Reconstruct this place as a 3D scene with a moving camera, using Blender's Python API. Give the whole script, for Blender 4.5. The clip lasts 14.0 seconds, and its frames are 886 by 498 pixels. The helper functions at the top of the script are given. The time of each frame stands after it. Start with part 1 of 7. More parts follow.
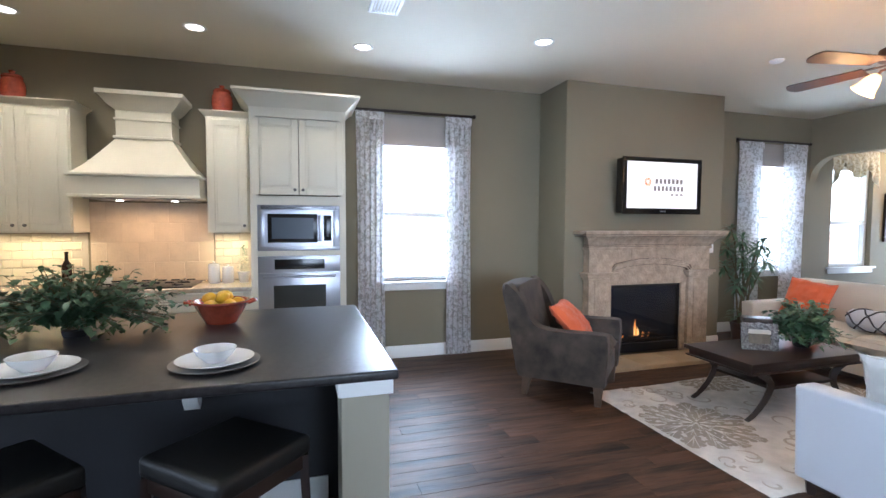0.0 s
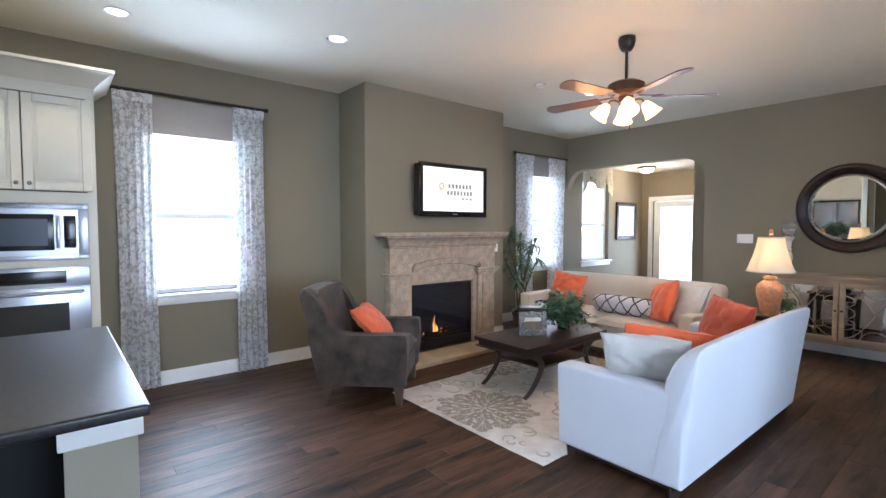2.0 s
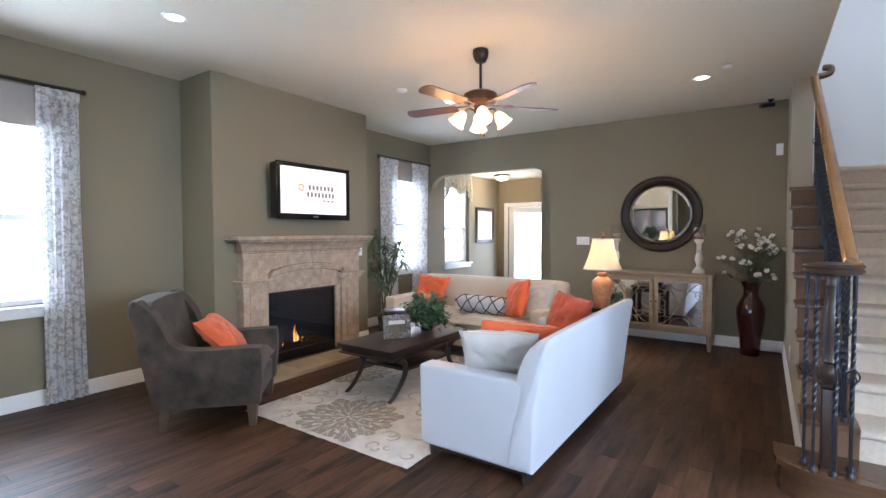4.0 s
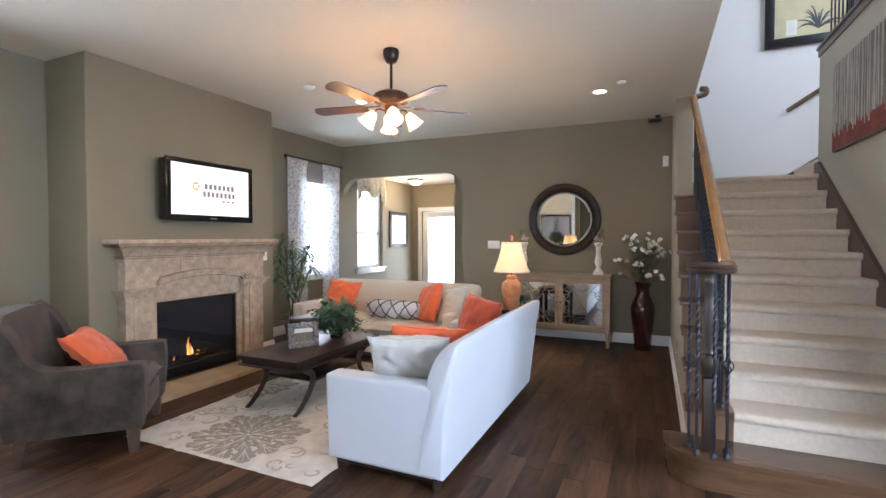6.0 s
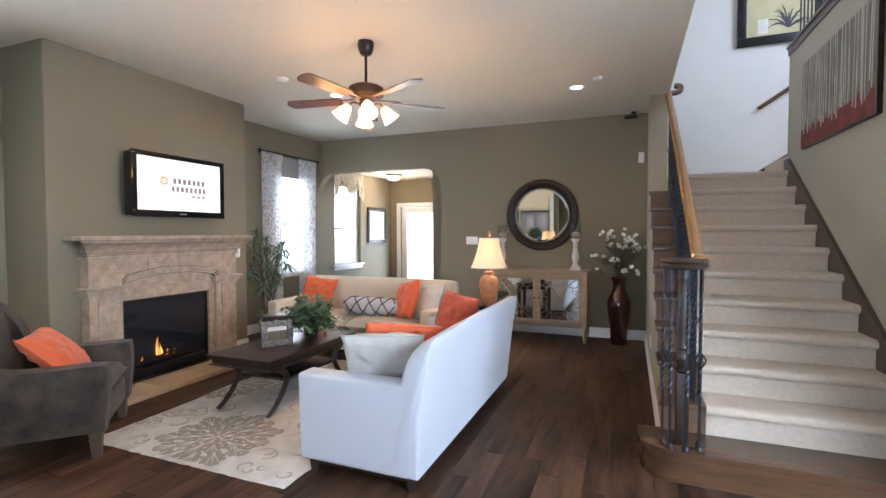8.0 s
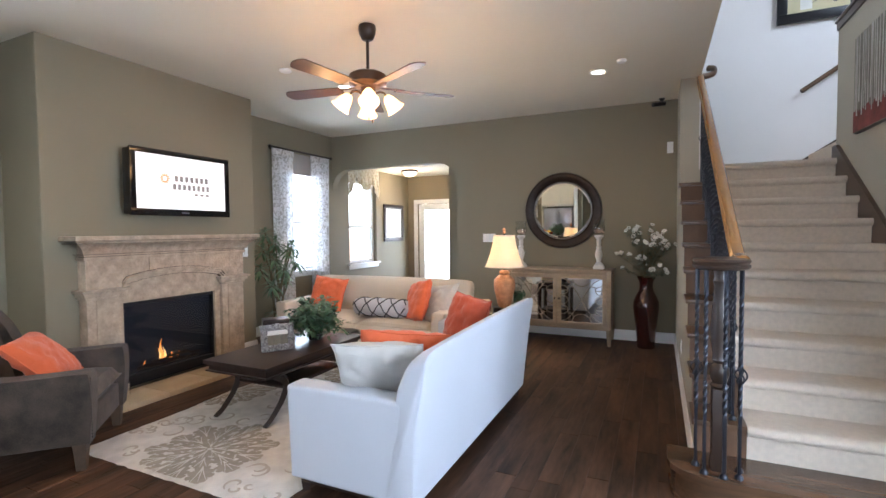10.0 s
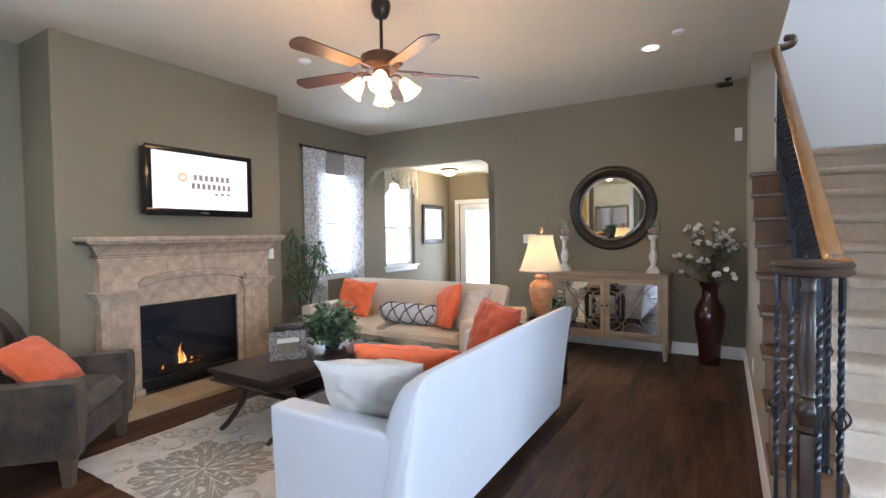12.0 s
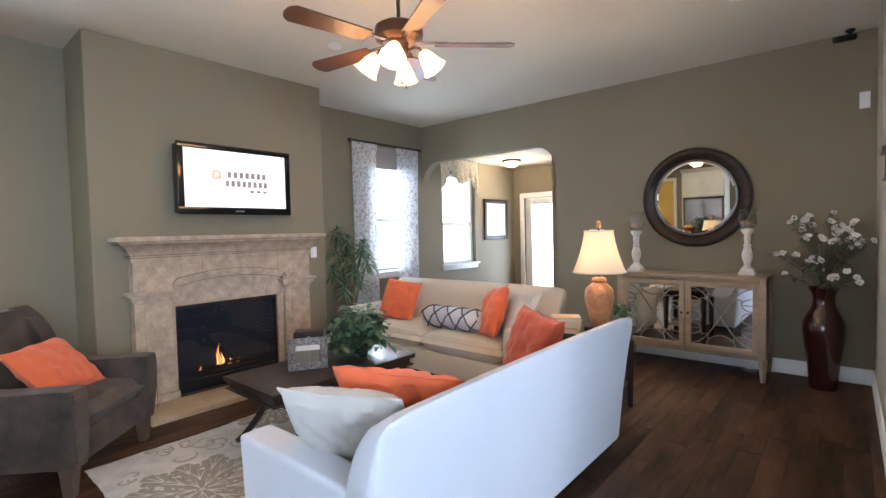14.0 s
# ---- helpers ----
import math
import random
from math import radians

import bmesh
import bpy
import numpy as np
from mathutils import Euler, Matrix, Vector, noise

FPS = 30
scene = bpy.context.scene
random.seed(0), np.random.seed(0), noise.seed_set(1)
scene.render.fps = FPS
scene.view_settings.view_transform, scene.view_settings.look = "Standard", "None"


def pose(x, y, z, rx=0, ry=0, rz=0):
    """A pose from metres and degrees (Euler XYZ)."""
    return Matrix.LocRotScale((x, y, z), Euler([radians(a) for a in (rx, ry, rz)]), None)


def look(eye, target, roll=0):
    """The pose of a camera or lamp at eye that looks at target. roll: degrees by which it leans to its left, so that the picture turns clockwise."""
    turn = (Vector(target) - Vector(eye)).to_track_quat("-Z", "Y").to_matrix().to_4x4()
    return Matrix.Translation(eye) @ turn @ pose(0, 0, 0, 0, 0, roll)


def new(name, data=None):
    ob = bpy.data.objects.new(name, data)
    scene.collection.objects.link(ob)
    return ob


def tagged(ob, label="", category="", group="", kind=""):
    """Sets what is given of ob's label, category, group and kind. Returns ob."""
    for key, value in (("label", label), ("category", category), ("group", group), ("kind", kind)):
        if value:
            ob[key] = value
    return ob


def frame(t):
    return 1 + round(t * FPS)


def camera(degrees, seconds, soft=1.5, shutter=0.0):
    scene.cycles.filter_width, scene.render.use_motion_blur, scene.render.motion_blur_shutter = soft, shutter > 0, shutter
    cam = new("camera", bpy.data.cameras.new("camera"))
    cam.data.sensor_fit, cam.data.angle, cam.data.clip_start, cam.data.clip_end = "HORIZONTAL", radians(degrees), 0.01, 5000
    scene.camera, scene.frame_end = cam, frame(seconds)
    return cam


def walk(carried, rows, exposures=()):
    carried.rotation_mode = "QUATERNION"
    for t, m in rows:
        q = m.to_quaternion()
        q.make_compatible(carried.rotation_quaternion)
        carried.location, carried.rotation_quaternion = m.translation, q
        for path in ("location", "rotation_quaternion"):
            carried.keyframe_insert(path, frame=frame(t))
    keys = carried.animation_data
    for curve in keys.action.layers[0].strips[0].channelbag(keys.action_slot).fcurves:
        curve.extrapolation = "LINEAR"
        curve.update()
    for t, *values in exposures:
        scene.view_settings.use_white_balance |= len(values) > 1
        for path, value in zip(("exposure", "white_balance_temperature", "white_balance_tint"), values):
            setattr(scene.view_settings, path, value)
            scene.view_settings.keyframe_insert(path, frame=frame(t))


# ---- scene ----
cam = camera(86.6, 14.0)
PATH = [
    (0, (4.524, -2.761, 1.5), (2.613, -2.18, 1.393), 0.2),
    (0.5, (4.501, -2.735, 1.493), (2.657, -1.966, 1.388), 0.2),
    (1, (4.491, -2.693, 1.492), (2.738, -1.736, 1.397), -0.0),
    (1.5, (4.474, -2.658, 1.492), (2.825, -1.53, 1.402), -0.2),
    (2, (4.467, -2.615, 1.49), (2.929, -1.339, 1.398), -0.0),
    (2.5, (4.46, -2.595, 1.486), (3.052, -1.178, 1.397), 0.1),
    (3, (4.45, -2.574, 1.468), (3.147, -1.059, 1.389), 0.1),
    (3.5, (4.455, -2.556, 1.463), (3.232, -0.976, 1.389), -0.1),
    (4, (4.463, -2.54, 1.466), (3.336, -0.89, 1.396), -0.1),
    (6.5, (4.457, -2.442, 1.448), (3.678, -0.601, 1.398), 0.0),
    (7, (4.469, -2.437, 1.45), (3.712, -0.586, 1.395), -0.0),
    (7.5, (4.47, -2.428, 1.45), (3.735, -0.569, 1.386), -0.0),
    (10, (4.477, -2.082, 1.451), (3.644, -0.266, 1.373), -0.5),
    (10.5, (4.468, -1.958, 1.437), (3.591, -0.163, 1.357), -0.4),
    (11, (4.477, -1.833, 1.438), (3.559, -0.057, 1.359), -0.5),
    (11.5, (4.482, -1.711, 1.431), (3.511, 0.037, 1.358), -0.7),
    (12, (4.482, -1.594, 1.42), (3.453, 0.12, 1.356), -0.7),
    (12.5, (4.478, -1.476, 1.413), (3.384, 0.197, 1.349), -0.7),
    (13, (4.488, -1.322, 1.416), (3.316, 0.296, 1.339), -0.8),
    (13.5, (4.489, -1.166, 1.419), (3.254, 0.404, 1.337), -1.1),
    (14, (4.49, -0.998, 1.418), (3.187, 0.518, 1.343), -1.3),
]
walk(cam, [(t, look(eye, target, lean)) for t, eye, target, lean in PATH], ((0, -0.15, 5540, 12), (3, -0.08, 5640, 12), (6.5, -0.02, 5970, 13), (14, -0.06, 5850, 12)))

# ---- world and lights ----
world = bpy.data.worlds.new("world")
scene.world = world
world.use_nodes = True
wn = world.node_tree
sky = wn.nodes.new("ShaderNodeTexSky")
sky.sky_type, sky.sun_disc = "NISHITA", False
sky.sun_elevation, sky.sun_rotation = radians(48), radians(150)
wn.nodes["Background"].inputs["Strength"].default_value = 0.15
wn.links.new(sky.outputs[0], wn.nodes["Background"].inputs["Color"])


def lamp(name, kind, m, power, color, **more):
    data = bpy.data.lights.new(name, kind)
    data.energy, data.color = power, color
    if kind == "AREA":
        data.shape, data.size, data.size_y = "RECTANGLE", more["size"], more["size_y"]
        data.spread = radians(more.get("spread", 160))
    elif kind == "SPOT":
        data.spot_size, data.spot_blend, data.shadow_soft_size = radians(more["cone"]), 0.8, more.get("soft", 0.05)
    elif kind == "SUN":
        data.angle = radians(more["angle"])
    else:
        data.shadow_soft_size = more.get("soft", 0.04)
    ob = new(name, data)
    ob.matrix_world = m
    return ob


DAY, WARM = (0.75, 0.87, 1.0), (1.0, 0.69, 0.42)
lamp("sun", "SUN", look((6, -9, 14), (0, 0, 0)), 3.0, (1.0, 0.95, 0.88), angle=0.5)
# the daylight of each window
lamp("daylight", "AREA", look((-0.80, -1.52, 1.60), (5, -1.52, 1.2)), 118, DAY, size=0.78, size_y=1.45)
lamp("daylight", "AREA", look((-0.80, 3.76, 1.60), (5, 3.76, 1.3)), 65, DAY, size=0.6, size_y=1.45)
lamp("daylight", "AREA", look((-2.2, 5.38, 3.9), (0.8, 5.38, 0.9)), 150, DAY, size=1.4, size_y=1.2)
lamp("daylight", "AREA", look((0.12, 7.36, 1.10), (0.12, 0, 1.0)), 55, DAY, size=0.55, size_y=1.6)
lamp("daylight", "AREA", look((4.2, -6.92, 1.45), (4.2, 0, 1.3)), 64, DAY, size=2.6, size_y=1.9)
lamp("daylight", "AREA", look((7.9, 2.6, 5.0), (5.2, 3.6, 3.2)), 104, DAY, size=1.6, size_y=1.3)
lamp("daylight", "AREA", look((7.42, -1.4, 1.55), (3.2, 1.1, 0.75)), 128, DAY, size=2.4, size_y=1.7, spread=110)


# ---- materials ----
def links(mat):
    return mat.node_tree.nodes, mat.node_tree.links


def surface(name, color, rough=0.5, metal=0.0, var=0.10, scale=3.0, bump=0.08, fine=120.0, stretch=(1, 1, 1), shift=0.0, sheen=0.0, coat=0.0, randomize=0.0):
    """A plain surface with variation at two scales and fine relief."""
    mat = bpy.data.materials.new(name)
    mat.use_nodes = True
    n, l = links(mat)
    p = n["Principled BSDF"]
    p.inputs["Roughness"].default_value, p.inputs["Metallic"].default_value = rough, metal
    p.inputs["Sheen Weight"].default_value, p.inputs["Coat Weight"].default_value = sheen, coat
    p.inputs["Specular IOR Level"].default_value = 0.22 if "hardwood" in name else 0.5
    tex = n.new("ShaderNodeTexCoord")
    mp = n.new("ShaderNodeMapping")
    mp.inputs["Scale"].default_value = stretch
    l.new(tex.outputs["Object"], mp.inputs["Vector"])
    info = n.new("ShaderNodeObjectInfo")
    if randomize:
        mul = n.new("ShaderNodeMath")
        mul.operation = "MULTIPLY"
        mul.inputs[1].default_value = 37.0
        l.new(info.outputs["Random"], mul.inputs[0])
        l.new(mul.outputs[0], mp.inputs["Location"])
    big, small = n.new("ShaderNodeTexNoise"), n.new("ShaderNodeTexNoise")
    big.inputs["Scale"].default_value, big.inputs["Detail"].default_value = scale, 4
    small.inputs["Scale"].default_value, small.inputs["Detail"].default_value = fine, 3
    for t in (big, small):
        l.new(mp.outputs[0], t.inputs["Vector"])
    mixn = n.new("ShaderNodeMath")
    mixn.operation = "MULTIPLY_ADD"
    mixn.inputs[1].default_value = 0.35
    l.new(small.outputs["Fac"], mixn.inputs[0])
    l.new(big.outputs["Fac"], mixn.inputs[2])
    ramp = n.new("ShaderNodeMapRange")
    ramp.inputs["From Min"].default_value, ramp.inputs["From Max"].default_value = 0.35, 1.0
    ramp.inputs["To Min"].default_value, ramp.inputs["To Max"].default_value = 1 - var, 1 + var
    l.new(mixn.outputs[0], ramp.inputs["Value"])
    value = ramp.outputs[0]
    if randomize:
        rr = n.new("ShaderNodeMapRange")
        rr.inputs["To Min"].default_value, rr.inputs["To Max"].default_value = 1 - randomize, 1 + randomize
        l.new(info.outputs["Random"], rr.inputs["Value"])
        m2 = n.new("ShaderNodeMath")
        m2.operation = "MULTIPLY"
        l.new(value, m2.inputs[0])
        l.new(rr.outputs[0], m2.inputs[1])
        value = m2.outputs[0]
    col = n.new("ShaderNodeVectorMath")
    col.operation = "SCALE"
    col.inputs[0].default_value = color
    l.new(value, col.inputs["Scale"])
    l.new(col.outputs[0], p.inputs["Base Color"])
    if bump:
        b = n.new("ShaderNodeBump")
        b.inputs["Strength"].default_value, b.inputs["Distance"].default_value = bump, 0.01
        l.new(small.outputs["Fac"], b.inputs["Height"])
        l.new(b.outputs[0], p.inputs["Normal"])
    return mat


def glowing(name, color, strength):
    mat = bpy.data.materials.new(name)
    mat.use_nodes = True
    n, l = links(mat)
    p = n["Principled BSDF"]
    p.inputs["Base Color"].default_value = (*color, 1)
    p.inputs["Emission Color"].default_value = (*color, 1)
    p.inputs["Emission Strength"].default_value = strength
    return mat


def clear(name, color=(1, 1, 1), rough=0.0, thin=True):
    mat = bpy.data.materials.new(name)
    mat.use_nodes = True
    n, l = links(mat)
    out = n["Material Output"]
    n.remove(n["Principled BSDF"])
    if thin:
        a, g, f, mx = n.new("ShaderNodeBsdfTransparent"), n.new("ShaderNodeBsdfGlossy"), n.new("ShaderNodeLayerWeight"), n.new("ShaderNodeMixShader")
        a.inputs["Color"].default_value = (*color, 1)
        g.inputs["Roughness"].default_value = rough
        pw, ma = n.new("ShaderNodeMath"), n.new("ShaderNodeMath")
        pw.operation, ma.operation = "POWER", "MULTIPLY_ADD"
        pw.inputs[1].default_value, ma.inputs[1].default_value, ma.inputs[2].default_value = 4.0, 0.7, 0.035
        l.new(f.outputs["Facing"], pw.inputs[0]), l.new(pw.outputs[0], ma.inputs[0])
        l.new(ma.outputs[0], mx.inputs[0]), l.new(a.outputs[0], mx.inputs[1]), l.new(g.outputs[0], mx.inputs[2])
        l.new(mx.outputs[0], out.inputs["Surface"])
    else:
        g = n.new("ShaderNodeBsdfGlass")
        g.inputs["Color"].default_value, g.inputs["Roughness"].default_value = (*color, 1), rough
        l.new(g.outputs[0], out.inputs["Surface"])
    return mat


def patterned(name, ground, figure, scale, width=0.06, rough=0.9, kind="vine", translucent=0.0, stretch=(1, 1, 1)):
    """Cloth with a printed figure: winding vines and blooms, or a lattice."""
    mat = surface(name, ground, rough, 0, 0.06, 6, 0.15, 400)
    n, l = links(mat)
    p = n["Principled BSDF"]
    tex, mp = n.new("ShaderNodeTexCoord"), n.new("ShaderNodeMapping")
    mp.inputs["Scale"].default_value = stretch
    l.new(tex.outputs["Object"], mp.inputs["Vector"])
    warp = n.new("ShaderNodeTexNoise")
    warp.inputs["Scale"].default_value = scale * 0.6
    l.new(mp.outputs[0], warp.inputs["Vector"])
    add = n.new("ShaderNodeVectorMath")
    add.operation = "MULTIPLY_ADD"
    add.inputs[1].default_value = (0.35, 0.35, 0.35)
    l.new(warp.outputs["Color"], add.inputs[0]), l.new(mp.outputs[0], add.inputs[2])
    v = n.new("ShaderNodeTexVoronoi")
    v.feature = "DISTANCE_TO_EDGE"
    v.inputs["Scale"].default_value = scale
    l.new(add.outputs[0], v.inputs["Vector"])
    r = n.new("ShaderNodeMapRange")
    r.inputs["From Min"].default_value, r.inputs["From Max"].default_value = width, width * 1.6
    r.inputs["To Min"].default_value, r.inputs["To Max"].default_value = 1.0, 0.0
    l.new(v.outputs["Distance"], r.inputs["Value"])
    w = n.new("ShaderNodeTexNoise")
    w.inputs["Scale"].default_value = scale * 2.2
    l.new(mp.outputs[0], w.inputs["Vector"])
    r2 = n.new("ShaderNodeMapRange")
    r2.inputs["From Min"].default_value, r2.inputs["From Max"].default_value = 0.55, 0.60
    l.new(w.outputs["Fac"], r2.inputs["Value"])
    mx = n.new("ShaderNodeMath")
    mx.operation = "MAXIMUM"
    l.new(r.outputs[0], mx.inputs[0]), l.new(r2.outputs[0], mx.inputs[1])
    mix = n.new("ShaderNodeMix")
    mix.data_type = "RGBA"
    l.new((mx if kind == "vine" else r).outputs[0], mix.inputs["Factor"])
    old = p.inputs["Base Color"].links[0].from_socket
    l.new(old, mix.inputs["A"])
    mix.inputs["B"].default_value = (*figure, 1)
    l.new(mix.outputs["Result"], p.inputs["Base Color"])
    if translucent:
        tr, ms = n.new("ShaderNodeBsdfTranslucent"), n.new("ShaderNodeMixShader")
        l.new(mix.outputs["Result"], tr.inputs["Color"])
        ms.inputs[0].default_value = translucent
        l.new(p.outputs[0], ms.inputs[1]), l.new(tr.outputs[0], ms.inputs[2])
        l.new(ms.outputs[0], n["Material Output"].inputs["Surface"])
    return mat


def see_through(mat, color, amount):
    """Lets light pass a thin shade."""
    n, l = links(mat)
    tr, ms = n.new("ShaderNodeBsdfTranslucent"), n.new("ShaderNodeMixShader")
    tr.inputs["Color"].default_value = (*color, 1)
    ms.inputs[0].default_value = amount
    l.new(n["Principled BSDF"].outputs[0], ms.inputs[1]), l.new(tr.outputs[0], ms.inputs[2])
    l.new(ms.outputs[0], n["Material Output"].inputs["Surface"])
    return mat


PAINT = surface("olive_taupe_wall_paint", (0.221, 0.193, 0.131), 0.75, 0, 0.05, 1.2, 0.12, 260)
PAINT_STAIR = surface("pale_stairwell_paint", (0.62, 0.59, 0.57), 0.75, 0, 0.04, 1.2, 0.12, 260)
PAINT_HALL = surface("tan_stair_wall_paint", (0.35, 0.32, 0.25), 0.75, 0, 0.05, 1.2, 0.12, 260)
CEIL = surface("ceiling_paint", (0.69, 0.645, 0.535), 0.85, 0, 0.03, 1.0, 0.25, 180)
TRIM = surface("white_trim_paint", (0.80, 0.80, 0.79), 0.35, 0, 0.03, 4, 0.03, 90)
CREAM = surface("cream_cabinet_paint", (0.70, 0.66, 0.55), 0.38, 0, 0.05, 3, 0.04, 70)
PLANK = surface("dark_hardwood", (0.060, 0.030, 0.017), 0.48, 0, 1.3, 7.5, 0.30, 34, (1.0, 0.16, 1.0), randomize=0.24)
SUBFLOOR = surface("floor_joint_dark", (0.012, 0.008, 0.006), 0.6)
WALNUT = surface("dark_stained_wood", (0.022, 0.012, 0.009), 0.36, 0, 0.3, 6, 0.06, 50, (1, 0.2, 1), coat=0.15)
OAK = surface("honey_oak", (0.30, 0.145, 0.045), 0.25, 0, 0.25, 8, 0.06, 60, (1, 0.15, 1), coat=0.4)
BROWNWOOD = surface("brown_stained_oak", (0.095, 0.050, 0.025), 0.30, 0, 0.35, 8, 0.08, 60, (0.2, 1, 1), coat=0.2)
STARTWOOD = surface("glossy_brown_oak", (0.088, 0.045, 0.023), 0.26, 0, 0.75, 7, 0.12, 60, (0.12, 1, 1), coat=0.25)
SKIRT = surface("brown_stained_skirt", (0.075, 0.045, 0.028), 0.35, 0, 0.25, 8, 0.06, 60, (1, 0.2, 1))
LEGWOOD = surface("worn_oak_leg", (0.080, 0.052, 0.033), 0.5, 0, 0.3, 20, 0.1, 80)
WASHED = surface("whitewashed_oak", (0.33, 0.25, 0.17), 0.55, 0, 0.28, 10, 0.15, 70, (0.25, 1, 1))
CARPET = surface("beige_carpet", (0.72, 0.605, 0.485), 0.97, 0, 0.10, 34, 1.0, 260, sheen=0.2)
RISERWOOD = surface("matte_brown_riser", (0.120, 0.062, 0.031), 0.62, 0, 0.3, 8, 0.08, 60)
DARKOAK = surface("dark_newel_oak", (0.034, 0.019, 0.012), 0.38, 0, 0.35, 8, 0.06, 60, (1, 1, 0.2), coat=0.15)
IRON = surface("black_wrought_iron", (0.030, 0.033, 0.042), 0.34, 0.7, 0.3, 30, 0.1, 200)
BRONZE = surface("oil_rubbed_bronze", (0.030, 0.021, 0.017), 0.35, 0.6, 0.4, 20, 0.1, 150)
BRONZE_W = surface("warm_bronze", (0.085, 0.042, 0.022), 0.38, 0.55, 0.3, 20, 0.08, 150)
BLADE = surface("walnut_fan_blade", (0.060, 0.026, 0.014), 0.5, 0, 0.3, 12, 0.05, 60, (0.2, 1, 1))
STONE = surface("cast_stone", (0.395, 0.315, 0.235), 0.75, 0, 0.36, 13, 0.8, 44)
UMBER_DARK = surface("dark_umber_strip", (0.11, 0.078, 0.055), 0.85, 0, 0.3, 12)
HEARTH = surface("hearth_stone", (0.36, 0.27, 0.165), 0.6, 0, 0.2, 5, 0.2, 60)
BLACK = surface("black_enamel", (0.010, 0.010, 0.012), 0.30, 0.2, 0.2)
PLASTIC = surface("black_plastic", (0.008, 0.008, 0.009), 0.18, 0, 0.1, bump=0.0)
# black firebox back, its blue tint standing for the reflection in the glass
FIREBOX_BLUISH = surface("firebox_black_reflection_blue", (0.030, 0.036, 0.048), 0.7, 0, 0.3, 6, 0.08, 40)
LOG = surface("charred_log", (0.055, 0.043, 0.036), 0.9, 0, 0.5, 15, 0.8, 60)
LINEN_W = surface("white_linen", (0.505, 0.52, 0.565), 0.92, 0, 0.03, 3, 0.25, 500, sheen=0.15)
LINEN_B = surface("beige_linen", (0.56, 0.50, 0.41), 0.92, 0, 0.05, 4, 0.3, 450, sheen=0.15)
PILLOW_W = surface("cream_linen_pillow", (0.50, 0.485, 0.455), 0.92, 0, 0.04, 4, 0.3, 450)
ORANGE = surface("burnt_orange_cloth", (0.62, 0.118, 0.038), 0.88, 0, 0.10, 5, 0.3, 420, sheen=0.2)
RUST = surface("rust_orange_cloth", (0.36, 0.062, 0.026), 0.88, 0, 0.10, 5, 0.3, 420, sheen=0.2)
LATTICE = patterned("lattice_cloth", (0.68, 0.66, 0.60), (0.05, 0.042, 0.035), 9.0, 0.035, kind="lattice")
DRAPE = patterned("printed_drape", (0.86, 0.86, 0.87), (0.56, 0.545, 0.53), 10.0, 0.030, translucent=0.50)
DRAPE_GOLD = patterned("printed_gold_valance", (0.72, 0.69, 0.60), (0.52, 0.45, 0.31), 9.0, 0.04, translucent=0.4)
SHADE_CLOTH = surface("grey_roman_shade", (0.36, 0.335, 0.315), 0.9, 0, 0.05, 3, 0.2, 350)
LEATHER = surface("worn_taupe_suede", (0.055, 0.040, 0.030), 0.62, 0, 1.1, 6, 0.2, 160, sheen=0.06)
SEATBLACK = surface("black_leather", (0.006, 0.006, 0.006), 0.5, 0, 0.2, 6, 0.15, 160)
RUGPILE = surface("cream_rug_pile", (0.63, 0.605, 0.565), 0.97, 0, 0.20, 9, 0.8, 300)
RUGFIG = surface("taupe_rug_pile", (0.335, 0.30, 0.25), 0.97, 0, 0.16, 14, 0.8, 300)
RUGFIG2 = surface("pale_taupe_rug_pile", (0.44, 0.40, 0.345), 0.97, 0, 0.16, 14, 0.8, 300)
MIRROR = surface("mirror", (0.86, 0.87, 0.86), 0.01, 1.0, 0.01, bump=0.0)
MIRROR_OLD = surface("antiqued_mirror", (0.78, 0.78, 0.77), 0.04, 1.0, 0.12, 5, 0.0)
SILVER = surface("hammered_silver", (0.24, 0.235, 0.23), 0.42, 1.0, 0.9, 60, 0.9, 90)
STEEL = surface("brushed_steel", (0.36, 0.36, 0.385), 0.30, 1.0, 0.1, 4, 0.05, 200, (1, 1, 0.05))
REDGLAZE = surface("oxblood_glaze", (0.032, 0.006, 0.005), 0.20, 0, 0.35, 6, 0.04, 40, coat=0.35)
TERRA = surface("terracotta_glaze", (0.30, 0.055, 0.028), 0.22, 0, 0.35, 14, 0.08, 60, coat=0.3)
TERRA_LAMP = surface("carved_terracotta", (0.42, 0.175, 0.070), 0.6, 0, 0.35, 26, 0.9, 55)
WHITEWOOD = surface("distressed_white_wood", (0.68, 0.655, 0.61), 0.6, 0, 0.14, 24, 0.25, 90)
CHINA = surface("white_china", (0.80, 0.80, 0.80), 0.15, 0, 0.01, bump=0.0)
FRET = surface("bronze_washed_fret", (0.26, 0.215, 0.165), 0.5, 0.2, 0.3, 20, 0.15, 80)
PEWTER = surface("pewter_charger", (0.20, 0.19, 0.18), 0.4, 0.6, 0.2)
GRANITE = surface("dark_granite", (0.021, 0.019, 0.020), 0.34, 0, 0.7, 40, 0.03, 240)
GRANITE_L = surface("beige_granite", (0.42, 0.36, 0.29), 0.2, 0, 0.4, 40, 0.03, 240)
TILE = surface("cream_tile", (0.60, 0.53, 0.41), 0.28, 0, 0.08, 5, 0.05, 60, randomize=0.05)
TRAVERTINE = surface("tumbled_travertine", (0.56, 0.46, 0.35), 0.55, 0, 0.12, 8, 0.2, 60, randomize=0.03)
GROUT_TR = surface("pale_grout", (0.55, 0.455, 0.345), 0.9)
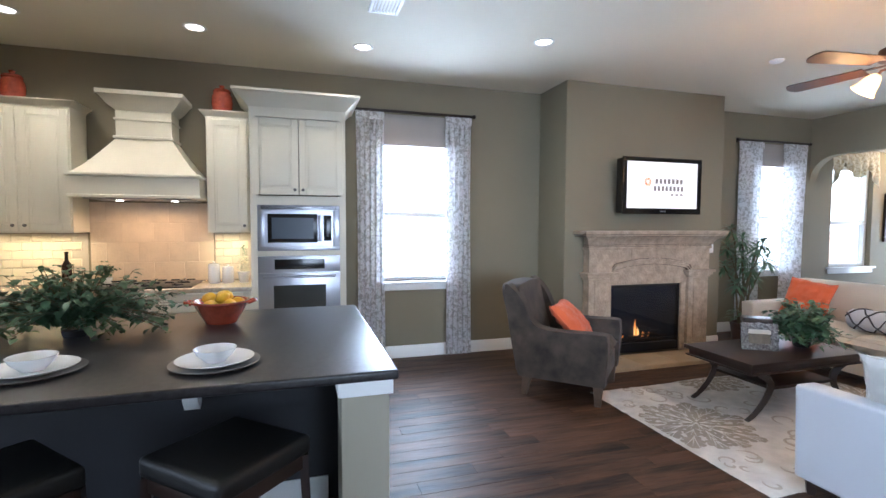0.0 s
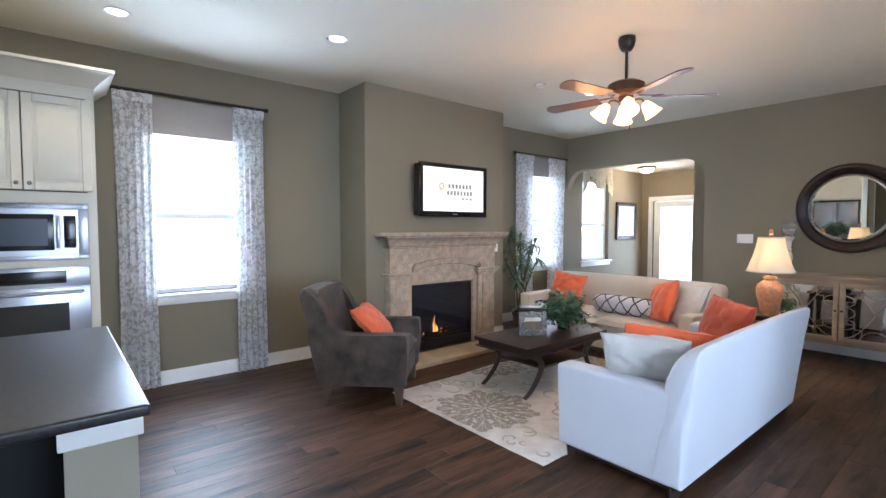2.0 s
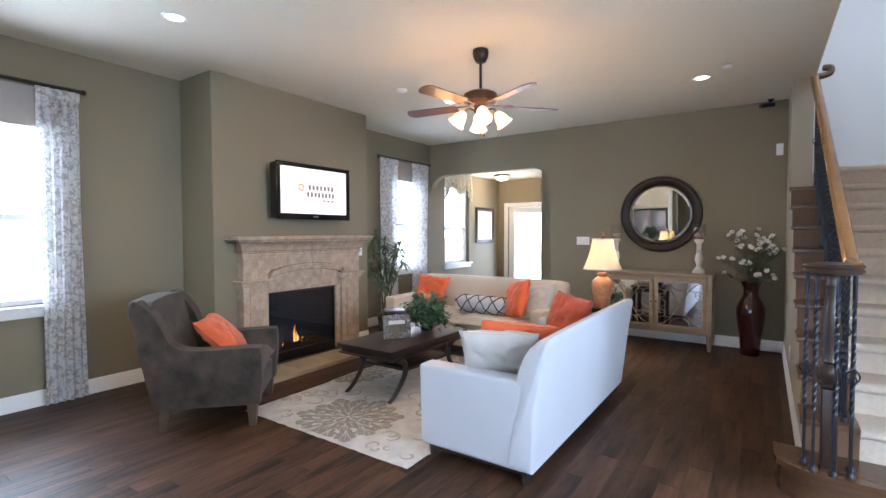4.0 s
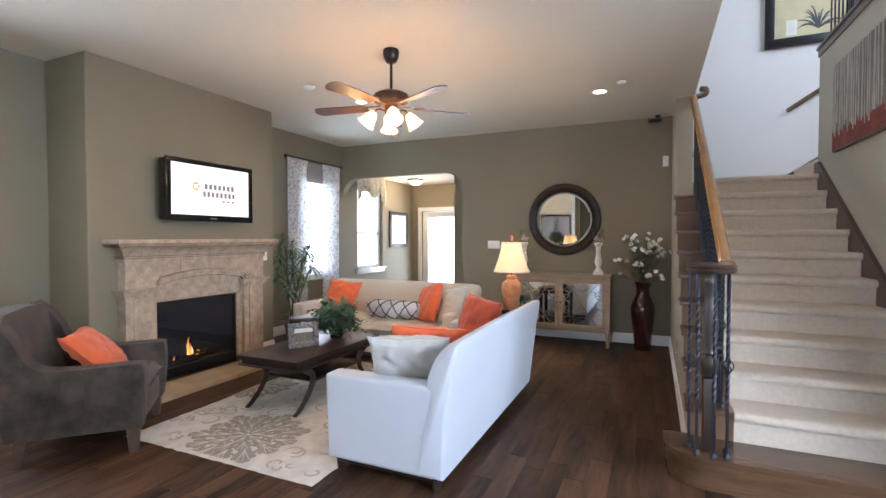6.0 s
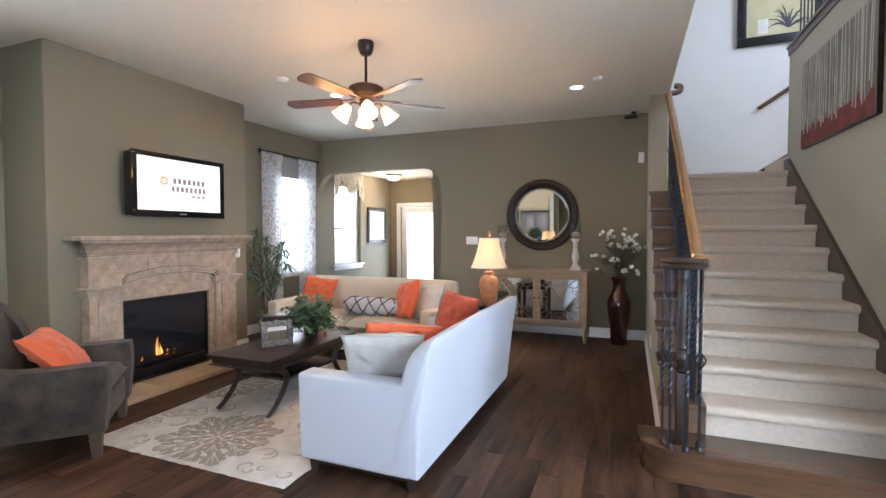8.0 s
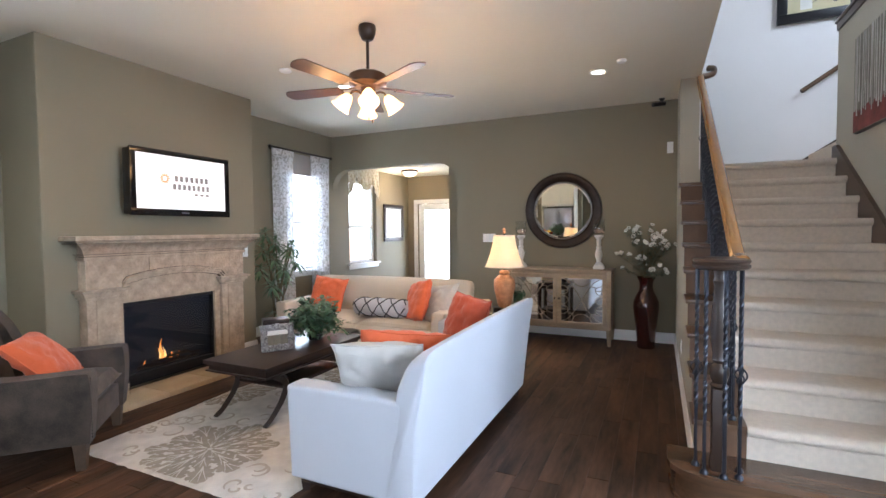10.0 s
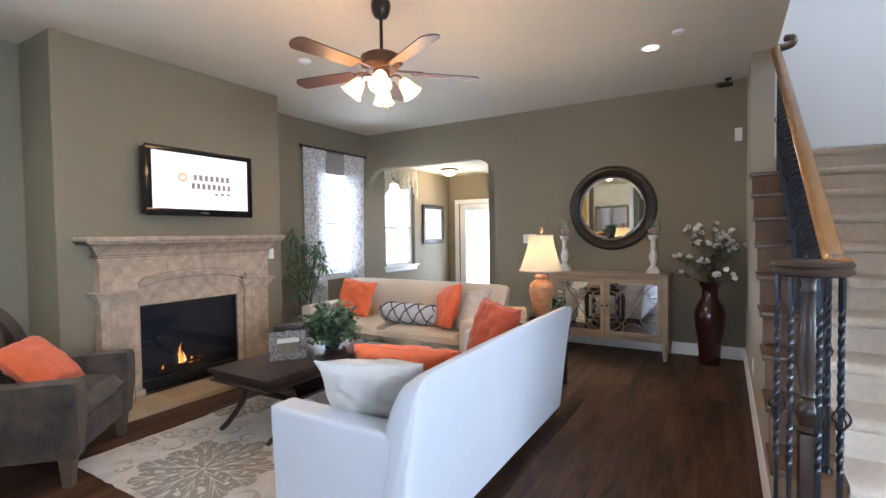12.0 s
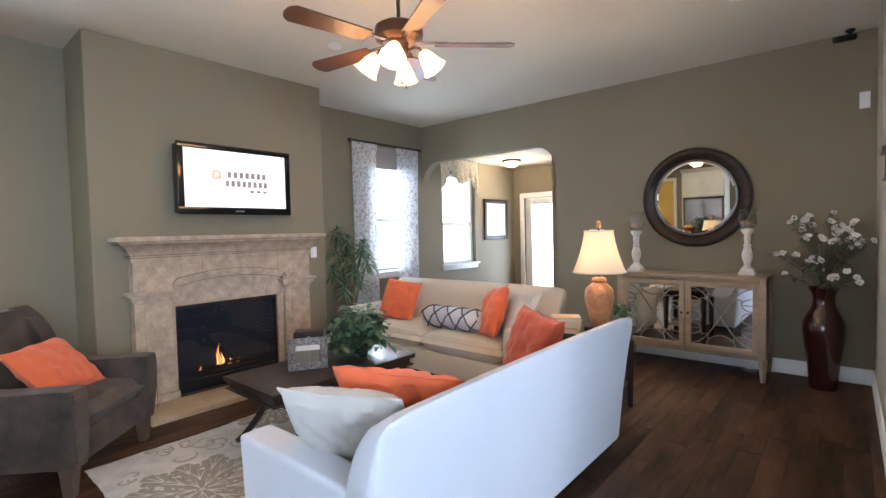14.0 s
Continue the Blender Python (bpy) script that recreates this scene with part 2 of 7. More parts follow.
# near-black colour holds the shade that falls on the panel under the overhang
SHADED_PANEL = surface("shade_dark_panel", (0.017, 0.018, 0.022), 0.55, 0, 0.2, 4, 0.05, 60)
GROUT = surface("grout", (0.45, 0.40, 0.33), 0.9)
LEAF = surface("deep_green_leaf", (0.062, 0.125, 0.066), 0.5, 0, 0.45, 9, 0.1, 60)
LEAF2 = surface("dracaena_leaf", (0.115, 0.19, 0.105), 0.45, 0, 0.5, 9, 0.1, 60)
LEAF3 = surface("grey_green_leaf", (0.075, 0.115, 0.070), 0.6, 0, 0.4, 9, 0.1, 60)
STEM = surface("plant_stem", (0.13, 0.10, 0.055), 0.8, 0, 0.3, 30, 0.3, 90)
PETAL = surface("white_petal", (0.78, 0.77, 0.72), 0.7, 0, 0.08, 30)
LEMON = surface("lemon_peel", (0.78, 0.43, 0.015), 0.4, 0, 0.12, 12, 0.2, 160)
POT_BR = surface("brown_pot", (0.10, 0.050, 0.034), 0.5, 0, 0.3, 10, 0.1, 60)
POT_BK = surface("black_pot", (0.012, 0.011, 0.012), 0.65)
SOIL = surface("soil", (0.03, 0.022, 0.016), 0.95, 0, 0.4, 40, 0.9, 90)
TEAL = surface("teal_cloth", (0.03, 0.14, 0.16), 0.8)
PAPER = surface("paper", (0.70, 0.64, 0.52), 0.8)
BOOK_TAN = surface("tan_book_cover", (0.62, 0.40, 0.20), 0.55)
CORK = surface("pale_pebbles", (0.50, 0.36, 0.27), 0.7, 0, 0.4, 60, 0.8, 60)
ART_GREY = surface("art_grey_green", (0.17, 0.155, 0.12), 0.8, 0, 0.55, 5, 0.1, 60, (1, 1, 0.3))
ART_RED = surface("art_red_ground", (0.15, 0.028, 0.020), 0.8, 0, 0.6, 9, 0.2, 60)
ART_BIRCH = surface("art_birch_trunk", (0.42, 0.40, 0.35), 0.8, 0, 0.35, 14, 0.1, 60, (1, 1, 0.4))
ART_TAN = surface("art_tan_ground", (0.47, 0.41, 0.25), 0.8, 0, 0.2, 4)
ART_INK = surface("art_ink", (0.06, 0.06, 0.07), 0.8)
ART_PALE = surface("art_pale", (0.62, 0.60, 0.56), 0.8, 0, 0.15, 6)
GLASS = clear("window_glass")
GLASS_DARK = clear("fireplace_glass", (0.75, 0.75, 0.78))
CRYSTAL = clear("clear_glass", (0.96, 0.97, 0.97))
LAMPON = glowing("lit_bulb", (1.0, 0.74, 0.46), 24)
CANON = glowing("lit_downlight", (1.0, 0.90, 0.76), 9)
FLAME = glowing("flame", (1.0, 0.30, 0.05), 2.6)
FLAME_TIP = glowing("flame_core", (1.0, 0.55, 0.16), 3.0)
SCREEN = glowing("tv_screen_white", (0.93, 0.92, 0.91), 0.58)
SCREEN_OR = glowing("tv_mark_orange", (0.85, 0.24, 0.06), 0.55)
SCREEN_GR = glowing("tv_mark_grey", (0.22, 0.20, 0.19), 0.35)
FROST = see_through(surface("frosted_bell_glass", (0.85, 0.80, 0.72), 0.5, 0, 0.03), (1.0, 0.86, 0.66), 0.6)
LAMPSHADE = see_through(surface("cream_lampshade", (0.80, 0.75, 0.64), 0.9, 0, 0.04, 4, 0.2, 300), (1.0, 0.90, 0.70), 0.55)
GLASSBLUE = surface("dark_oven_glass", (0.022, 0.034, 0.055), 0.30, 0, 0.2, bump=0.0)
LAWN = surface("lawn", (0.10, 0.13, 0.05), 0.95, 0, 0.4, 2, 0.5, 30)
BRICK_FAR = surface("pale_brick", (0.42, 0.30, 0.22), 0.9, 0, 0.2, 12, 0.2, 40)
ROOF_FAR = surface("grey_shingle", (0.16, 0.15, 0.15), 0.9, 0, 0.2, 12, 0.2, 40)
DAYSKY = glowing("bright_overcast", (0.93, 0.97, 1.0), 3.2)
YELLOW = surface("yellow_room_paint", (0.60, 0.42, 0.10), 0.8)


# ---- mesh helpers ----
def cube(bm, lo, hi, bevel=0.0, seg=2, m=None):
    x0, y0, z0 = lo
    x1, y1, z1 = hi
    vs = [bm.verts.new(c) for c in ((x0, y0, z0), (x1, y0, z0), (x1, y1, z0), (x0, y1, z0), (x0, y0, z1), (x1, y0, z1), (x1, y1, z1), (x0, y1, z1))]
    fs = [bm.faces.new([vs[i] for i in q]) for q in ((3, 2, 1, 0), (4, 5, 6, 7), (0, 1, 5, 4), (1, 2, 6, 5), (2, 3, 7, 6), (3, 0, 4, 7))]
    if m:
        for v in vs:
            v.co = m @ v.co
    if bevel:
        es = {e for f in fs for e in f.edges}
        bmesh.ops.bevel(bm, geom=list(es), offset=bevel, segments=seg, profile=0.6, affect="EDGES")
    return bm


def box(lo, hi, bevel=0.0, seg=2):
    return cube(bmesh.new(), lo, hi, bevel, seg)


def lathe(bm, profile, seg=24, c=(0, 0, 0), flute=None, cap=True):
    rings = []
    for r, z in profile:
        ring = []
        for i in range(seg):
            a = 2 * math.pi * i / seg
            k = r * (1 + (flute(a) if flute else 0))
            ring.append(bm.verts.new((c[0] + k * math.cos(a), c[1] + k * math.sin(a), c[2] + z)))
        rings.append(ring)
    for a, b in zip(rings, rings[1:]):
        for i in range(seg):
            j = (i + 1) % seg
            bm.faces.new((a[i], a[j], b[j], b[i]))
    if not cap:
        for i in range(seg):
            j = (i + 1) % seg
            bm.faces.new((rings[-1][i], rings[-1][j], rings[0][j], rings[0][i]))
    for ring, flip in ((rings[0], True), (rings[-1], False)):
        if cap and (profile[0] if flip else profile[-1])[0] > 1e-4:
            bm.faces.new(ring[::-1] if flip else ring)
    return bm


def tube(bm, pts, radius, seg=8, twist=0.0, square=False):
    pts = [Vector(p) for p in pts]
    n = len(pts)
    rings, side = [], None
    for i, p in enumerate(pts):
        d = (pts[min(i + 1, n - 1)] - pts[max(i - 1, 0)]).normalized()
        if side is None:
            side = d.orthogonal().normalized()
        side = (side - d * side.dot(d)).normalized()
        up = d.cross(side)
        r = radius[i] if isinstance(radius, (list, tuple)) else radius
        ring = []
        for k in range(seg):
            a = 2 * math.pi * k / seg + twist * i + (math.pi / 4 if square else 0)
            ring.append(bm.verts.new(p + (side * math.cos(a) + up * math.sin(a)) * r))
        rings.append(ring)
    for a, b in zip(rings, rings[1:]):
        for k in range(seg):
            j = (k + 1) % seg
            bm.faces.new((a[k], a[j], b[j], b[k]))
    bm.faces.new(rings[0][::-1]), bm.faces.new(rings[-1])
    return bm


def prism(bm, outline, axis, lo, hi):
    """Extrudes a plane outline along an axis from lo to hi; outline gives the other two coordinates in x, y, z order."""
    def at(p, w):
        q = list(p)
        q.insert("xyz".index(axis), w)
        return bm.verts.new(q)
    a, b = [at(p, lo) for p in outline], [at(p, hi) for p in outline]
    fa, fb = bm.faces.new(a), bm.faces.new(b[::-1])
    for i in range(len(a)):
        j = (i + 1) % len(a)
        bm.faces.new((a[j], a[i], b[i], b[j]))
    fa.normal_update(), fb.normal_update()
    bmesh.ops.triangulate(bm, faces=[f for f in (fa, fb) if len(f.verts) > 4])
    return bm


def wobble(u, v, seed):
    """The unevenness of a sewn edge."""
    return 0.016 * noise.noise(Vector((u * 2.2 + seed, v * 2.2, 7.0))), 0.016 * noise.noise(Vector((u * 2.2, v * 2.2 + seed, 11.0)))


def pad(bm, w, d, h, n=14, edge=0.35, corner=0.06, m=None, wrinkle=0.0, seed=0):
    """A stuffed pillow: w by d, h thick, in its own plane xy."""
    rows = {}
    for s in (1, -1):
        for i in range(n + 1):
            for j in range(n + 1):
                u, v = 2 * i / n - 1, 2 * j / n - 1
                rim = i in (0, n) or j in (0, n)
                if s < 0 and rim:
                    rows[s, i, j] = rows[1, i, j]
                    continue
                k = ((1 - abs(u) ** 2.6) * (1 - abs(v) ** 2.6)) ** edge
                pull = 1 - corner * ((1 - abs(u) ** 2) + (1 - abs(v) ** 2)) / 2 * (abs(u) ** 3 + abs(v) ** 3)
                z = s * h / 2 * k
                if wrinkle:
                    z += wrinkle * k * (noise.noise(Vector((u * 2.5 + seed, v * 2.5, s * 3.0))) + 0.55 * noise.noise(Vector((u * 6.5 + seed, v * 4.5, s * 5.0))))
                co = Vector((u * w / 2 * pull, v * d / 2 * pull, z))
                if wrinkle:
                    ox, oy = wobble(u, v, seed)
                    co.x, co.y = co.x + ox, co.y + oy
                rows[s, i, j] = bm.verts.new(m @ co if m else co)
    for s in (1, -1):
        for i in range(n):
            for j in range(n):
                q = [rows[s, i, j], rows[s, i + 1, j], rows[s, i + 1, j + 1], rows[s, i, j + 1]]
                bm.faces.new(q if s > 0 else q[::-1])
    return bm


def mesh_of(name, bm, mat, smooth=True):
    bmesh.ops.recalc_face_normals(bm, faces=bm.faces)
    me = bpy.data.meshes.new(name)
    bm.to_mesh(me)
    bm.free()
    me.materials.append(mat)
    if smooth:
        me.shade_smooth()
        me.set_sharp_from_angle(angle=radians(38))
    return me


def part(name, bm, material, parent=None, label="", smooth=True):
    ob = new(name, mesh_of(name, bm, material, smooth))
    ob.parent = parent
    if label:
        ob["label"] = label
    return ob


def thing(name, m, label, category, group=""):
    ob = new(name)
    ob.empty_display_size = 0.1
    ob.matrix_world = m
    return tagged(ob, label, category, group)


def structure(name, bm, material, label="", category="", smooth=True):
    return tagged(part(name, bm, material, None, "", smooth), label, category, kind="structure")


def arc(cx, cy, r, a0, a1, n, ry=None):
    ry = ry or r
    return [(cx + r * math.cos(radians(a0 + (a1 - a0) * i / n)), cy + ry * math.sin(radians(a0 + (a1 - a0) * i / n))) for i in range(n + 1)]


def spline(pts, n=8):
    """A smooth curve through points (Catmull-Rom)."""
    p = [Vector(q) for q in pts]
    p = [p[0] * 2 - p[1]] + p + [p[-1] * 2 - p[-2]]
    out = []
    for i in range(1, len(p) - 2):
        for k in range(n):
            t = k / n
            out.append(0.5 * (2 * p[i] + (p[i + 1] - p[i - 1]) * t + (2 * p[i - 1] - 5 * p[i] + 4 * p[i + 1] - p[i + 2]) * t * t + (3 * p[i] - p[i - 1] - 3 * p[i + 1] + p[i + 2]) * t ** 3))
    return out + [p[-2]]


def leaf(bm, base, way, up, length, width, droop=0.2, n=3):
    """One bent, pointed leaf with a fold along its rib."""
    way, up = way.normalized(), up.normalized()
    side = way.cross(up)
    side = side.normalized() if side.length > 1e-3 else way.orthogonal().normalized()
    nrm = side.cross(way)
    rows = []
    for i in range(n + 1):
        t = i / n
        w = width * math.sin(math.pi * (0.12 + 0.88 * t)) * 0.5
        c = base + way * length * t - Vector((0, 0, 1)) * droop * length * t * t
        rows.append((bm.verts.new(c + side * w + nrm * w * 0.25), bm.verts.new(c), bm.verts.new(c - side * w + nrm * w * 0.25)))
    for a, b in zip(rows, rows[1:]):
        bm.faces.new((a[0], a[1], b[1], b[0]))
        bm.faces.new((a[1], a[2], b[2], b[1]))


def island_wood(name, like_color):
    """The floor's wood for joined planks: each plank its own tone."""
    mat = surface(name, like_color, 0.48, 0, 1.3, 7.5, 0.30, 34, (1.0, 0.16, 1.0))
    n, l = links(mat)
    p = n["Principled BSDF"]
    geo, rr, mul = n.new("ShaderNodeNewGeometry"), n.new("ShaderNodeMapRange"), n.new("ShaderNodeVectorMath")
    rr.inputs["To Min"].default_value, rr.inputs["To Max"].default_value = 0.82, 1.18
    l.new(geo.outputs["Random Per Island"], rr.inputs["Value"])
    mul.operation = "SCALE"
    l.new(p.inputs["Base Color"].links[0].from_socket, mul.inputs[0])
    l.new(rr.outputs[0], mul.inputs["Scale"])
    l.new(mul.outputs[0], p.inputs["Base Color"])
    return mat


PLANK_REST = island_wood("dark_hardwood_rest", (0.054, 0.029, 0.018))

# ---- the shell ----
WEST, FAR, CEIL_Z, LOFT = -0.594, 4.457, 3.05, 3.35


def pierced(bm, axis, at0, at1, a0, a1, z0, z1, holes):
    """A wall across an axis, at0 to at1 thick, from a0 to a1, with holes (a0, a1, z0, z1) in order along it."""
    def piece(u0, u1, w0, w1):
        if u1 - u0 > 1e-4 and w1 - w0 > 1e-4:
            cube(bm, (at0, u0, w0) if axis == "x" else (u0, at0, w0), (at1, u1, w1) if axis == "x" else (u1, at1, w1))
    u = a0
    for h0, h1, w0, w1 in holes:
        piece(u, h0, z0, z1), piece(h0, h1, z0, w0), piece(h0, h1, w1, z1)
        u = h1
    piece(u, a1, z0, z1)
    return bm


W1, W2, W3 = (-1.94, -1.10, 0.86, 2.52), (3.36, 4.16, 0.86, 2.52), (4.93, 5.83, 0.86, 2.40)
structure("wall_west", pierced(bmesh.new(), "x", WEST - 0.18, WEST, -7.0, 7.33, 0, CEIL_Z, [W1, W2, W3]), PAINT, "olive taupe painted wall with three windows", "wall")
# the far wall with its wide soft-cornered opening
L, R, T, rad = WEST + 0.004, 1.71, 2.49, 0.34
rim = [(WEST, T - rad)] + arc(L + rad, T - rad, rad, 180, 90, 10) + arc(R - rad, T - rad, rad, 90, 0, 10)
bm = bmesh.new()
top, low = {}, {}
for i, (x, z) in enumerate(rim + [(4.86, T - rad)]):
    for y in (FAR, FAR + 0.14):
        top[i, y], low[i, y] = bm.verts.new((x, y, CEIL_Z)), bm.verts.new((x, y, z))
n = len(rim)
for i in range(n):
    for y in (FAR, FAR + 0.14):
        bm.faces.new((low[i, y], low[i + 1, y], top[i + 1, y], top[i, y]))
    bm.faces.new((top[i, FAR], top[i + 1, FAR], top[i + 1, FAR + 0.14], top[i, FAR + 0.14]))
    if i < n - 1:
        bm.faces.new((low[i, FAR], low[i, FAR + 0.14], low[i + 1, FAR + 0.14], low[i + 1, FAR]))
foot = {(i, y): bm.verts.new((rim[-1][0] if i == n - 1 else 4.86, y, 0)) for i in (n - 1, n) for y in (FAR, FAR + 0.14)}
for y in (FAR, FAR + 0.14):
    bm.faces.new((foot[n - 1, y], foot[n, y], low[n, y], low[n - 1, y]))
bm.faces.new((foot[n - 1, FAR], low[n - 1, FAR], low[n - 1, FAR + 0.14], foot[n - 1, FAR + 0.14]))
bm.faces.new((foot[n, FAR], foot[n, FAR + 0.14], low[n, FAR + 0.14], low[n, FAR]))
bm.faces.new((low[n, FAR], low[n, FAR + 0.14], top[n, FAR + 0.14], top[n, FAR]))
far = structure("wall_north", bm, PAINT, "olive taupe wall with a wide arched opening", "wall")
bv = far.modifiers.new("soft", "BEVEL")
bv.width, bv.segments, bv.limit_method, bv.angle_limit = 0.018, 3, "ANGLE", radians(50)
structure("wall_chimney", box((WEST + 0.002, 0, 0), (0.0, 2.168, CEIL_Z), 0.012, 3), PAINT, "olive taupe chimney breast", "wall")
bm = bmesh.new()
pierced(bm, "y", -7.18, -7.0, WEST - 0.18, 7.7, 0, CEIL_Z, [(2.9, 5.5, 0.5, 2.4)])
structure("wall_south", bm, PAINT, "olive taupe wall behind the kitchen", "wall")
bm = pierced(bmesh.new(), "x", 7.5, 7.68, -7.0, 0.3, 0, CEIL_Z, [(-2.6, -0.2, 0.7, 2.4)])
structure("wall_east", bm, PAINT, "olive taupe wall with a window", "wall")
structure("wall_kitchen", box((WEST, -6.10, 0), (2.05, -5.98, CEIL_Z)), PAINT, "olive taupe kitchen wall", "wall")
structure("wall_east_return", box((6.13, 0.30, 0), (7.68, 0.44, CEIL_Z)), PAINT, "olive taupe wall", "wall")
structure("wall_stair_side", box((5.99, 0.30, 0), (6.13, 3.52, LOFT)), PAINT_HALL, "tan wall beside the stairs", "wall")
bm = pierced(bmesh.new(), "x", 8.3, 8.45, 0.3, 4.75, 0, 6.0, [(1.8, 3.4, 4.3, 5.6)])
structure("wall_loft_east", bm, PAINT_STAIR, "pale loft wall", "wall")
structure("wall_landing", box((4.87, 4.60, 0), (8.45, 4.75, 6.0)), PAINT_STAIR, "pale lavender white stairwell wall", "wall")
structure("wall_loft_west", box((4.70, 0.2, CEIL_Z + 0.25), (4.86, 4.75, 6.0)), PAINT_STAIR, "pale loft wall", "wall")
structure("wall_loft_south", box((4.70, 0.06, CEIL_Z + 0.25), (8.45, 0.2, 6.0)), PAINT_STAIR, "pale loft wall", "wall")
structure("floor_loft", box((6.13, 0.30, LOFT - 0.25), (8.3, 3.40, LOFT)), CARPET, "carpeted loft floor", "floor")
structure("ceiling_loft", box((4.70, 0.06, 6.0), (8.45, 4.75, 6.1)), CEIL, "pale loft ceiling", "ceiling")
bm = box((WEST - 0.18, -7.18, CEIL_Z), (4.87, FAR + 0.143, CEIL_Z + 0.25))
structure("ceiling", bm, CEIL, "smooth beige white ceiling", "ceiling")
structure("ceiling_hall", box((4.872, -7.18, CEIL_Z), (7.68, 0.30, CEIL_Z + 0.25)), CEIL, "smooth beige white ceiling", "ceiling")
# the room past the arch
pierced(bm := bmesh.new(), "y", 7.13, 7.30, WEST, 1.25, 0, 2.64, [(-0.345, 0.57, 0, 2.04)])
structure("wall_nook_north", bm, PAINT, "olive taupe wall with a glazed door", "wall")
structure("wall_nook_east", box((1.23, 5.26, 0), (1.40, 7.13, 2.64)), PAINT, "olive taupe wall", "wall")
structure("wall_nook_return", box((1.40, 5.26, 0), (2.4, 5.40, 2.64)), PAINT, "olive taupe wall", "wall")
structure("wall_nook_end", box((2.3, FAR + 0.142, 0), (2.4, 5.26, 2.64)), PAINT, "olive taupe wall", "wall")
structure("ceiling_nook", box((WEST, FAR + 0.142, 2.64), (2.4, 7.30, 2.75)), CEIL, "beige white ceiling of the nook", "ceiling")
# the stepped wall under the stairs, full height past the handrail's end
RISE, GO, FIRST = 0.19, 0.284, 0.84


def riser(k):
    return FIRST + GO * (k - 2) + 0.020 * max(0, 5 - k)


outline = [(FAR, 0), (FAR, CEIL_Z), (3.62, CEIL_Z), (3.62, RISE * 11 - 0.035)]
outline += [(riser(11) + 0.02, RISE * 11 - 0.035), (riser(11) + 0.02, RISE * 10 - 0.035)]
for k in range(10, 1, -1):
    outline += [(riser(k) + 0.02, RISE * k - 0.035), (riser(k) + 0.02, RISE * (k - 1) - 0.035)]
outline += [(riser(2) + 0.02, 0)]
structure("wall_stringer", prism(bmesh.new(), outline, "x", 4.68, 4.86), PAINT_HALL, "tan painted wall under the stairs", "wall")
for lo, hi in (((-9.1, -14, -0.05), (-9.0, 20, 9)), ((-4.0, 8.4, -0.05), (5, 8.5, 9)), ((-9, -16.1, -0.05), (16, -16.0, 9)), ((16, -16, -0.05), (16.1, 14, 9))):
    structure("backdrop", box(lo, hi), DAYSKY, "overexposed bright daylight outside the windows", "backdrop")
# gable cut-out that glows by itself, in place of overexposed daylight on brick
gable_glow = glowing("glowing_brick_gable", (1.0, 0.74, 0.64), 0.78)
structure("backdrop", prism(bmesh.new(), [(-3.9, -0.05), (-2.55, -0.05), (-2.6, 1.0), (-2.95, 1.45), (-3.9, 1.75)], "y", 8.25, 8.38), gable_glow, "pale brick gable of a neighbouring house, made to glow as if washed out by daylight", "backdrop")
structure("ground", box((-60, -60, -0.3), (60, 60, -0.06)), LAWN, "lawn outside the house", "ground")
structure("floor", box((WEST - 0.18, -7.18, -0.06), (8.45, 7.33, -0.012)), SUBFLOOR, "dark hardwood plank floor", "floor")


def skirting(name, x0, y0, x1, y1, nx, ny):
    """A baseboard with a stepped top from one point to another; (nx, ny) points into the room."""
    prof = [(0, 0), (0.016, 0), (0.016, 0.105), (0.011, 0.118), (0.009, 0.132), (0, 0.135)]
    bm = bmesh.new()
    a = [bm.verts.new((x0 + nx * p, y0 + ny * p, z)) for p, z in prof]
    b = [bm.verts.new((x1 + nx * p, y1 + ny * p, z)) for p, z in prof]
    bm.faces.new(a), bm.faces.new(b[::-1])
    for i in range(len(a)):
        j = (i + 1) % len(a)
        bm.faces.new((a[i], b[i], b[j], a[j]))
    return structure(name, bm, TRIM, "white painted baseboard", "baseboard")


skirting("baseboard", WEST, -2.17, WEST, 0, 1, 0)
skirting("baseboard", WEST, 0, 0.0, 0, 0, -1)
skirting("baseboard", 0, 0, 0, 0.19, 1, 0)
skirting("baseboard", 0, 1.93, 0, 2.168, 1, 0)
skirting("baseboard", 0, 2.168, WEST, 2.168, 0, 1)
skirting("baseboard", WEST, 2.168, WEST, 7.13, 1, 0)
skirting("baseboard", 1.71, FAR, 4.68, FAR, 0, -1)
skirting("baseboard", 4.68, FAR, 4.68, 0.93, -1, 0)
skirting("baseboard", WEST, 7.13, -0.44, 7.13, 0, -1)


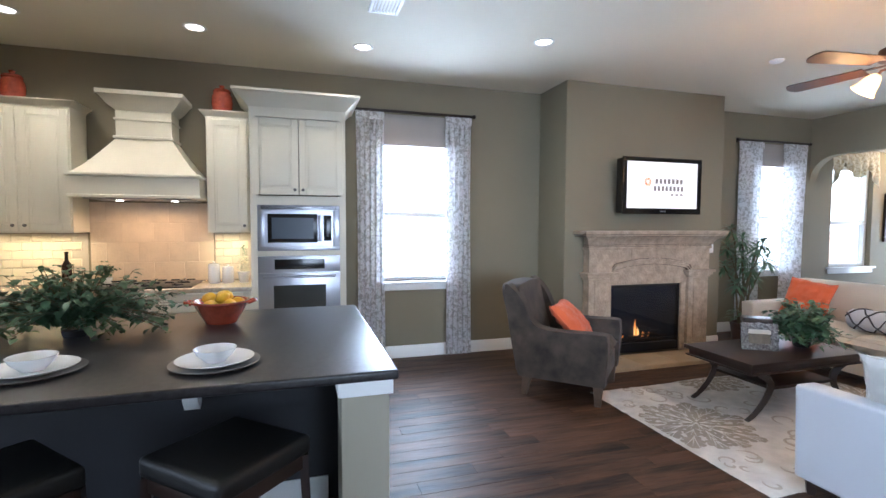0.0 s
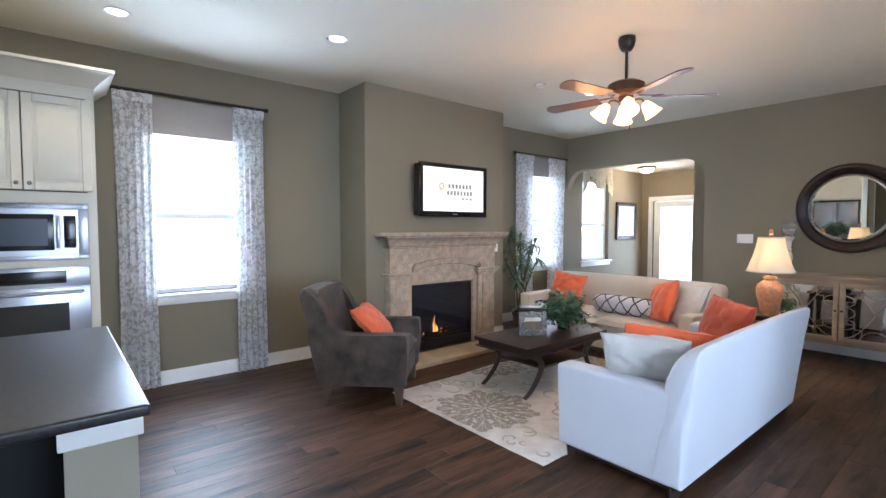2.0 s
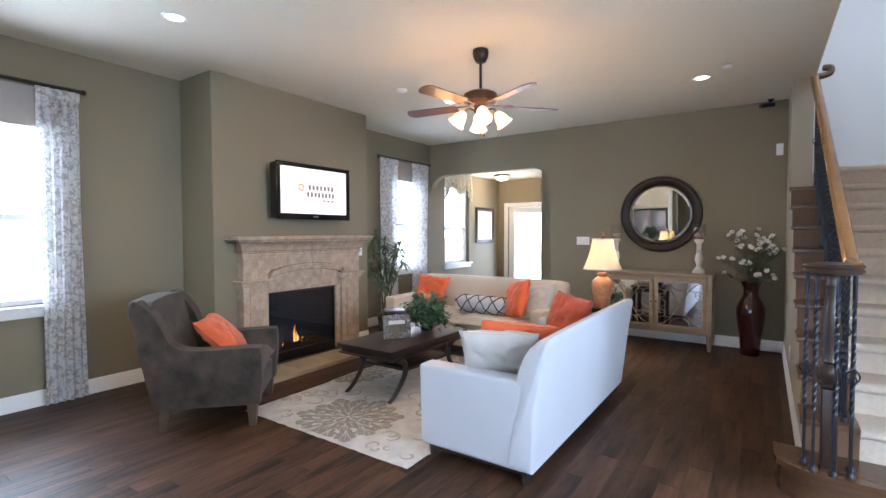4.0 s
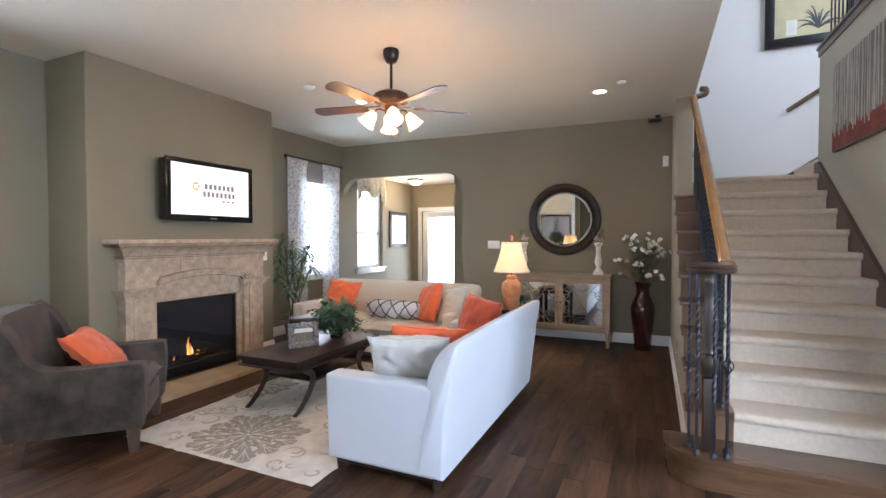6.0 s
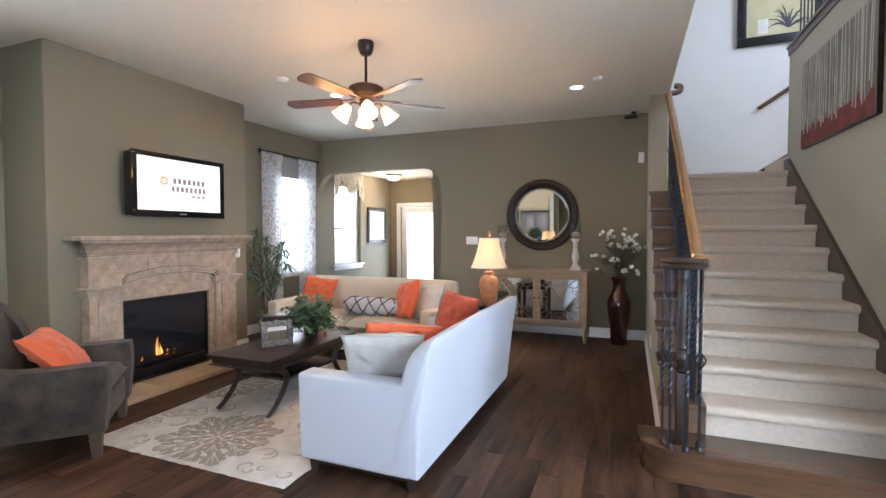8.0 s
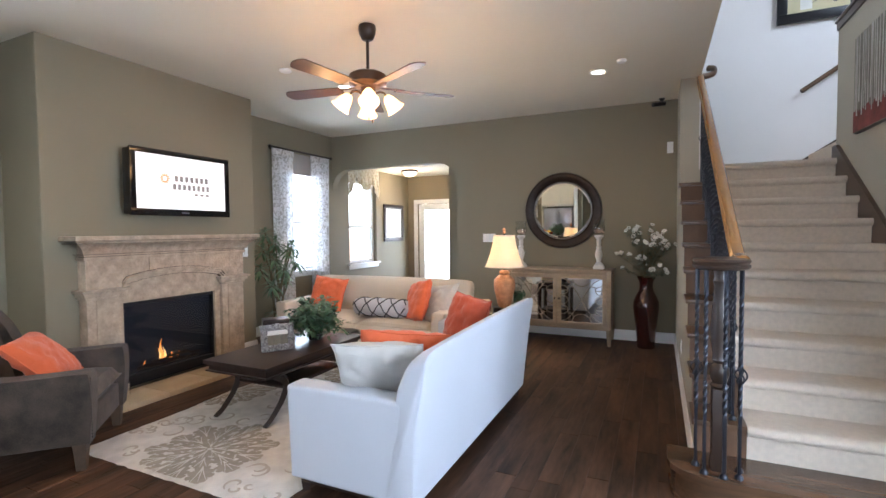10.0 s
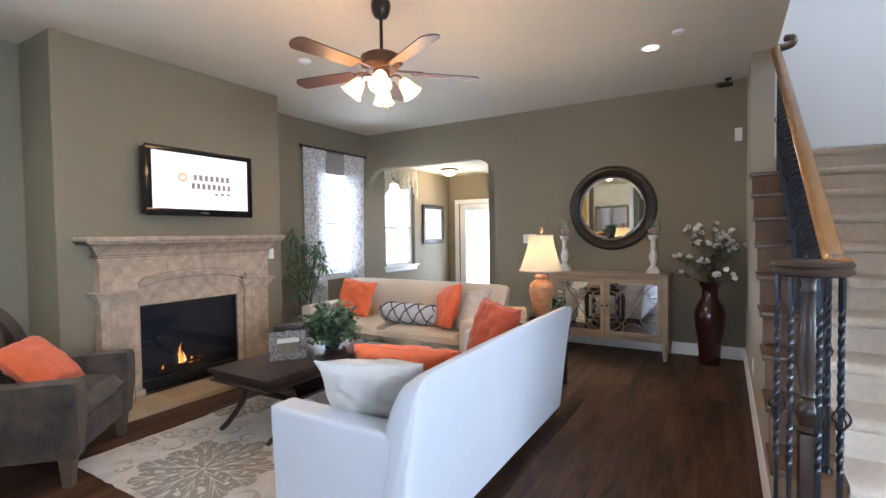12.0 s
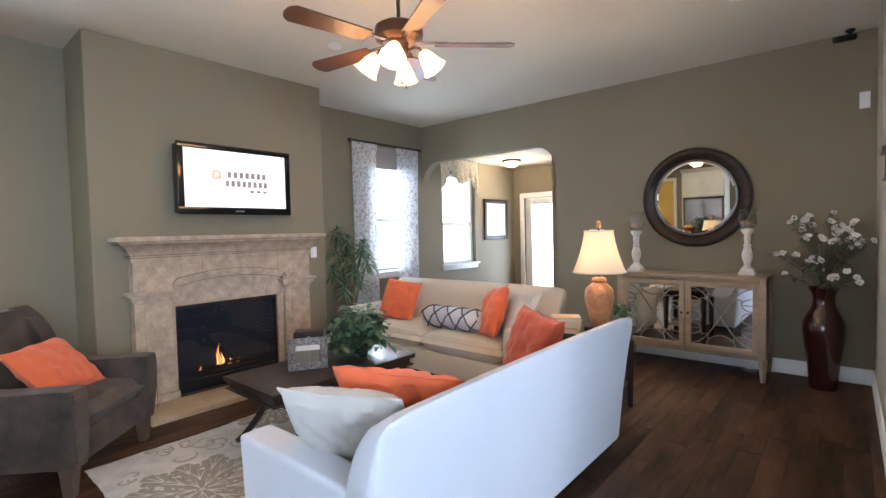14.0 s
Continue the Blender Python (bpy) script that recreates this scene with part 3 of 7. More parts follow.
def sash_window(name, y0, y1, z0, z1, label):
    """A white double-hung window set into the west wall, with its stool and apron."""
    x0, x1 = WEST - 0.14, WEST - 0.07
    bm = bmesh.new()
    f = 0.05
    for lo, hi in (((x0, y0, z0), (x1, y0 + f, z1)), ((x0, y1 - f, z0), (x1, y1, z1)), ((x0, y0 + f, z0), (x1, y1 - f, z0 + f)), ((x0, y0 + f, z1 - f), (x1, y1 - f, z1))):
        cube(bm, lo, hi, 0.006, 1)
    top = structure(name, bm, TRIM, label, "window")
    zm = (z0 + z1) / 2 - 0.09
    part("meeting_rail", box((x0 + 0.012, y0 + f, zm - 0.03), (x1 + 0.008, y1 - f, zm + 0.03), 0.008), TRIM, top)
    for a, b in ((z0 + f, zm - 0.03), (zm + 0.03, z1 - f)):
        pane = part("pane", box((x0 + 0.03, y0 + f, a), (x0 + 0.036, y1 - f, b)), GLASS, top)
        pane.visible_shadow = False
    bm = cube(bmesh.new(), (WEST - 0.07, y0 - 0.06, z0 - 0.03), (WEST + 0.055, y1 + 0.06, z0), 0.008)
    cube(bm, (WEST + 0.002, y0 - 0.035, z0 - 0.10), (WEST + 0.02, y1 + 0.035, z0 - 0.031), 0.005)
    part("window_sill", bm, TRIM, top)
    return top


sash_window("window_1", *W1, "white double-hung window with bright daylight behind")
sash_window("window_2", *W2, "white double-hung window behind printed drapes")
sash_window("window_3", *W3, "white double-hung window in the nook under a valance")


def plain_window(name, lo, hi, axis, bars):
    """A large fixed window of several lights, behind the walk."""
    bm = bmesh.new()
    a = 0 if axis == "y" else 1
    f = 0.06
    n = bars
    for i in range(n + 1):
        u = lo[a] + (hi[a] - lo[a] - f) * i / n
        p, q = list(lo), list(hi)
        p[a], q[a] = u, u + f
        cube(bm, p, q, 0.006, 1)
    for z in (lo[2], hi[2] - f):
        for i in range(n):
            p, q = list(lo), list(hi)
            p[a], q[a] = lo[a] + (hi[a] - lo[a] - f) * i / n + f, lo[a] + (hi[a] - lo[a] - f) * (i + 1) / n
            p[2], q[2] = z, z + f
            cube(bm, p, q, 0.006, 1)
    return structure(name, bm, TRIM, "white framed window", "window")


plain_window("window_4", (2.9, -7.14, 0.5), (5.5, -7.06, 2.4), "y", 3)
plain_window("window_5", (7.56, -2.6, 0.7), (7.64, -0.2, 2.4), "x", 3)
plain_window("window_6", (8.34, 1.8, 4.3), (8.42, 3.4, 5.6), "x", 2)
# the glazed door of the nook
bm = bmesh.new()
for lo, hi in (((-0.435, 7.10, 0), (-0.345, 7.128, 2.04)), ((0.57, 7.10, 0), (0.66, 7.128, 2.04)), ((-0.435, 7.10, 2.04), (0.66, 7.128, 2.13))):
    cube(bm, lo, hi, 0.006)
casing = structure("trim", bm, TRIM, "white door casing", "trim")
bm = bmesh.new()
for lo, hi in (((-0.34, 7.16, 0), (-0.20, 7.20, 2.03)), ((0.43, 7.16, 0), (0.565, 7.20, 2.03)), ((-0.20, 7.16, 0), (0.43, 7.20, 0.22)), ((-0.20, 7.16, 1.90), (0.43, 7.20, 2.03))):
    cube(bm, lo, hi, 0.006)
door = structure("door_1", bm, TRIM, "closed white full-glass exterior door", "door")
part("pane", box((-0.20, 7.178, 0.22), (0.43, 7.184, 1.90)), GLASS, door).visible_shadow = False
part("door_handle", tube(bmesh.new(), [(0.50, 7.16, 1.0), (0.50, 7.11, 1.0), (0.42, 7.105, 1.0)], 0.010), BRONZE, door)

# ---- living room ----
def hearth_and_mantel():
    th = thing("fireplace", pose(0, 1.06, 0), "cast stone fireplace mantel with a lit black gas firebox", "fireplace")
    D = 0.115
    for s in (-1, 1):
        bm = bmesh.new()
        a, b = sorted((s * 0.53, s * 0.82))
        cube(bm, (0.002, a, 0.10), (D, b, 0.97), 0.006)
        cube(bm, (0.002, a - 0.02, 0.0), (D + 0.04, b + 0.02, 0.10), 0.012)
        cube(bm, (D, a + 0.07, 0.16), (D + 0.012, b - 0.07, 0.88), 0.005)
        part("pilaster", bm, STONE, th)
        bm = bmesh.new()
        for z0, z1, e in ((0.885, 0.91, 0.014), (0.91, 0.945, 0.034), (0.945, 0.972, 0.056)):
            cube(bm, (0.002, a - e, z0), (D + e, b + e, z1), 0.006)
        part("capital", bm, STONE, th)
        # thin dark umber strips between the steps of the mouldings
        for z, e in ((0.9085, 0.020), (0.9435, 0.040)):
            part("umber_strip", box((0.002, a - e, z), (D + e, b + e, z + 0.004)), UMBER_DARK, th)
    # arched lintel and its moulding
    n = 56

    def rise(u):
        q = min(1.0, abs(u) / 0.53)
        step = min(1.0, (1 - q) / 0.075)
        return 0.968 + 0.034 * step * step * (3 - 2 * step) + 0.064 * (1 - q * q)
    lower = [(-0.53 + 1.06 * i / n, 0.82) for i in range(n + 1)]
    upper = [(-0.53 + 1.06 * i / n, rise(-0.53 + 1.06 * i / n)) for i in range(n + 1)]
    part("lintel", prism(bmesh.new(), lower + upper[::-1], "x", 0.002, D - 0.03), STONE, th)
    for e, w, h in ((-0.012, D + 0.014, 0.022), (0.010, D + 0.034, 0.022), (0.032, D + 0.052, 0.018)):
        lo = [(-0.53 + 1.06 * i / n, rise(-0.53 + 1.06 * i / n) + e) for i in range(n + 1)]
        hi = [(y, z + h) for y, z in lo]
        part("arch_moulding", prism(bmesh.new(), lo + hi[::-1], "x", 0.002, w), STONE, th, smooth=False)
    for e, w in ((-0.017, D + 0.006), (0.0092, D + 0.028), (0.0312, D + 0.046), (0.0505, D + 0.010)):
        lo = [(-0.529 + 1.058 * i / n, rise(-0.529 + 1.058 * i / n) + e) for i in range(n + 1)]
        part("umber_strip", prism(bmesh.new(), lo + [(y, z + 0.0045) for y, z in lo][::-1], "x", 0.002, w), UMBER_DARK, th, smooth=False)
    low = [(-0.82, 0.972)] + [(-0.53 + 1.06 * i / n, max(0.973, rise(-0.53 + 1.06 * i / n) + 0.046)) for i in range(n + 1)] + [(0.82, 0.972)]
    for a, b in ((-0.82, -0.28), (-0.277, 0.82)):
        pts = ([(a, 0.973), (-0.5305, 0.973)] if a < -0.6 else [(a, rise(a) + 0.046)]) + [p for p in low if a < p[0] < b and abs(p[0]) <= 0.53] + ([(0.5305, 0.973), (b, 0.973)] if b > 0.6 else [(b, rise(b) + 0.046)])
        part("frieze_block", prism(bmesh.new(), pts + [(b, 1.25), (a, 1.25)], "x", 0.002, D + (0.0 if a < -0.6 else 0.004)), STONE, th)
    # stepped cornice
    bm = bmesh.new()
    prof = [(0.002, 1.25), (D + 0.012, 1.25), (D + 0.016, 1.270), (D + 0.030, 1.275), (D + 0.032, 1.292), (D + 0.050, 1.322), (D + 0.078, 1.346), (D + 0.105, 1.362), (D + 0.112, 1.366), (D + 0.112, 1.378), (D + 0.132, 1.384), (D + 0.134, 1.425), (0.002, 1.425)]
    rings = []
    for s in (-1, 1):
        rings.append([bm.verts.new((x, s * (0.82 + max(0, x - D)), z)) for x, z in prof])
    for i in range(len(prof)):
        j = (i + 1) % len(prof)
        bm.faces.new((rings[0][i], rings[0][j], rings[1][j], rings[1][i]))
    bm.faces.new(rings[0]), bm.faces.new(rings[1][::-1])
    part("mantel_shelf", bm, STONE, th)
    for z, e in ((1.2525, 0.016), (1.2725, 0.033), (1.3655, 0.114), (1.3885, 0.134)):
        part("umber_strip", box((0.002, -0.82 - e, z), (D + e, 0.82 + e, z + 0.004)), UMBER_DARK, th)
    for z0, z1, e in ((1.222, 1.252, 0.020), (1.392, 1.430, 0.136)):
        part("bead", box((0.002, -0.82 - e, z0), (D + e, 0.82 + e, z1), 0.007), STONE, th)
    # inner slips and firebox
    part("slip", box((0.002, -0.529, 0.03), (0.075, -0.500, 0.819), 0.004), STONE, th)
    part("slip", box((0.002, 0.465, 0.03), (0.075, 0.529, 0.819), 0.004), STONE, th)
    bm = bmesh.new()
    for lo, hi in (((0.004, -0.499, 0.03), (0.05, -0.482, 0.815)), ((0.004, 0.445, 0.03), (0.05, 0.464, 0.815)), ((0.004, -0.482, 0.785), (0.05, 0.445, 0.815)), ((0.004, -0.482, 0.03), (0.05, 0.445, 0.13))):
        cube(bm, lo, hi, 0.003)
    part("firebox_frame", bm, BLACK, th)
    part("firebox_back", box((0.003, -0.482, 0.13), (0.006, 0.445, 0.785)), FIREBOX_BLUISH, th)
    part("glass", box((0.046, -0.482, 0.13), (0.049, 0.445, 0.785)), GLASS_DARK, th)
    for i, (y0, y1, z0, z1, r) in enumerate(((-0.36, 0.26, 0.17, 0.165, 0.018), (-0.22, 0.14, 0.20, 0.235, 0.015), (0.0, 0.30, 0.235, 0.19, 0.014))):
        bm = bmesh.new()
        pts = [(0.026, y0 + (y1 - y0) * k / 6, z0 + (z1 - z0) * k / 6 + 0.008 * math.sin(k * 2.1 + i)) for k in range(7)]
        tube(bm, pts, [r * (1 + 0.15 * math.sin(k * 1.7 + i)) for k in range(7)], 7)
        part("log", bm, LOG, th)
    for y, h, w, ma in ((-0.125, 0.21, 0.027, FLAME), (-0.095, 0.13, 0.018, FLAME_TIP), (-0.145, 0.12, 0.017, FLAME_TIP), (-0.03, 0.06, 0.03, FLAME), (0.05, 0.05, 0.018, FLAME), (-0.30, 0.04, 0.012, FLAME)):
        bm = bmesh.new()
        lathe(bm, [(0.001, 0), (w * 0.7, h * 0.08), (w * 0.75, h * 0.25), (w * 0.45, h * 0.55), (w * 0.18, h * 0.8), (0.001, h)], 8)
        for v in bm.verts:
            v.co = Vector((0.024 + v.co.x * 0.25, y + v.co.y + 0.012 * math.sin(v.co.z * 34), v.co.z + 0.20))
        part("flame", bm, ma, th)
    hs = thing("hearth", pose(0, 1.09, 0), "tan stone hearth slab in front of the fireplace", "hearth")
    n = 4
    for i in range(n):
        a, b = -0.90 + 1.80 * i / n, -0.90 + 1.80 * (i + 1) / n
        part("slab", box((0.16, a + 0.002, 0.0), (0.56, b - 0.002, 0.045), 0.006), HEARTH, hs)


hearth_and_mantel()


def television():
    th = thing("television", pose(0.001, 1.095, 1.925), "black flat wall television showing a white screen with a small mark", "television")
    part("wall_bracket", box((0, -0.2, -0.15), (0.09, 0.2, 0.15), 0.005), BLACK, th)
    bm = cube(bmesh.new(), (0.09, -0.52, -0.30), (0.20, 0.52, 0.30), 0.02, 3)
    part("housing", bm, PLASTIC, th)
    bm = bmesh.new()
    for lo, hi in (((0.198, -0.528, 0.262), (0.222, 0.528, 0.31)), ((0.198, -0.528, -0.31), (0.222, 0.528, -0.245)), ((0.198, -0.528, -0.245), (0.222, -0.475, 0.262)), ((0.198, 0.475, -0.245), (0.222, 0.528, 0.262))):
        cube(bm, lo, hi, 0.006)
    part("bezel", bm, PLASTIC, th)
    part("screen", box((0.200, -0.475, -0.245), (0.212, 0.475, 0.262)), SCREEN, th)
    bm = bmesh.new()
    for i in range(12):
        a = 2 * math.pi * i / 12
        m = Matrix.Translation((0.213, -0.20, 0.045)) @ Matrix.Rotation(a, 4, "X")
        cube(bm, (0, -0.006, 0.022), (0.002, 0.006, 0.05), m=m)
    part("orange_mark", bm, SCREEN_OR, th, "orange sunburst mark")
    bm = bmesh.new()
    for y0, y1, z0, z1 in ((-0.10, 0.29, 0.025, 0.080), (-0.12, 0.30, -0.055, 0.0), (0.11, 0.30, -0.105, -0.082)):
        n = int((y1 - y0) / 0.052)
        for i in range(n):
            a = y0 + (y1 - y0) * i / n
            cube(bm, (0.213, a, z0), (0.215, a + 0.62 * (y1 - y0) / n, z1))
    tagged(part("grey_mark", bm, SCREEN_GR, th), kind="stuff")
    part("badge", box((0.221, -0.04, -0.285), (0.224, 0.04, -0.272)), STEEL, th)


television()


def sofa(cloth, m, label, Lh=1.03):
    """A linen sofa, back to +y, with a swept back and low straight arms."""
    th = thing("sofa", m, label, "sofa", "sofas of the living room")
    D0, D1 = -0.40, 0.37
    half = (Lh - 0.15) / 2
    part("base", box((-Lh + 0.005, D0 + 0.03, 0.10), (Lh - 0.005, D1, 0.30), 0.015), cloth, th)
    part("plinth", box((-Lh + 0.03, D0 + 0.06, 0.06), (Lh - 0.03, D1 - 0.03, 0.099)), WALNUT, th, "dark wooden plinth")
    for s in (-1, 1):
        a, b = sorted((s * (Lh - 0.15), s * Lh))
        bm = cube(bmesh.new(), (a, D0, 0.085), (b, D1 - 0.035, 0.615), 0.028, 4)
        for v in bm.verts:
            if v.co.z > 0.3:
                v.co.x += s * 0.02 * (v.co.z - 0.3) / 0.3
                v.co.z += 0.012 * math.sin((v.co.y - D0) / 0.8 * math.pi)
        part("arm", bm, cloth, th)
    # swept back: a leaning slab whose front rolls over at the top
    bm = bmesh.new()
    front = spline([(-0.005, 0.868, 0), (-0.045, 0.862, 0), (-0.10, 0.825, 0), (-0.15, 0.745, 0), (-0.178, 0.64, 0), (-0.195, 0.45, 0), (-0.235, 0.085, 0)], 3)
    prof = [(D1 + 0.008, 0.085), (D1 + 0.050, 0.45), (D1 + 0.090, 0.80), (D1 + 0.097, 0.853), (D1 + 0.094, 0.864)] + [(D1 + 0.097 + p.x, p.y) for p in front]
    cy, cz = D1 - 0.03, 0.48
    rings = []
    ends = ((0.0, 0.040), (0.004, 0.026), (0.012, 0.014), (0.024, 0.006), (0.040, 0.0), (0.12, 0.0), (0.3, 0.0), (0.6, 0.0), (0.85, 0.0))
    for x, inset in [(-Lh - 0.011 + a, b) for a, b in ends] + [(0.0, 0.0)] + [(Lh + 0.011 - a, b) for a, b in ends[::-1]]:
        ring = []
        for y, z in prof:
            out = Vector((0, y - cy, z - cz))
            k = max(0.0, 1 - inset / out.length)
            zz = cz + (z - cz) * k
            ring.append(bm.verts.new((x * (1 + 0.022 * max(0, zz - 0.3)), cy + (y - cy) * k, max(0.085, zz + (0.010 * (1 - (x / Lh) ** 2) if z > 0.7 else 0) - (0.030 * max(0.0, 1 - (Lh + 0.011 - abs(x)) / 0.10) ** 2 if z > 0.7 else 0)))))
        rings.append(ring)
    n = len(prof)
    for a, b in zip(rings, rings[1:]):
        for i in range(n):
            j = (i + 1) % n
            bm.faces.new((a[i], a[j], b[j], b[i]))
    bm.faces.new(rings[0][::-1]), bm.faces.new(rings[-1])
    part("back", bm, cloth, th)
    for s in (-1, 1):
        # panel coloured dark for the shade below the bar top
        bm = bmesh.new()
        m2 = Matrix.Translation((s * half, -0.06, 0.385))
        pad(bm, 2 * half - 0.005, 0.68, 0.19, 14, 0.16, 0.0, m2)
        cu = part("seat_cushion", bm, cloth, th)
        pts = []
        for k in range(41):
            a = k / 40 * 4
            side, t = int(a) % 4, a - int(a)
            x, y = ((-1 + 2 * t, -1), (1, -1 + 2 * t), (1 - 2 * t, 1), (-1, 1 - 2 * t))[side]
            pts.append((s * half + x * (half - 0.01), -0.06 + y * 0.335, 0.385 + 0.055))
        part("piping", tube(bmesh.new(), pts, 0.006, 6), cloth, cu)
    for x in (-Lh + 0.06, Lh - 0.06):
        for y in (D0 + 0.06, D1 - 0.05):
            bm = bmesh.new()
            lathe(bm, [(0.026, 0), (0.036, 0.06), (0.036, 0.075)], 4, (x, y, 0))
            part("leg", bm, WALNUT, th, "dark block leg")
    return th


sofa(LINEN_W, pose(3.02, 0.925, 0, 0, 0, -90), "white linen sofa with a swept back on the wooden floor")
sofa(LINEN_B, pose(1.42, 2.57, 0), "beige linen sofa with swept back below the arch", 1.09)


def pillow(m, w, d, h, cloth, label, seed=1, kind="throw_pillow", wr=0.022):
    th = thing(kind, m, label, "pillow", "throw pillows")
    bm = bmesh.new()
    pad(bm, w, d, h, 24, 0.34, 0.15, None, wr, seed)
    cover = part("cover", bm, cloth, th)
    pts = []
    for k in range(33):
        a = k / 32 * 4
        side, t = int(a) % 4, a - int(a)
        u, v = ((-1 + 2 * t, -1), (1, -1 + 2 * t), (1 - 2 * t, 1), (-1, 1 - 2 * t))[side]
        pull = 1 - 0.15 * ((1 - u * u) + (1 - v * v)) / 2 * (abs(u) ** 3 + abs(v) ** 3)
        ox, oy = wobble(u, v, seed)
        pts.append((u * w / 2 * pull + ox, v * d / 2 * pull + oy, 0))
    part("seam", tube(bmesh.new(), pts, 0.0045, 6), cloth, cover)
    return th


def leaning(x, y, z, turn, tilt, spin):
    """The pose of a pillow that leans: spun in its plane, tilted up, then turned about the upright."""
    return pose(x, y, z, 0, 0, turn) @ pose(0, 0, 0, tilt) @ pose(0, 0, 0, 0, 0, spin)


# on the white sofa
pillow(leaning(3.10, 0.085, 0.680, 204, 58, 0), 0.48, 0.43, 0.165, PILLOW_W, "cream linen pillow leaning on the sofa arm", 2)
pillow(leaning(3.115, 0.31, 0.722, 212, 60, 7), 0.52, 0.35, 0.14, ORANGE, "burnt orange lumbar pillow on the white sofa", 3, wr=0.045)
pillow(leaning(3.03, 1.515, 0.70, -25, 72, -7), 0.44, 0.44, 0.17, RUST, "rust orange square pillow on the white sofa", 4)
# on the beige sofa
pillow(pose(0.76, 2.59, 0.675, 68, 6, 10), 0.45, 0.45, 0.16, ORANGE, "burnt orange square pillow on the beige sofa", 5)
pillow(pose(2.06, 2.50, 0.675, 70, -12, -38), 0.48, 0.47, 0.16, ORANGE, "burnt orange pillow turned on the beige sofa", 6)
pillow(pose(2.29, 2.55, 0.645, 58, -10, -28), 0.50, 0.48, 0.17, PILLOW_W, "cream pillow on the beige sofa", 7)


def bolster():
    th = thing("bolster_pillow", pose(1.62, 2.46, 0.585), "white bolster with a dark lattice print on the beige sofa", "pillow", "throw pillows")
    bm = bmesh.new()
    lathe(bm, [(0.001, -0.36), (0.055, -0.355), (0.088, -0.33), (0.10, -0.28), (0.104, 0), (0.10, 0.28), (0.088, 0.33), (0.055, 0.355), (0.001, 0.36)], 24)
    bmesh.ops.rotate(bm, verts=bm.verts, cent=(0, 0, 0), matrix=Matrix.Rotation(radians(90), 3, "Y"))
    body = part("cover", bm, LINEN_W, th)
    # raised dark lattice: ogee lines wound round the roll
    for k in range(6):
        for s in ((-1) ** k,):
            pts = []
            for i in range(81):
                t = i / 80
                a = k * math.pi / 3 + s * 0.47 * math.sin(t * math.pi * 8 + 0.6)
                x = -0.345 + 0.69 * t
                r = 0.1045 if abs(x) < 0.28 else 0.1045 - 0.028 * ((abs(x) - 0.28) / 0.065) ** 1.6
                pts.append((x, r * math.cos(a), r * math.sin(a)))
            part("lattice_line", tube(bmesh.new(), pts, 0.0075, 5), ART_INK, body)


bolster()


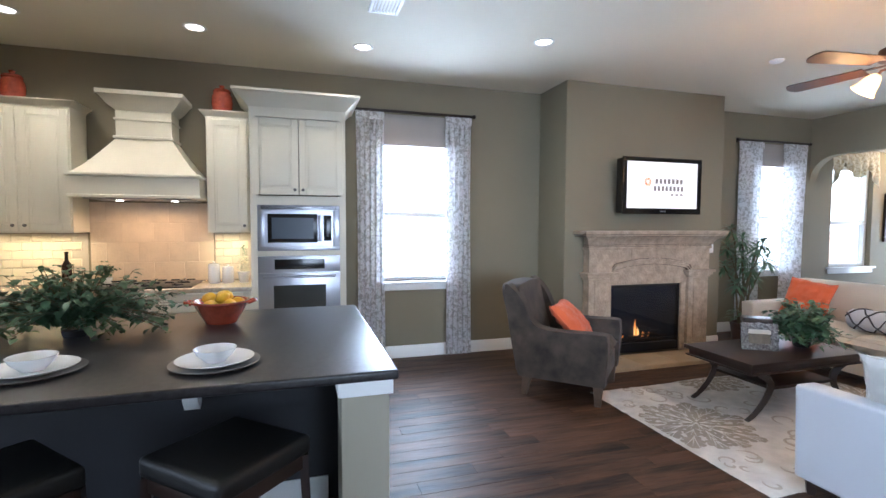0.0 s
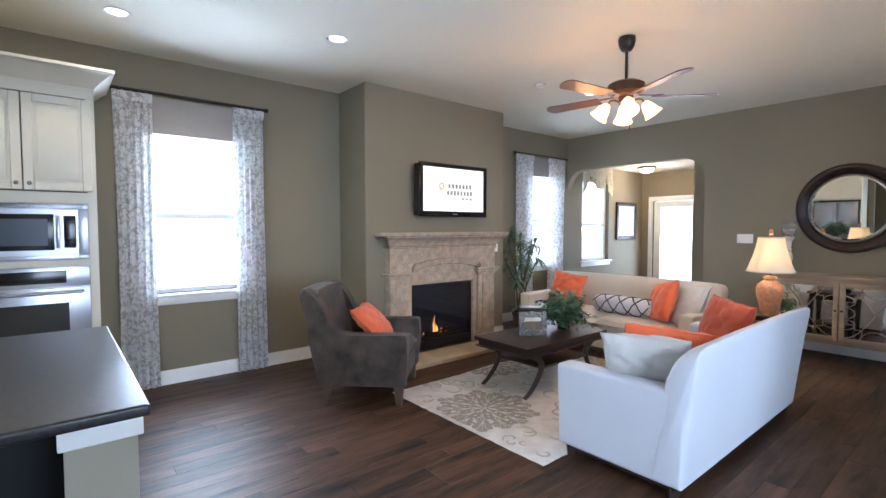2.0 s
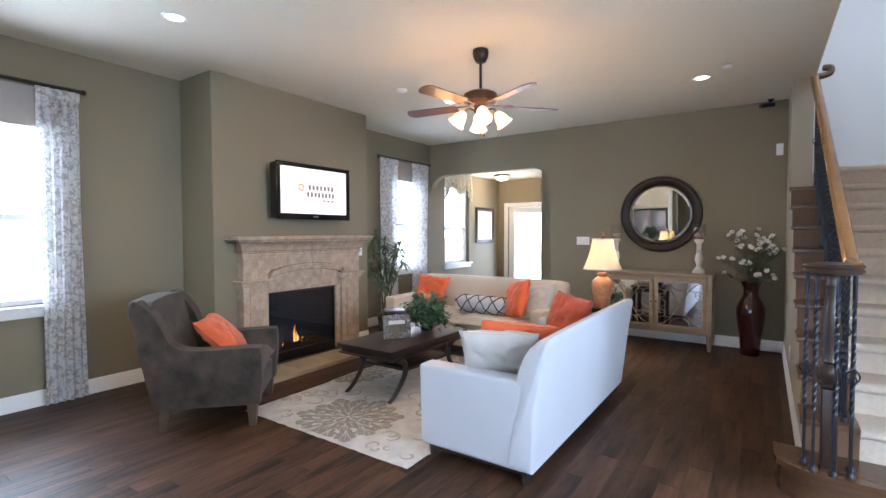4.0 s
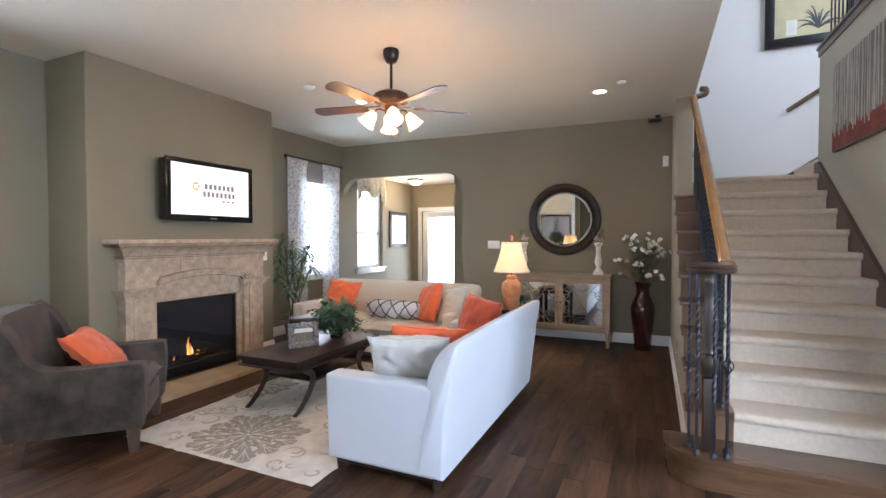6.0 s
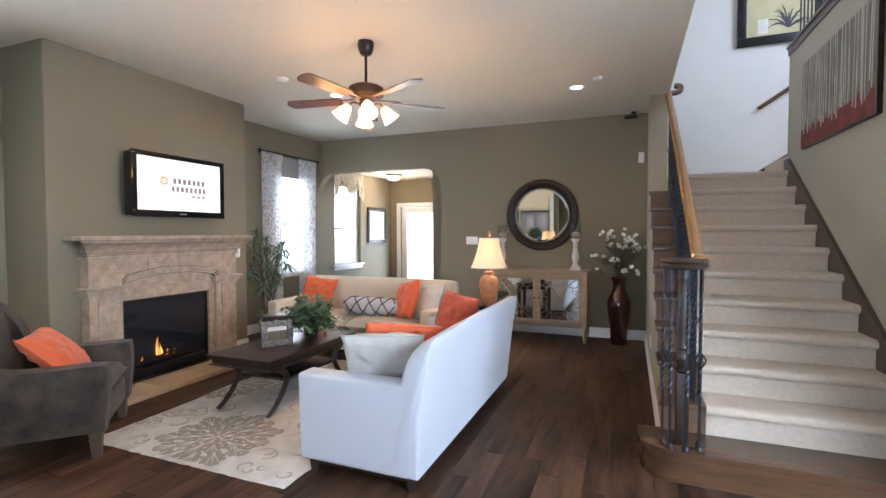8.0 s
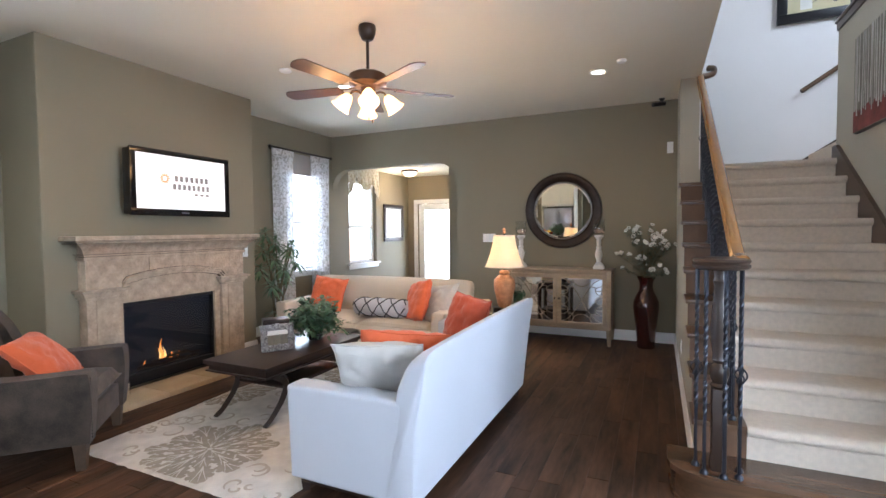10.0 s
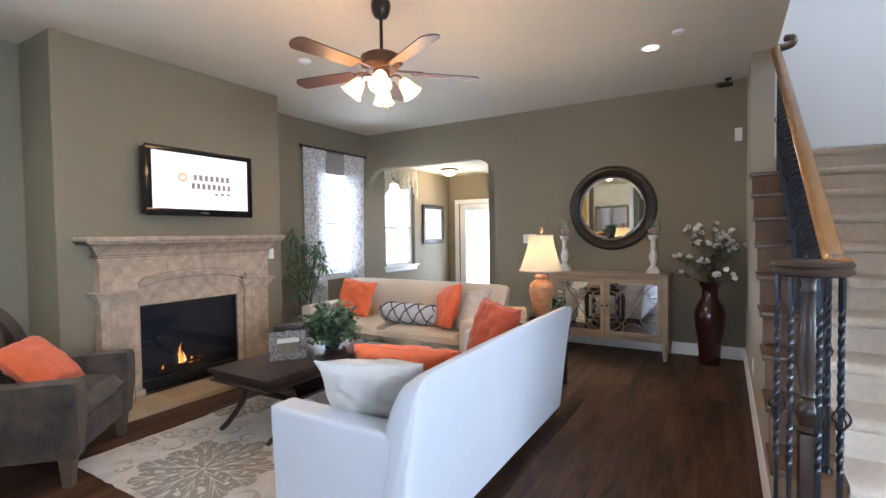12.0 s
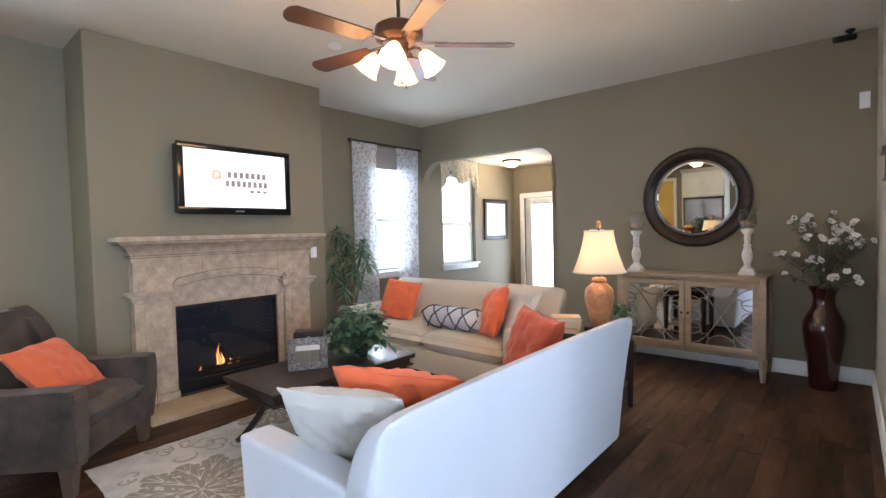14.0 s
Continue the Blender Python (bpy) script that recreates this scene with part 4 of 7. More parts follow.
def armchair():
    th = thing("armchair", pose(0.79, -0.385, 0, 0, 0, -45), "worn taupe suede armchair with nailhead trim facing the fireplace", "armchair")
    part("seat_base", box((-0.30, -0.36, 0.165), (0.30, 0.335, 0.34), 0.012), LEATHER, th)
    bm = bmesh.new()
    pad(bm, 0.60, 0.62, 0.17, 12, 0.18, 0.0, Matrix.Translation((0, 0.05, 0.41)))
    part("seat_cushion", bm, LEATHER, th)
    for s in (-1, 1):
        # arm: rises in a gentle scoop to the back
        prof = spline([(0.355, 0.165, 0), (0.375, 0.40, 0), (0.37, 0.575, 0), (0.33, 0.605, 0), (0.10, 0.60, 0), (-0.14, 0.605, 0), (-0.25, 0.66, 0), (-0.33, 0.82, 0), (-0.42, 0.93, 0), (-0.50, 0.94, 0), (-0.44, 0.50, 0), (-0.38, 0.165, 0)], 5)
        bm = bmesh.new()
        prism(bm, [(p.x, p.y) for p in prof], "x", min(s * 0.295, s * 0.40), max(s * 0.295, s * 0.40))
        for v in bm.verts:
            if abs(v.co.x) > 0.35:
                v.co.x += s * 0.03 * math.sin(min(1, (v.co.z - 0.19) / 0.42) * math.pi / 2)
        arm = part("arm", bm, LEATHER, th)
        mod = arm.modifiers.new("round", "BEVEL")
        mod.width, mod.segments, mod.limit_method, mod.angle_limit = 0.022, 3, "ANGLE", radians(50)
        bm = bmesh.new()
        for i in range(20):
            z = 0.215 + 0.36 * i / 19
            lathe(bm, [(0.006, 0), (0.004, 0.004), (0.0005, 0.005)], 6)
            vs = list(bm.verts)[-18:]
            for v in vs:
                v.co = Vector((s * 0.415 + v.co.x, 0.374 + v.co.z, z + v.co.y))
        part("nailhead", bm, BRONZE, arm, "row of bronze nailheads")
    # raked back with rounded shoulders
    bm = bmesh.new()
    out = [(-0.36, 0.32)] + [(x, z) for x, z in arc(-0.27, 0.86, 0.10, 180, 90, 6)] + [(0.0, 0.972)] + [(x, z) for x, z in arc(0.27, 0.86, 0.10, 90, 0, 6)] + [(0.36, 0.32)]
    prism(bm, out, "y", -0.40, -0.24)
    for v in bm.verts:
        v.co.y -= 0.16 * max(0, v.co.z - 0.3) / 0.65
    back = part("backrest", bm, LEATHER, th)
    mod = back.modifiers.new("round", "BEVEL")
    mod.width, mod.segments, mod.limit_method, mod.angle_limit = 0.03, 3, "ANGLE", radians(40)
    part("back_panel", box((-0.33, -0.43, 0.19), (0.33, -0.36, 0.42), 0.01), LEATHER, th)
    for x in (-0.36, 0.36):
        for y, k in ((0.30, 0), (-0.30, -0.03)):
            bm = bmesh.new()
            lathe(bm, [(0.034, 0), (0.054, 0.195)], 4)
            bmesh.ops.rotate(bm, verts=bm.verts, cent=(0, 0, 0), matrix=Matrix.Rotation(radians(45), 3, "Z"))
            for v in bm.verts:
                v.co += Vector((x, y + (k if v.co.z < 0.1 else 0), 0))
            part("leg", bm, LEGWOOD, th, "tapered oak leg")
    return th


armchair()
pillow(pose(0.78, -0.39, 0.63, 44, 0, 135), 0.46, 0.41, 0.15, ORANGE, "burnt orange pillow in the armchair", 8)


def coffee_table():
    th = thing("coffee_table", pose(1.605, 1.015, 0.012), "dark stained coffee table with sabre legs and a lower shelf", "coffee table")
    bm = cube(bmesh.new(), (-0.325, -0.605, 0.425), (0.325, 0.605, 0.458), 0.006)
    part("tabletop", bm, WALNUT, th)
    bm = cube(bmesh.new(), (-0.295, -0.575, 0.375), (0.295, 0.575, 0.424), 0.004)
    cube(bm, (-0.315, -0.595, 0.368), (0.315, 0.595, 0.380), 0.004)
    part("apron", bm, WALNUT, th)
    for sx in (-1, 1):
        for sy in (-1, 1):
            pts = spline([(sx * 0.255, sy * 0.46, 0.37), (sx * 0.255, sy * 0.36, 0.31), (sx * 0.255, sy * 0.335, 0.24), (sx * 0.255, sy * 0.39, 0.14), (sx * 0.255, sy * 0.49, 0.045), (sx * 0.255, sy * 0.56, 0.006)], 5)
            n = len(pts)
            part("leg", tube(bmesh.new(), pts, [0.036 - 0.014 * i / n for i in range(n)], 4, square=True), WALNUT, th, smooth=False)
    bm = bmesh.new()
    part("shelf", cube(bm, (-0.27, -0.345, 0.225), (0.27, 0.345, 0.248), 0.005), WALNUT, th)


coffee_table()


def rug():
    x0, x1, y0, y1 = 0.962, 2.66, -0.305, 2.12
    th = thing("rug", pose(0, 0, 0), "cream wool rug with carved taupe floral medallions under the coffee table", "rug")
    bm = bmesh.new()
    n, m_ = 34, 48
    vs = {}
    for i in range(n + 1):
        for j in range(m_ + 1):
            x, y = x0 + (x1 - x0) * i / n, y0 + (y1 - y0) * j / m_
            edge = i in (0, n) or j in (0, m_)
            w = 0.012 * noise.noise(Vector((x * 16, y * 16, 0))) if edge else 0
            vs[i, j] = bm.verts.new((x + w, y + w, 0.002 if edge else 0.012 + 0.0012 * noise.noise(Vector((x * 14, y * 14, 1)))))
    for i in range(n):
        for j in range(m_):
            bm.faces.new((vs[i, j], vs[i + 1, j], vs[i + 1, j + 1], vs[i, j + 1]))
    part("rug_ground", bm, RUGPILE, th)

    def petal(bm, cx, cy, a, r0, r1, w, lift, lobes=4):
        """A scalloped acanthus petal lying flat, round at its tip."""
        k = 4 * lobes
        side = []
        for i in range(k + 1):
            t = i / k
            swell = math.sin(math.pi * min(1.0, 0.10 + 0.92 * t) ** 1.35) ** 0.8
            side.append((r0 + (r1 - r0) * t + 0.10 * w * math.sin(i * 1.9), w * swell * (0.70 + 0.30 * abs(math.sin(math.pi * lobes * t)))))
        out = side + [(u, -v) for u, v in side[-2:0:-1]]
        ca, sa = math.cos(a), math.sin(a)
        pts = [(cx + u * ca - v * sa, cy + u * sa + v * ca) for u, v in out]
        pts = [(min(x1 - 0.02, max(x0 + 0.02, x)), min(y1 - 0.02, max(y0 + 0.02, y))) for x, y in pts]
        f = bm.faces.new([bm.verts.new((x, y, lift)) for x, y in pts])
        f.normal_update()
        bmesh.ops.triangulate(bm, faces=[f])

    def vein(bm, cx, cy, a, r0, r1, w, lift):
        """Cream lines that part a petal."""
        for bend in (-0.55, 0.0, 0.55):
            pts = []
            for i in range(7):
                t = i / 6
                u, v = r0 + (r1 - r0) * (0.12 + 0.74 * t), bend * w * t ** 1.4
                pts.append((min(x1 - 0.02, max(x0 + 0.02, cx + u * math.cos(a) - v * math.sin(a))), min(y1 - 0.02, max(y0 + 0.02, cy + u * math.sin(a) + v * math.cos(a))), lift))
            tube(bm, pts, [0.0045 - 0.0028 * i / 6 for i in range(7)], 4)

    centres = ((1.79, 0.05, 0.42), (1.79, 1.85, 0.42), (0.99, 0.94, 0.36), (2.6, 0.94, 0.36))
    for cx, cy, R in centres:
        lines = bmesh.new()
        for ring, (count, r0, r1, w, z) in enumerate(((13, 0.50, 1.08, 0.20, 0.0140), (10, 0.24, 0.70, 0.17, 0.0172), (7, 0.03, 0.36, 0.13, 0.0205))):
            for k in range(count):
                a = 2 * math.pi * k / count + 0.13 + 0.2 * ring
                far_end = r1 * (1.0 if k % 2 else 0.90)
                lift = z + 0.00018 * k
                petal(bm := bmesh.new(), cx, cy, a, R * r0, R * far_end, R * w, lift, 4 - ring)
                part("petal", bm, RUGFIG, th)
                vein(lines, cx, cy, a, R * r0, R * far_end, R * w, lift)
        tagged(part("carved_line", lines, RUGPILE, th), kind="stuff")
    rnd = random.Random(5)
    bm = bmesh.new()
    for k in range(240):
        cx, cy = rnd.uniform(x0 + 0.05, x1 - 0.05), rnd.uniform(y0 + 0.05, y1 - 0.05)
        rim = min(cx - x0, x1 - cx, cy - y0, y1 - cy)
        if (rim > 0.20 and k % 4) or min(math.hypot(cx - a, cy - b) for a, b, R in centres) < 0.47:
            continue
        a, turn = rnd.uniform(0, 6.28), rnd.choice((-1, 1))
        r = rnd.uniform(0.03, 0.07) if rim < 0.20 else rnd.uniform(0.07, 0.13)
        pts = []
        for i in range(12):
            b = a + turn * i * 0.42
            rr = r * (1 - i / 15)
            pts.append((min(x1 - .02, max(x0 + .02, cx + rr * math.cos(b))), min(y1 - .02, max(y0 + .02, cy + rr * math.sin(b))), 0.0125))
        tube(bm, pts, [0.004 + 0.007 * math.sin(math.pi * i / 11) for i in range(12)], 5)
    for v in bm.verts:
        v.co.z = 0.0125 + (v.co.z - 0.0125) * 0.35
    tagged(part("scrollwork", bm, RUGFIG2, th), kind="stuff")


rug()


def ceiling_fan():
    th = thing("ceiling_fan", pose(2.40, 1.065, CEIL_Z), "bronze ceiling fan with five walnut blades and four lit glass bells", "ceiling fan")
    part("canopy", lathe(bmesh.new(), [(0.03, -0.115), (0.045, -0.105), (0.062, -0.07), (0.07, -0.03), (0.066, -0.001)], 24), BRONZE, th)
    part("downrod", lathe(bmesh.new(), [(0.012, -0.36), (0.012, -0.10)], 12), BRONZE, th)
    part("motor", lathe(bmesh.new(), [(0.03, -0.345), (0.05, -0.355), (0.11, -0.365), (0.145, -0.385), (0.15, -0.425), (0.145, -0.45), (0.11, -0.462), (0.10, -0.475), (0.06, -0.48)], 32), BRONZE_W, th)
    part("switch_cup", lathe(bmesh.new(), [(0.03, -0.565), (0.05, -0.55), (0.06, -0.52), (0.055, -0.495), (0.06, -0.48)], 20), BRONZE_W, th)
    for k in range(5):
        a = radians(45 + 72 * k)
        m = Matrix.Rotation(a, 4, "Z")
        bm = bmesh.new()
        out = [(0.22, -0.055)] + [(0.66 + 0.06 * math.cos(radians(t)), 0.07 * math.sin(radians(t))) for t in range(-80, 81, 20)] + [(0.22, 0.055)]
        prism(bm, out, "z", -0.486, -0.478)
        bmesh.ops.rotate(bm, verts=bm.verts, cent=(0.4, 0, -0.482), matrix=Matrix.Rotation(radians(11), 3, "X"))
        bm.transform(m)
        bl = part("blade", bm, BLADE, th)
        bm = cube(bmesh.new(), (0.10, -0.018, -0.475), (0.30, 0.018, -0.468), 0.003)
        bm.transform(m)
        part("blade_iron", bm, BRONZE_W, bl)
    for k in range(4):
        a = radians(-55 + 90 * k)
        m = Matrix.Rotation(a, 4, "Z")
        bm = tube(bmesh.new(), [m @ Vector(p) for p in ((0.045, 0, -0.525), (0.09, 0, -0.505), (0.125, 0, -0.512), (0.14, 0, -0.537))], 0.009, 8)
        part("lamp_arm", bm, BRONZE_W, th)
        bm = bmesh.new()
        lathe(bm, cap=False, profile=[(0.024, 0), (0.034, -0.012), (0.05, -0.05), (0.058, -0.085), (0.066, -0.11), (0.079, -0.128), (0.076, -0.128), (0.062, -0.108), (0.054, -0.083), (0.046, -0.05), (0.03, -0.014)], seg=20, flute=lambda q: 0.03 * math.sin(q * 8))
        m3 = m @ Matrix.Translation((0.142, 0, -0.537)) @ Matrix.Rotation(radians(-36), 4, "Y")
        bm.transform(m3)
        bell = part("bell_shade", bm, FROST, th, "frosted glass bell")
        bm = bmesh.new()
        lathe(bm, [(0.012, -0.02), (0.018, -0.045), (0.028, -0.075), (0.022, -0.098), (0.001, -0.105)], 12)
        bm.transform(m3)
        part("bulb", bm, LAMPON, bell)
    for x, z in ((0.02, -0.72), (-0.015, -0.69)):
        part("pull_chain", tube(bmesh.new(), [(x, 0.03, -0.555), (x, 0.03, z)], 0.0016, 5), BRONZE_W, th)
        part("pull_knob", lathe(bmesh.new(), [(0.001, -0.03), (0.007, -0.02), (0.006, -0.005), (0.001, 0)], 8, (x, 0.03, z)), BRONZE_W, th)


ceiling_fan()
for k in range(4):
    a = radians(-55 + 90 * k)
    lamp("fan_glow", "POINT", pose(2.40 + 0.235 * math.cos(a), 1.065 + 0.235 * math.sin(a), CEIL_Z - 0.68), 15, (1.0, 0.55, 0.23), soft=0.11)


def downlight(x, y, z=CEIL_Z, power=32, lit=True):
    th = thing("recessed_light", pose(x, y, z), "lit white recessed ceiling downlight", "downlight", "recessed lights")
    part("trim_ring", lathe(bmesh.new(), cap=False, profile=[(0.062, -0.001), (0.066, -0.006), (0.082, -0.008), (0.09, -0.001)], seg=28), TRIM, th)
    part("lens", lathe(bmesh.new(), [(0.063, -0.003), (0.001, -0.0035)], 28), CANON, th)
    lamp("downlight_glow", "SPOT", pose(x, y, z - 0.012), power, (1.0, 0.84, 0.62), cone=150, soft=0.06)


for x, y in ((0.28, -2.21), (0.30, -3.54), (0.24, -4.80), (0.857, -0.752), (3.905, 2.99), (1.30, 2.26), (1.45, -4.75), (2.75, -4.75)):
    downlight(x, y, power=70 if y < -2 else 30)

# ---- stairs ----
def staircase():
    th = thing("staircase", pose(5.3, 2.1, 0), "wood and beige carpet staircase rising to a landing", "staircase")
    off = Matrix.Translation((-5.3, -2.1, 0))

    def put(name, bm, mat, label=""):
        bm.transform(off)
        return part(name, bm, mat, th, label)

    # bull-nosed bottom step
    left = arc(4.765, 0.765, 0.235, 180, 270, 12, 0.195)
    out = left + [(5.955, 0.57), (5.955, 0.925), (4.53, 0.925)]
    put("starting_tread", prism(bmesh.new(), out, "z", 0.158, 0.19), STARTWOOD, "bull-nosed wooden bottom tread")
    inn = [(4.55 if p[0] == 4.53 else p[0] + 0.02 * (4.765 - p[0]) / 0.235, p[1] + 0.025) for p in left] + [(5.95, 0.595), (5.95, 0.925), (4.555, 0.925)]
    put("starting_riser", prism(bmesh.new(), inn, "z", 0.0, 0.157), STARTWOOD)
    inn = [(p[0] - 0.004, p[1] - 0.004) for p in inn[:13]] + [(5.952, 0.59), (5.952, 0.925), (4.54, 0.925)]
    put("shoe_moulding", prism(bmesh.new(), inn, "z", 0.0, 0.02), STARTWOOD)
    for k in range(2, 12):
        y, z = riser(k), RISE * k
        back = riser(k + 1) if k < 11 else 4.598
        xr = 5.955 if k < 11 else 7.2
        nose = [(y, z - 0.062)] + [(y - 0.008 + 0.030 * math.cos(radians(a)), z - 0.030 + 0.030 * math.sin(radians(a))) for a in (250, 220, 190, 160, 130, 100)]
        out = [(y, z - RISE)] + nose + [(y + 0.02, z), (back, z), (back, z - RISE)]
        x0 = 4.925 if k < 11 else 4.87
        put("carpet_step", prism(bmesh.new(), out, "x", x0, xr), CARPET)
        if k < 11:
            put("tread_return", cube(bmesh.new(), (4.655, y - 0.03, z - 0.034), (4.924, back + 0.01, z - 0.002), 0.008), BROWNWOOD)
            put("end_riser", cube(bmesh.new(), (4.672, y, z - RISE), (4.924, y + 0.018, z - 0.035)), RISERWOOD)
    # sloping skirt on the wall and its turn onto the landing
    s = RISE / GO
    a, b = FIRST - 0.1, riser(11) + 0.02
    za = RISE + (a - FIRST) * s
    out = [(0.60, 0.0), (0.60, 0.30), (a, 0.37)] + [(b, RISE * 11 + 0.12), (3.518, RISE * 11 + 0.12), (3.518, RISE * 11 - 0.4), (b, RISE * 10 - 0.3), (FIRST + 0.3, 0.0)]
    put("wall_skirt", prism(bmesh.new(), out, "x", 5.957, 5.988), SKIRT, "brown stained skirt board")
    out = [(5.55, 2.09), (5.55, 2.20), (5.92, 2.20), (7.2, 3.05), (7.2, 2.75), (6.2, 2.09)]
    put("landing_skirt", prism(bmesh.new(), out, "y", 4.572, 4.599), SKIRT)
    for i in range(5):
        x = 6.02 + 0.26 * i
        z = 2.09 + RISE * (i + 1)
        put("carpet_step", cube(bmesh.new(), (x, 3.53, z - RISE), (7.3, 4.57, z), 0.02, 3), CARPET)


staircase()


def railing():
    th = thing("stair_railing", pose(4.78, 0.68, 0.19), "honey oak handrail on twisted black iron balusters", "railing")
    off = Matrix.Translation((-4.78, -0.68, -0.19))
    s = RISE / GO
    y0, y1 = 0.86, 3.66
    def rail_z(y):
        return 1.285 + 0.632 * (y - y0)
    # moulded rail
    prof = [(-0.028, -0.03), (0.028, -0.03), (0.034, -0.008), (0.022, 0.004), (0.034, 0.02), (0.026, 0.036), (0.0, 0.042), (-0.026, 0.036), (-0.034, 0.02), (-0.022, 0.004), (-0.034, -0.008)]
    bm = bmesh.new()
    path = [(4.862, y0 - 0.16, 1.272), (4.862, y0 - 0.08, 1.276)] + [(4.862, y, rail_z(y)) for y in (y0, y0 + 0.1, 1.5, 2.2, 2.8, y1)]
    rings = [[bm.verts.new((x + u, y - v * 0.4, z + v)) for u, v in prof] for x, y, z in path]
    for a, b in zip(rings, rings[1:]):
        for i in range(len(prof)):
            j = (i + 1) % len(prof)
            bm.faces.new((a[i], a[j], b[j], b[i]))
    bm.faces.new(rings[0]), bm.faces.new(rings[-1][::-1])
    bm.transform(off)
    part("handrail", bm, OAK, th)
    zt = rail_z(y1)
    bm = tube(bmesh.new(), spline([(4.862, y1 - 0.03, zt), (4.93, y1 + 0.0, zt + 0.005), (4.985, y1 + 0.02, zt + 0.03), (4.99, y1 + 0.03, zt + 0.08), (4.94, y1 + 0.06, zt + 0.10)], 5), 0.033, 10)
    bm.transform(off)
    part("gooseneck", bm, BROWNWOOD, th)
    # volute over the newel
    bm = lathe(bmesh.new(), [(0.06, 1.238), (0.115, 1.242), (0.128, 1.25), (0.132, 1.262), (0.124, 1.272), (0.133, 1.284), (0.126, 1.296), (0.07, 1.303), (0.001, 1.304)], 32, (4.77, 0.70, 0))
    bm.transform(off)
    part("volute", bm, DARKOAK, th)
    bm = bmesh.new()
    cube(bm, (4.735, 0.672, 0.19), (4.805, 0.742, 0.62), 0.006)
    lathe(bm, [(0.03, 0.62), (0.044, 0.635), (0.03, 0.65), (0.035, 0.66), (0.047, 0.70), (0.043, 0.73), (0.026, 0.755), (0.036, 0.77), (0.030, 0.79), (0.042, 0.88), (0.045, 0.93), (0.034, 1.06), (0.027, 1.15), (0.036, 1.18), (0.028, 1.20), (0.036, 1.238)], 20, (4.77, 0.707, 0))
    bm.transform(off)
    part("newel_post", bm, DARKOAK, th, "turned wooden newel post")

    def baluster(x, y, z0, z1, basket):
        h = z1 - z0
        bm = bmesh.new()
        n = 110
        rings = []
        ang = 0.0
        for i in range(n + 1):
            t = i / n
            if 0.30 < t < 0.47 or 0.53 < t < 0.90:
                ang += 0.34
            ring = []
            for k in range(4):
                a = ang + math.pi / 4 + k * math.pi / 2
                ring.append(bm.verts.new((x + 0.0105 * math.cos(a), y + 0.0105 * math.sin(a), z0 + h * t)))
            rings.append(ring)
        for a, b in zip(rings, rings[1:]):
            for k in range(4):
                bm.faces.new((a[k], a[(k + 1) % 4], b[(k + 1) % 4], b[k]))
        bm.transform(off)
        bal = part("baluster", bm, IRON, th, smooth=False)
        bm = lathe(bmesh.new(), [(0.021, 0), (0.021, 0.008), (0.014, 0.02), (0.010, 0.024)], 10, (x, y, z0))
        bm.transform(off)
        part("shoe", bm, IRON, bal)
        if basket:
            bm = bmesh.new()
            zc = z0 + h * 0.50
            for k in range(4):
                pts = []
                for i in range(9):
                    t = i / 8
                    a = k * math.pi / 2 + t * 2.6
                    r = 0.006 + 0.022 * math.sin(math.pi * t)
                    pts.append((x + r * math.cos(a), y + r * math.sin(a), zc - 0.045 + 0.09 * t))
                tube(bm, pts, 0.0042, 5)
            bm.transform(off)
            part("basket", bm, IRON, bal)

    c = 0
    for x, y in ((4.665, 0.715), (4.70, 0.635), (4.785, 0.615), (4.855, 0.64), (4.865, 0.72)):
        baluster(x, y, 0.19, 1.24, c in (0, 3))
        c += 1
    for k in range(2, 11):
        for f in (0.05, 0.145, 0.24):
            y = riser(k) + f
            if y < 3.56:
                baluster(4.862, y, RISE * k, rail_z(y) - 0.02, c % 3 == 0)
                c += 1


railing()


def loft_rail():
    th = thing("loft_railing", pose(6.06, 2.0, LOFT), "dark iron railing on the loft's edge above the stairs", "railing")
    bm = cube(bmesh.new(), (-0.10, -1.66, 0.0), (0.10, 1.535, 0.03), 0.008)
    cube(bm, (-0.086, -1.66, -0.07), (-0.07, 1.522, -0.001), 0.005)
    part("cap", bm, SKIRT, th)
    part("handrail", cube(bmesh.new(), (-0.03, -1.66, 0.92), (0.03, 1.50, 0.97), 0.015), BROWNWOOD, th)
    for i in range(30):
        y = 1.46 - 0.105 * i
        bm = bmesh.new()
        tube(bm, [(0, y, 0.03), (0, y, 0.92)], 0.009, 4)
        part("baluster", bm, IRON, th, smooth=False)


loft_rail()


def framed(name, m, w, h, border, depth, label, mats, category="picture"):
    """A framed picture in the plane xz, facing -y."""
    th = thing(name, m, label, category)
    bm = bmesh.new()
    for lo, hi in (((-w / 2, -depth, h / 2 - border), (w / 2, 0, h / 2)), ((-w / 2, -depth, -h / 2), (w / 2, 0, -h / 2 + border)), ((-w / 2, -depth, -h / 2 + border), (-w / 2 + border, 0, h / 2 - border)), ((w / 2 - border, -depth, -h / 2 + border), (w / 2, 0, h / 2 - border))):
        cube(bm, lo, hi, min(0.012, border * 0.3), 2)
    part("frame", bm, mats[0], th)
    part("print", box((-w / 2 + border, -depth * 0.5, -h / 2 + border), (w / 2 - border, -0.002, h / 2 - border)), mats[1], th)
    return th


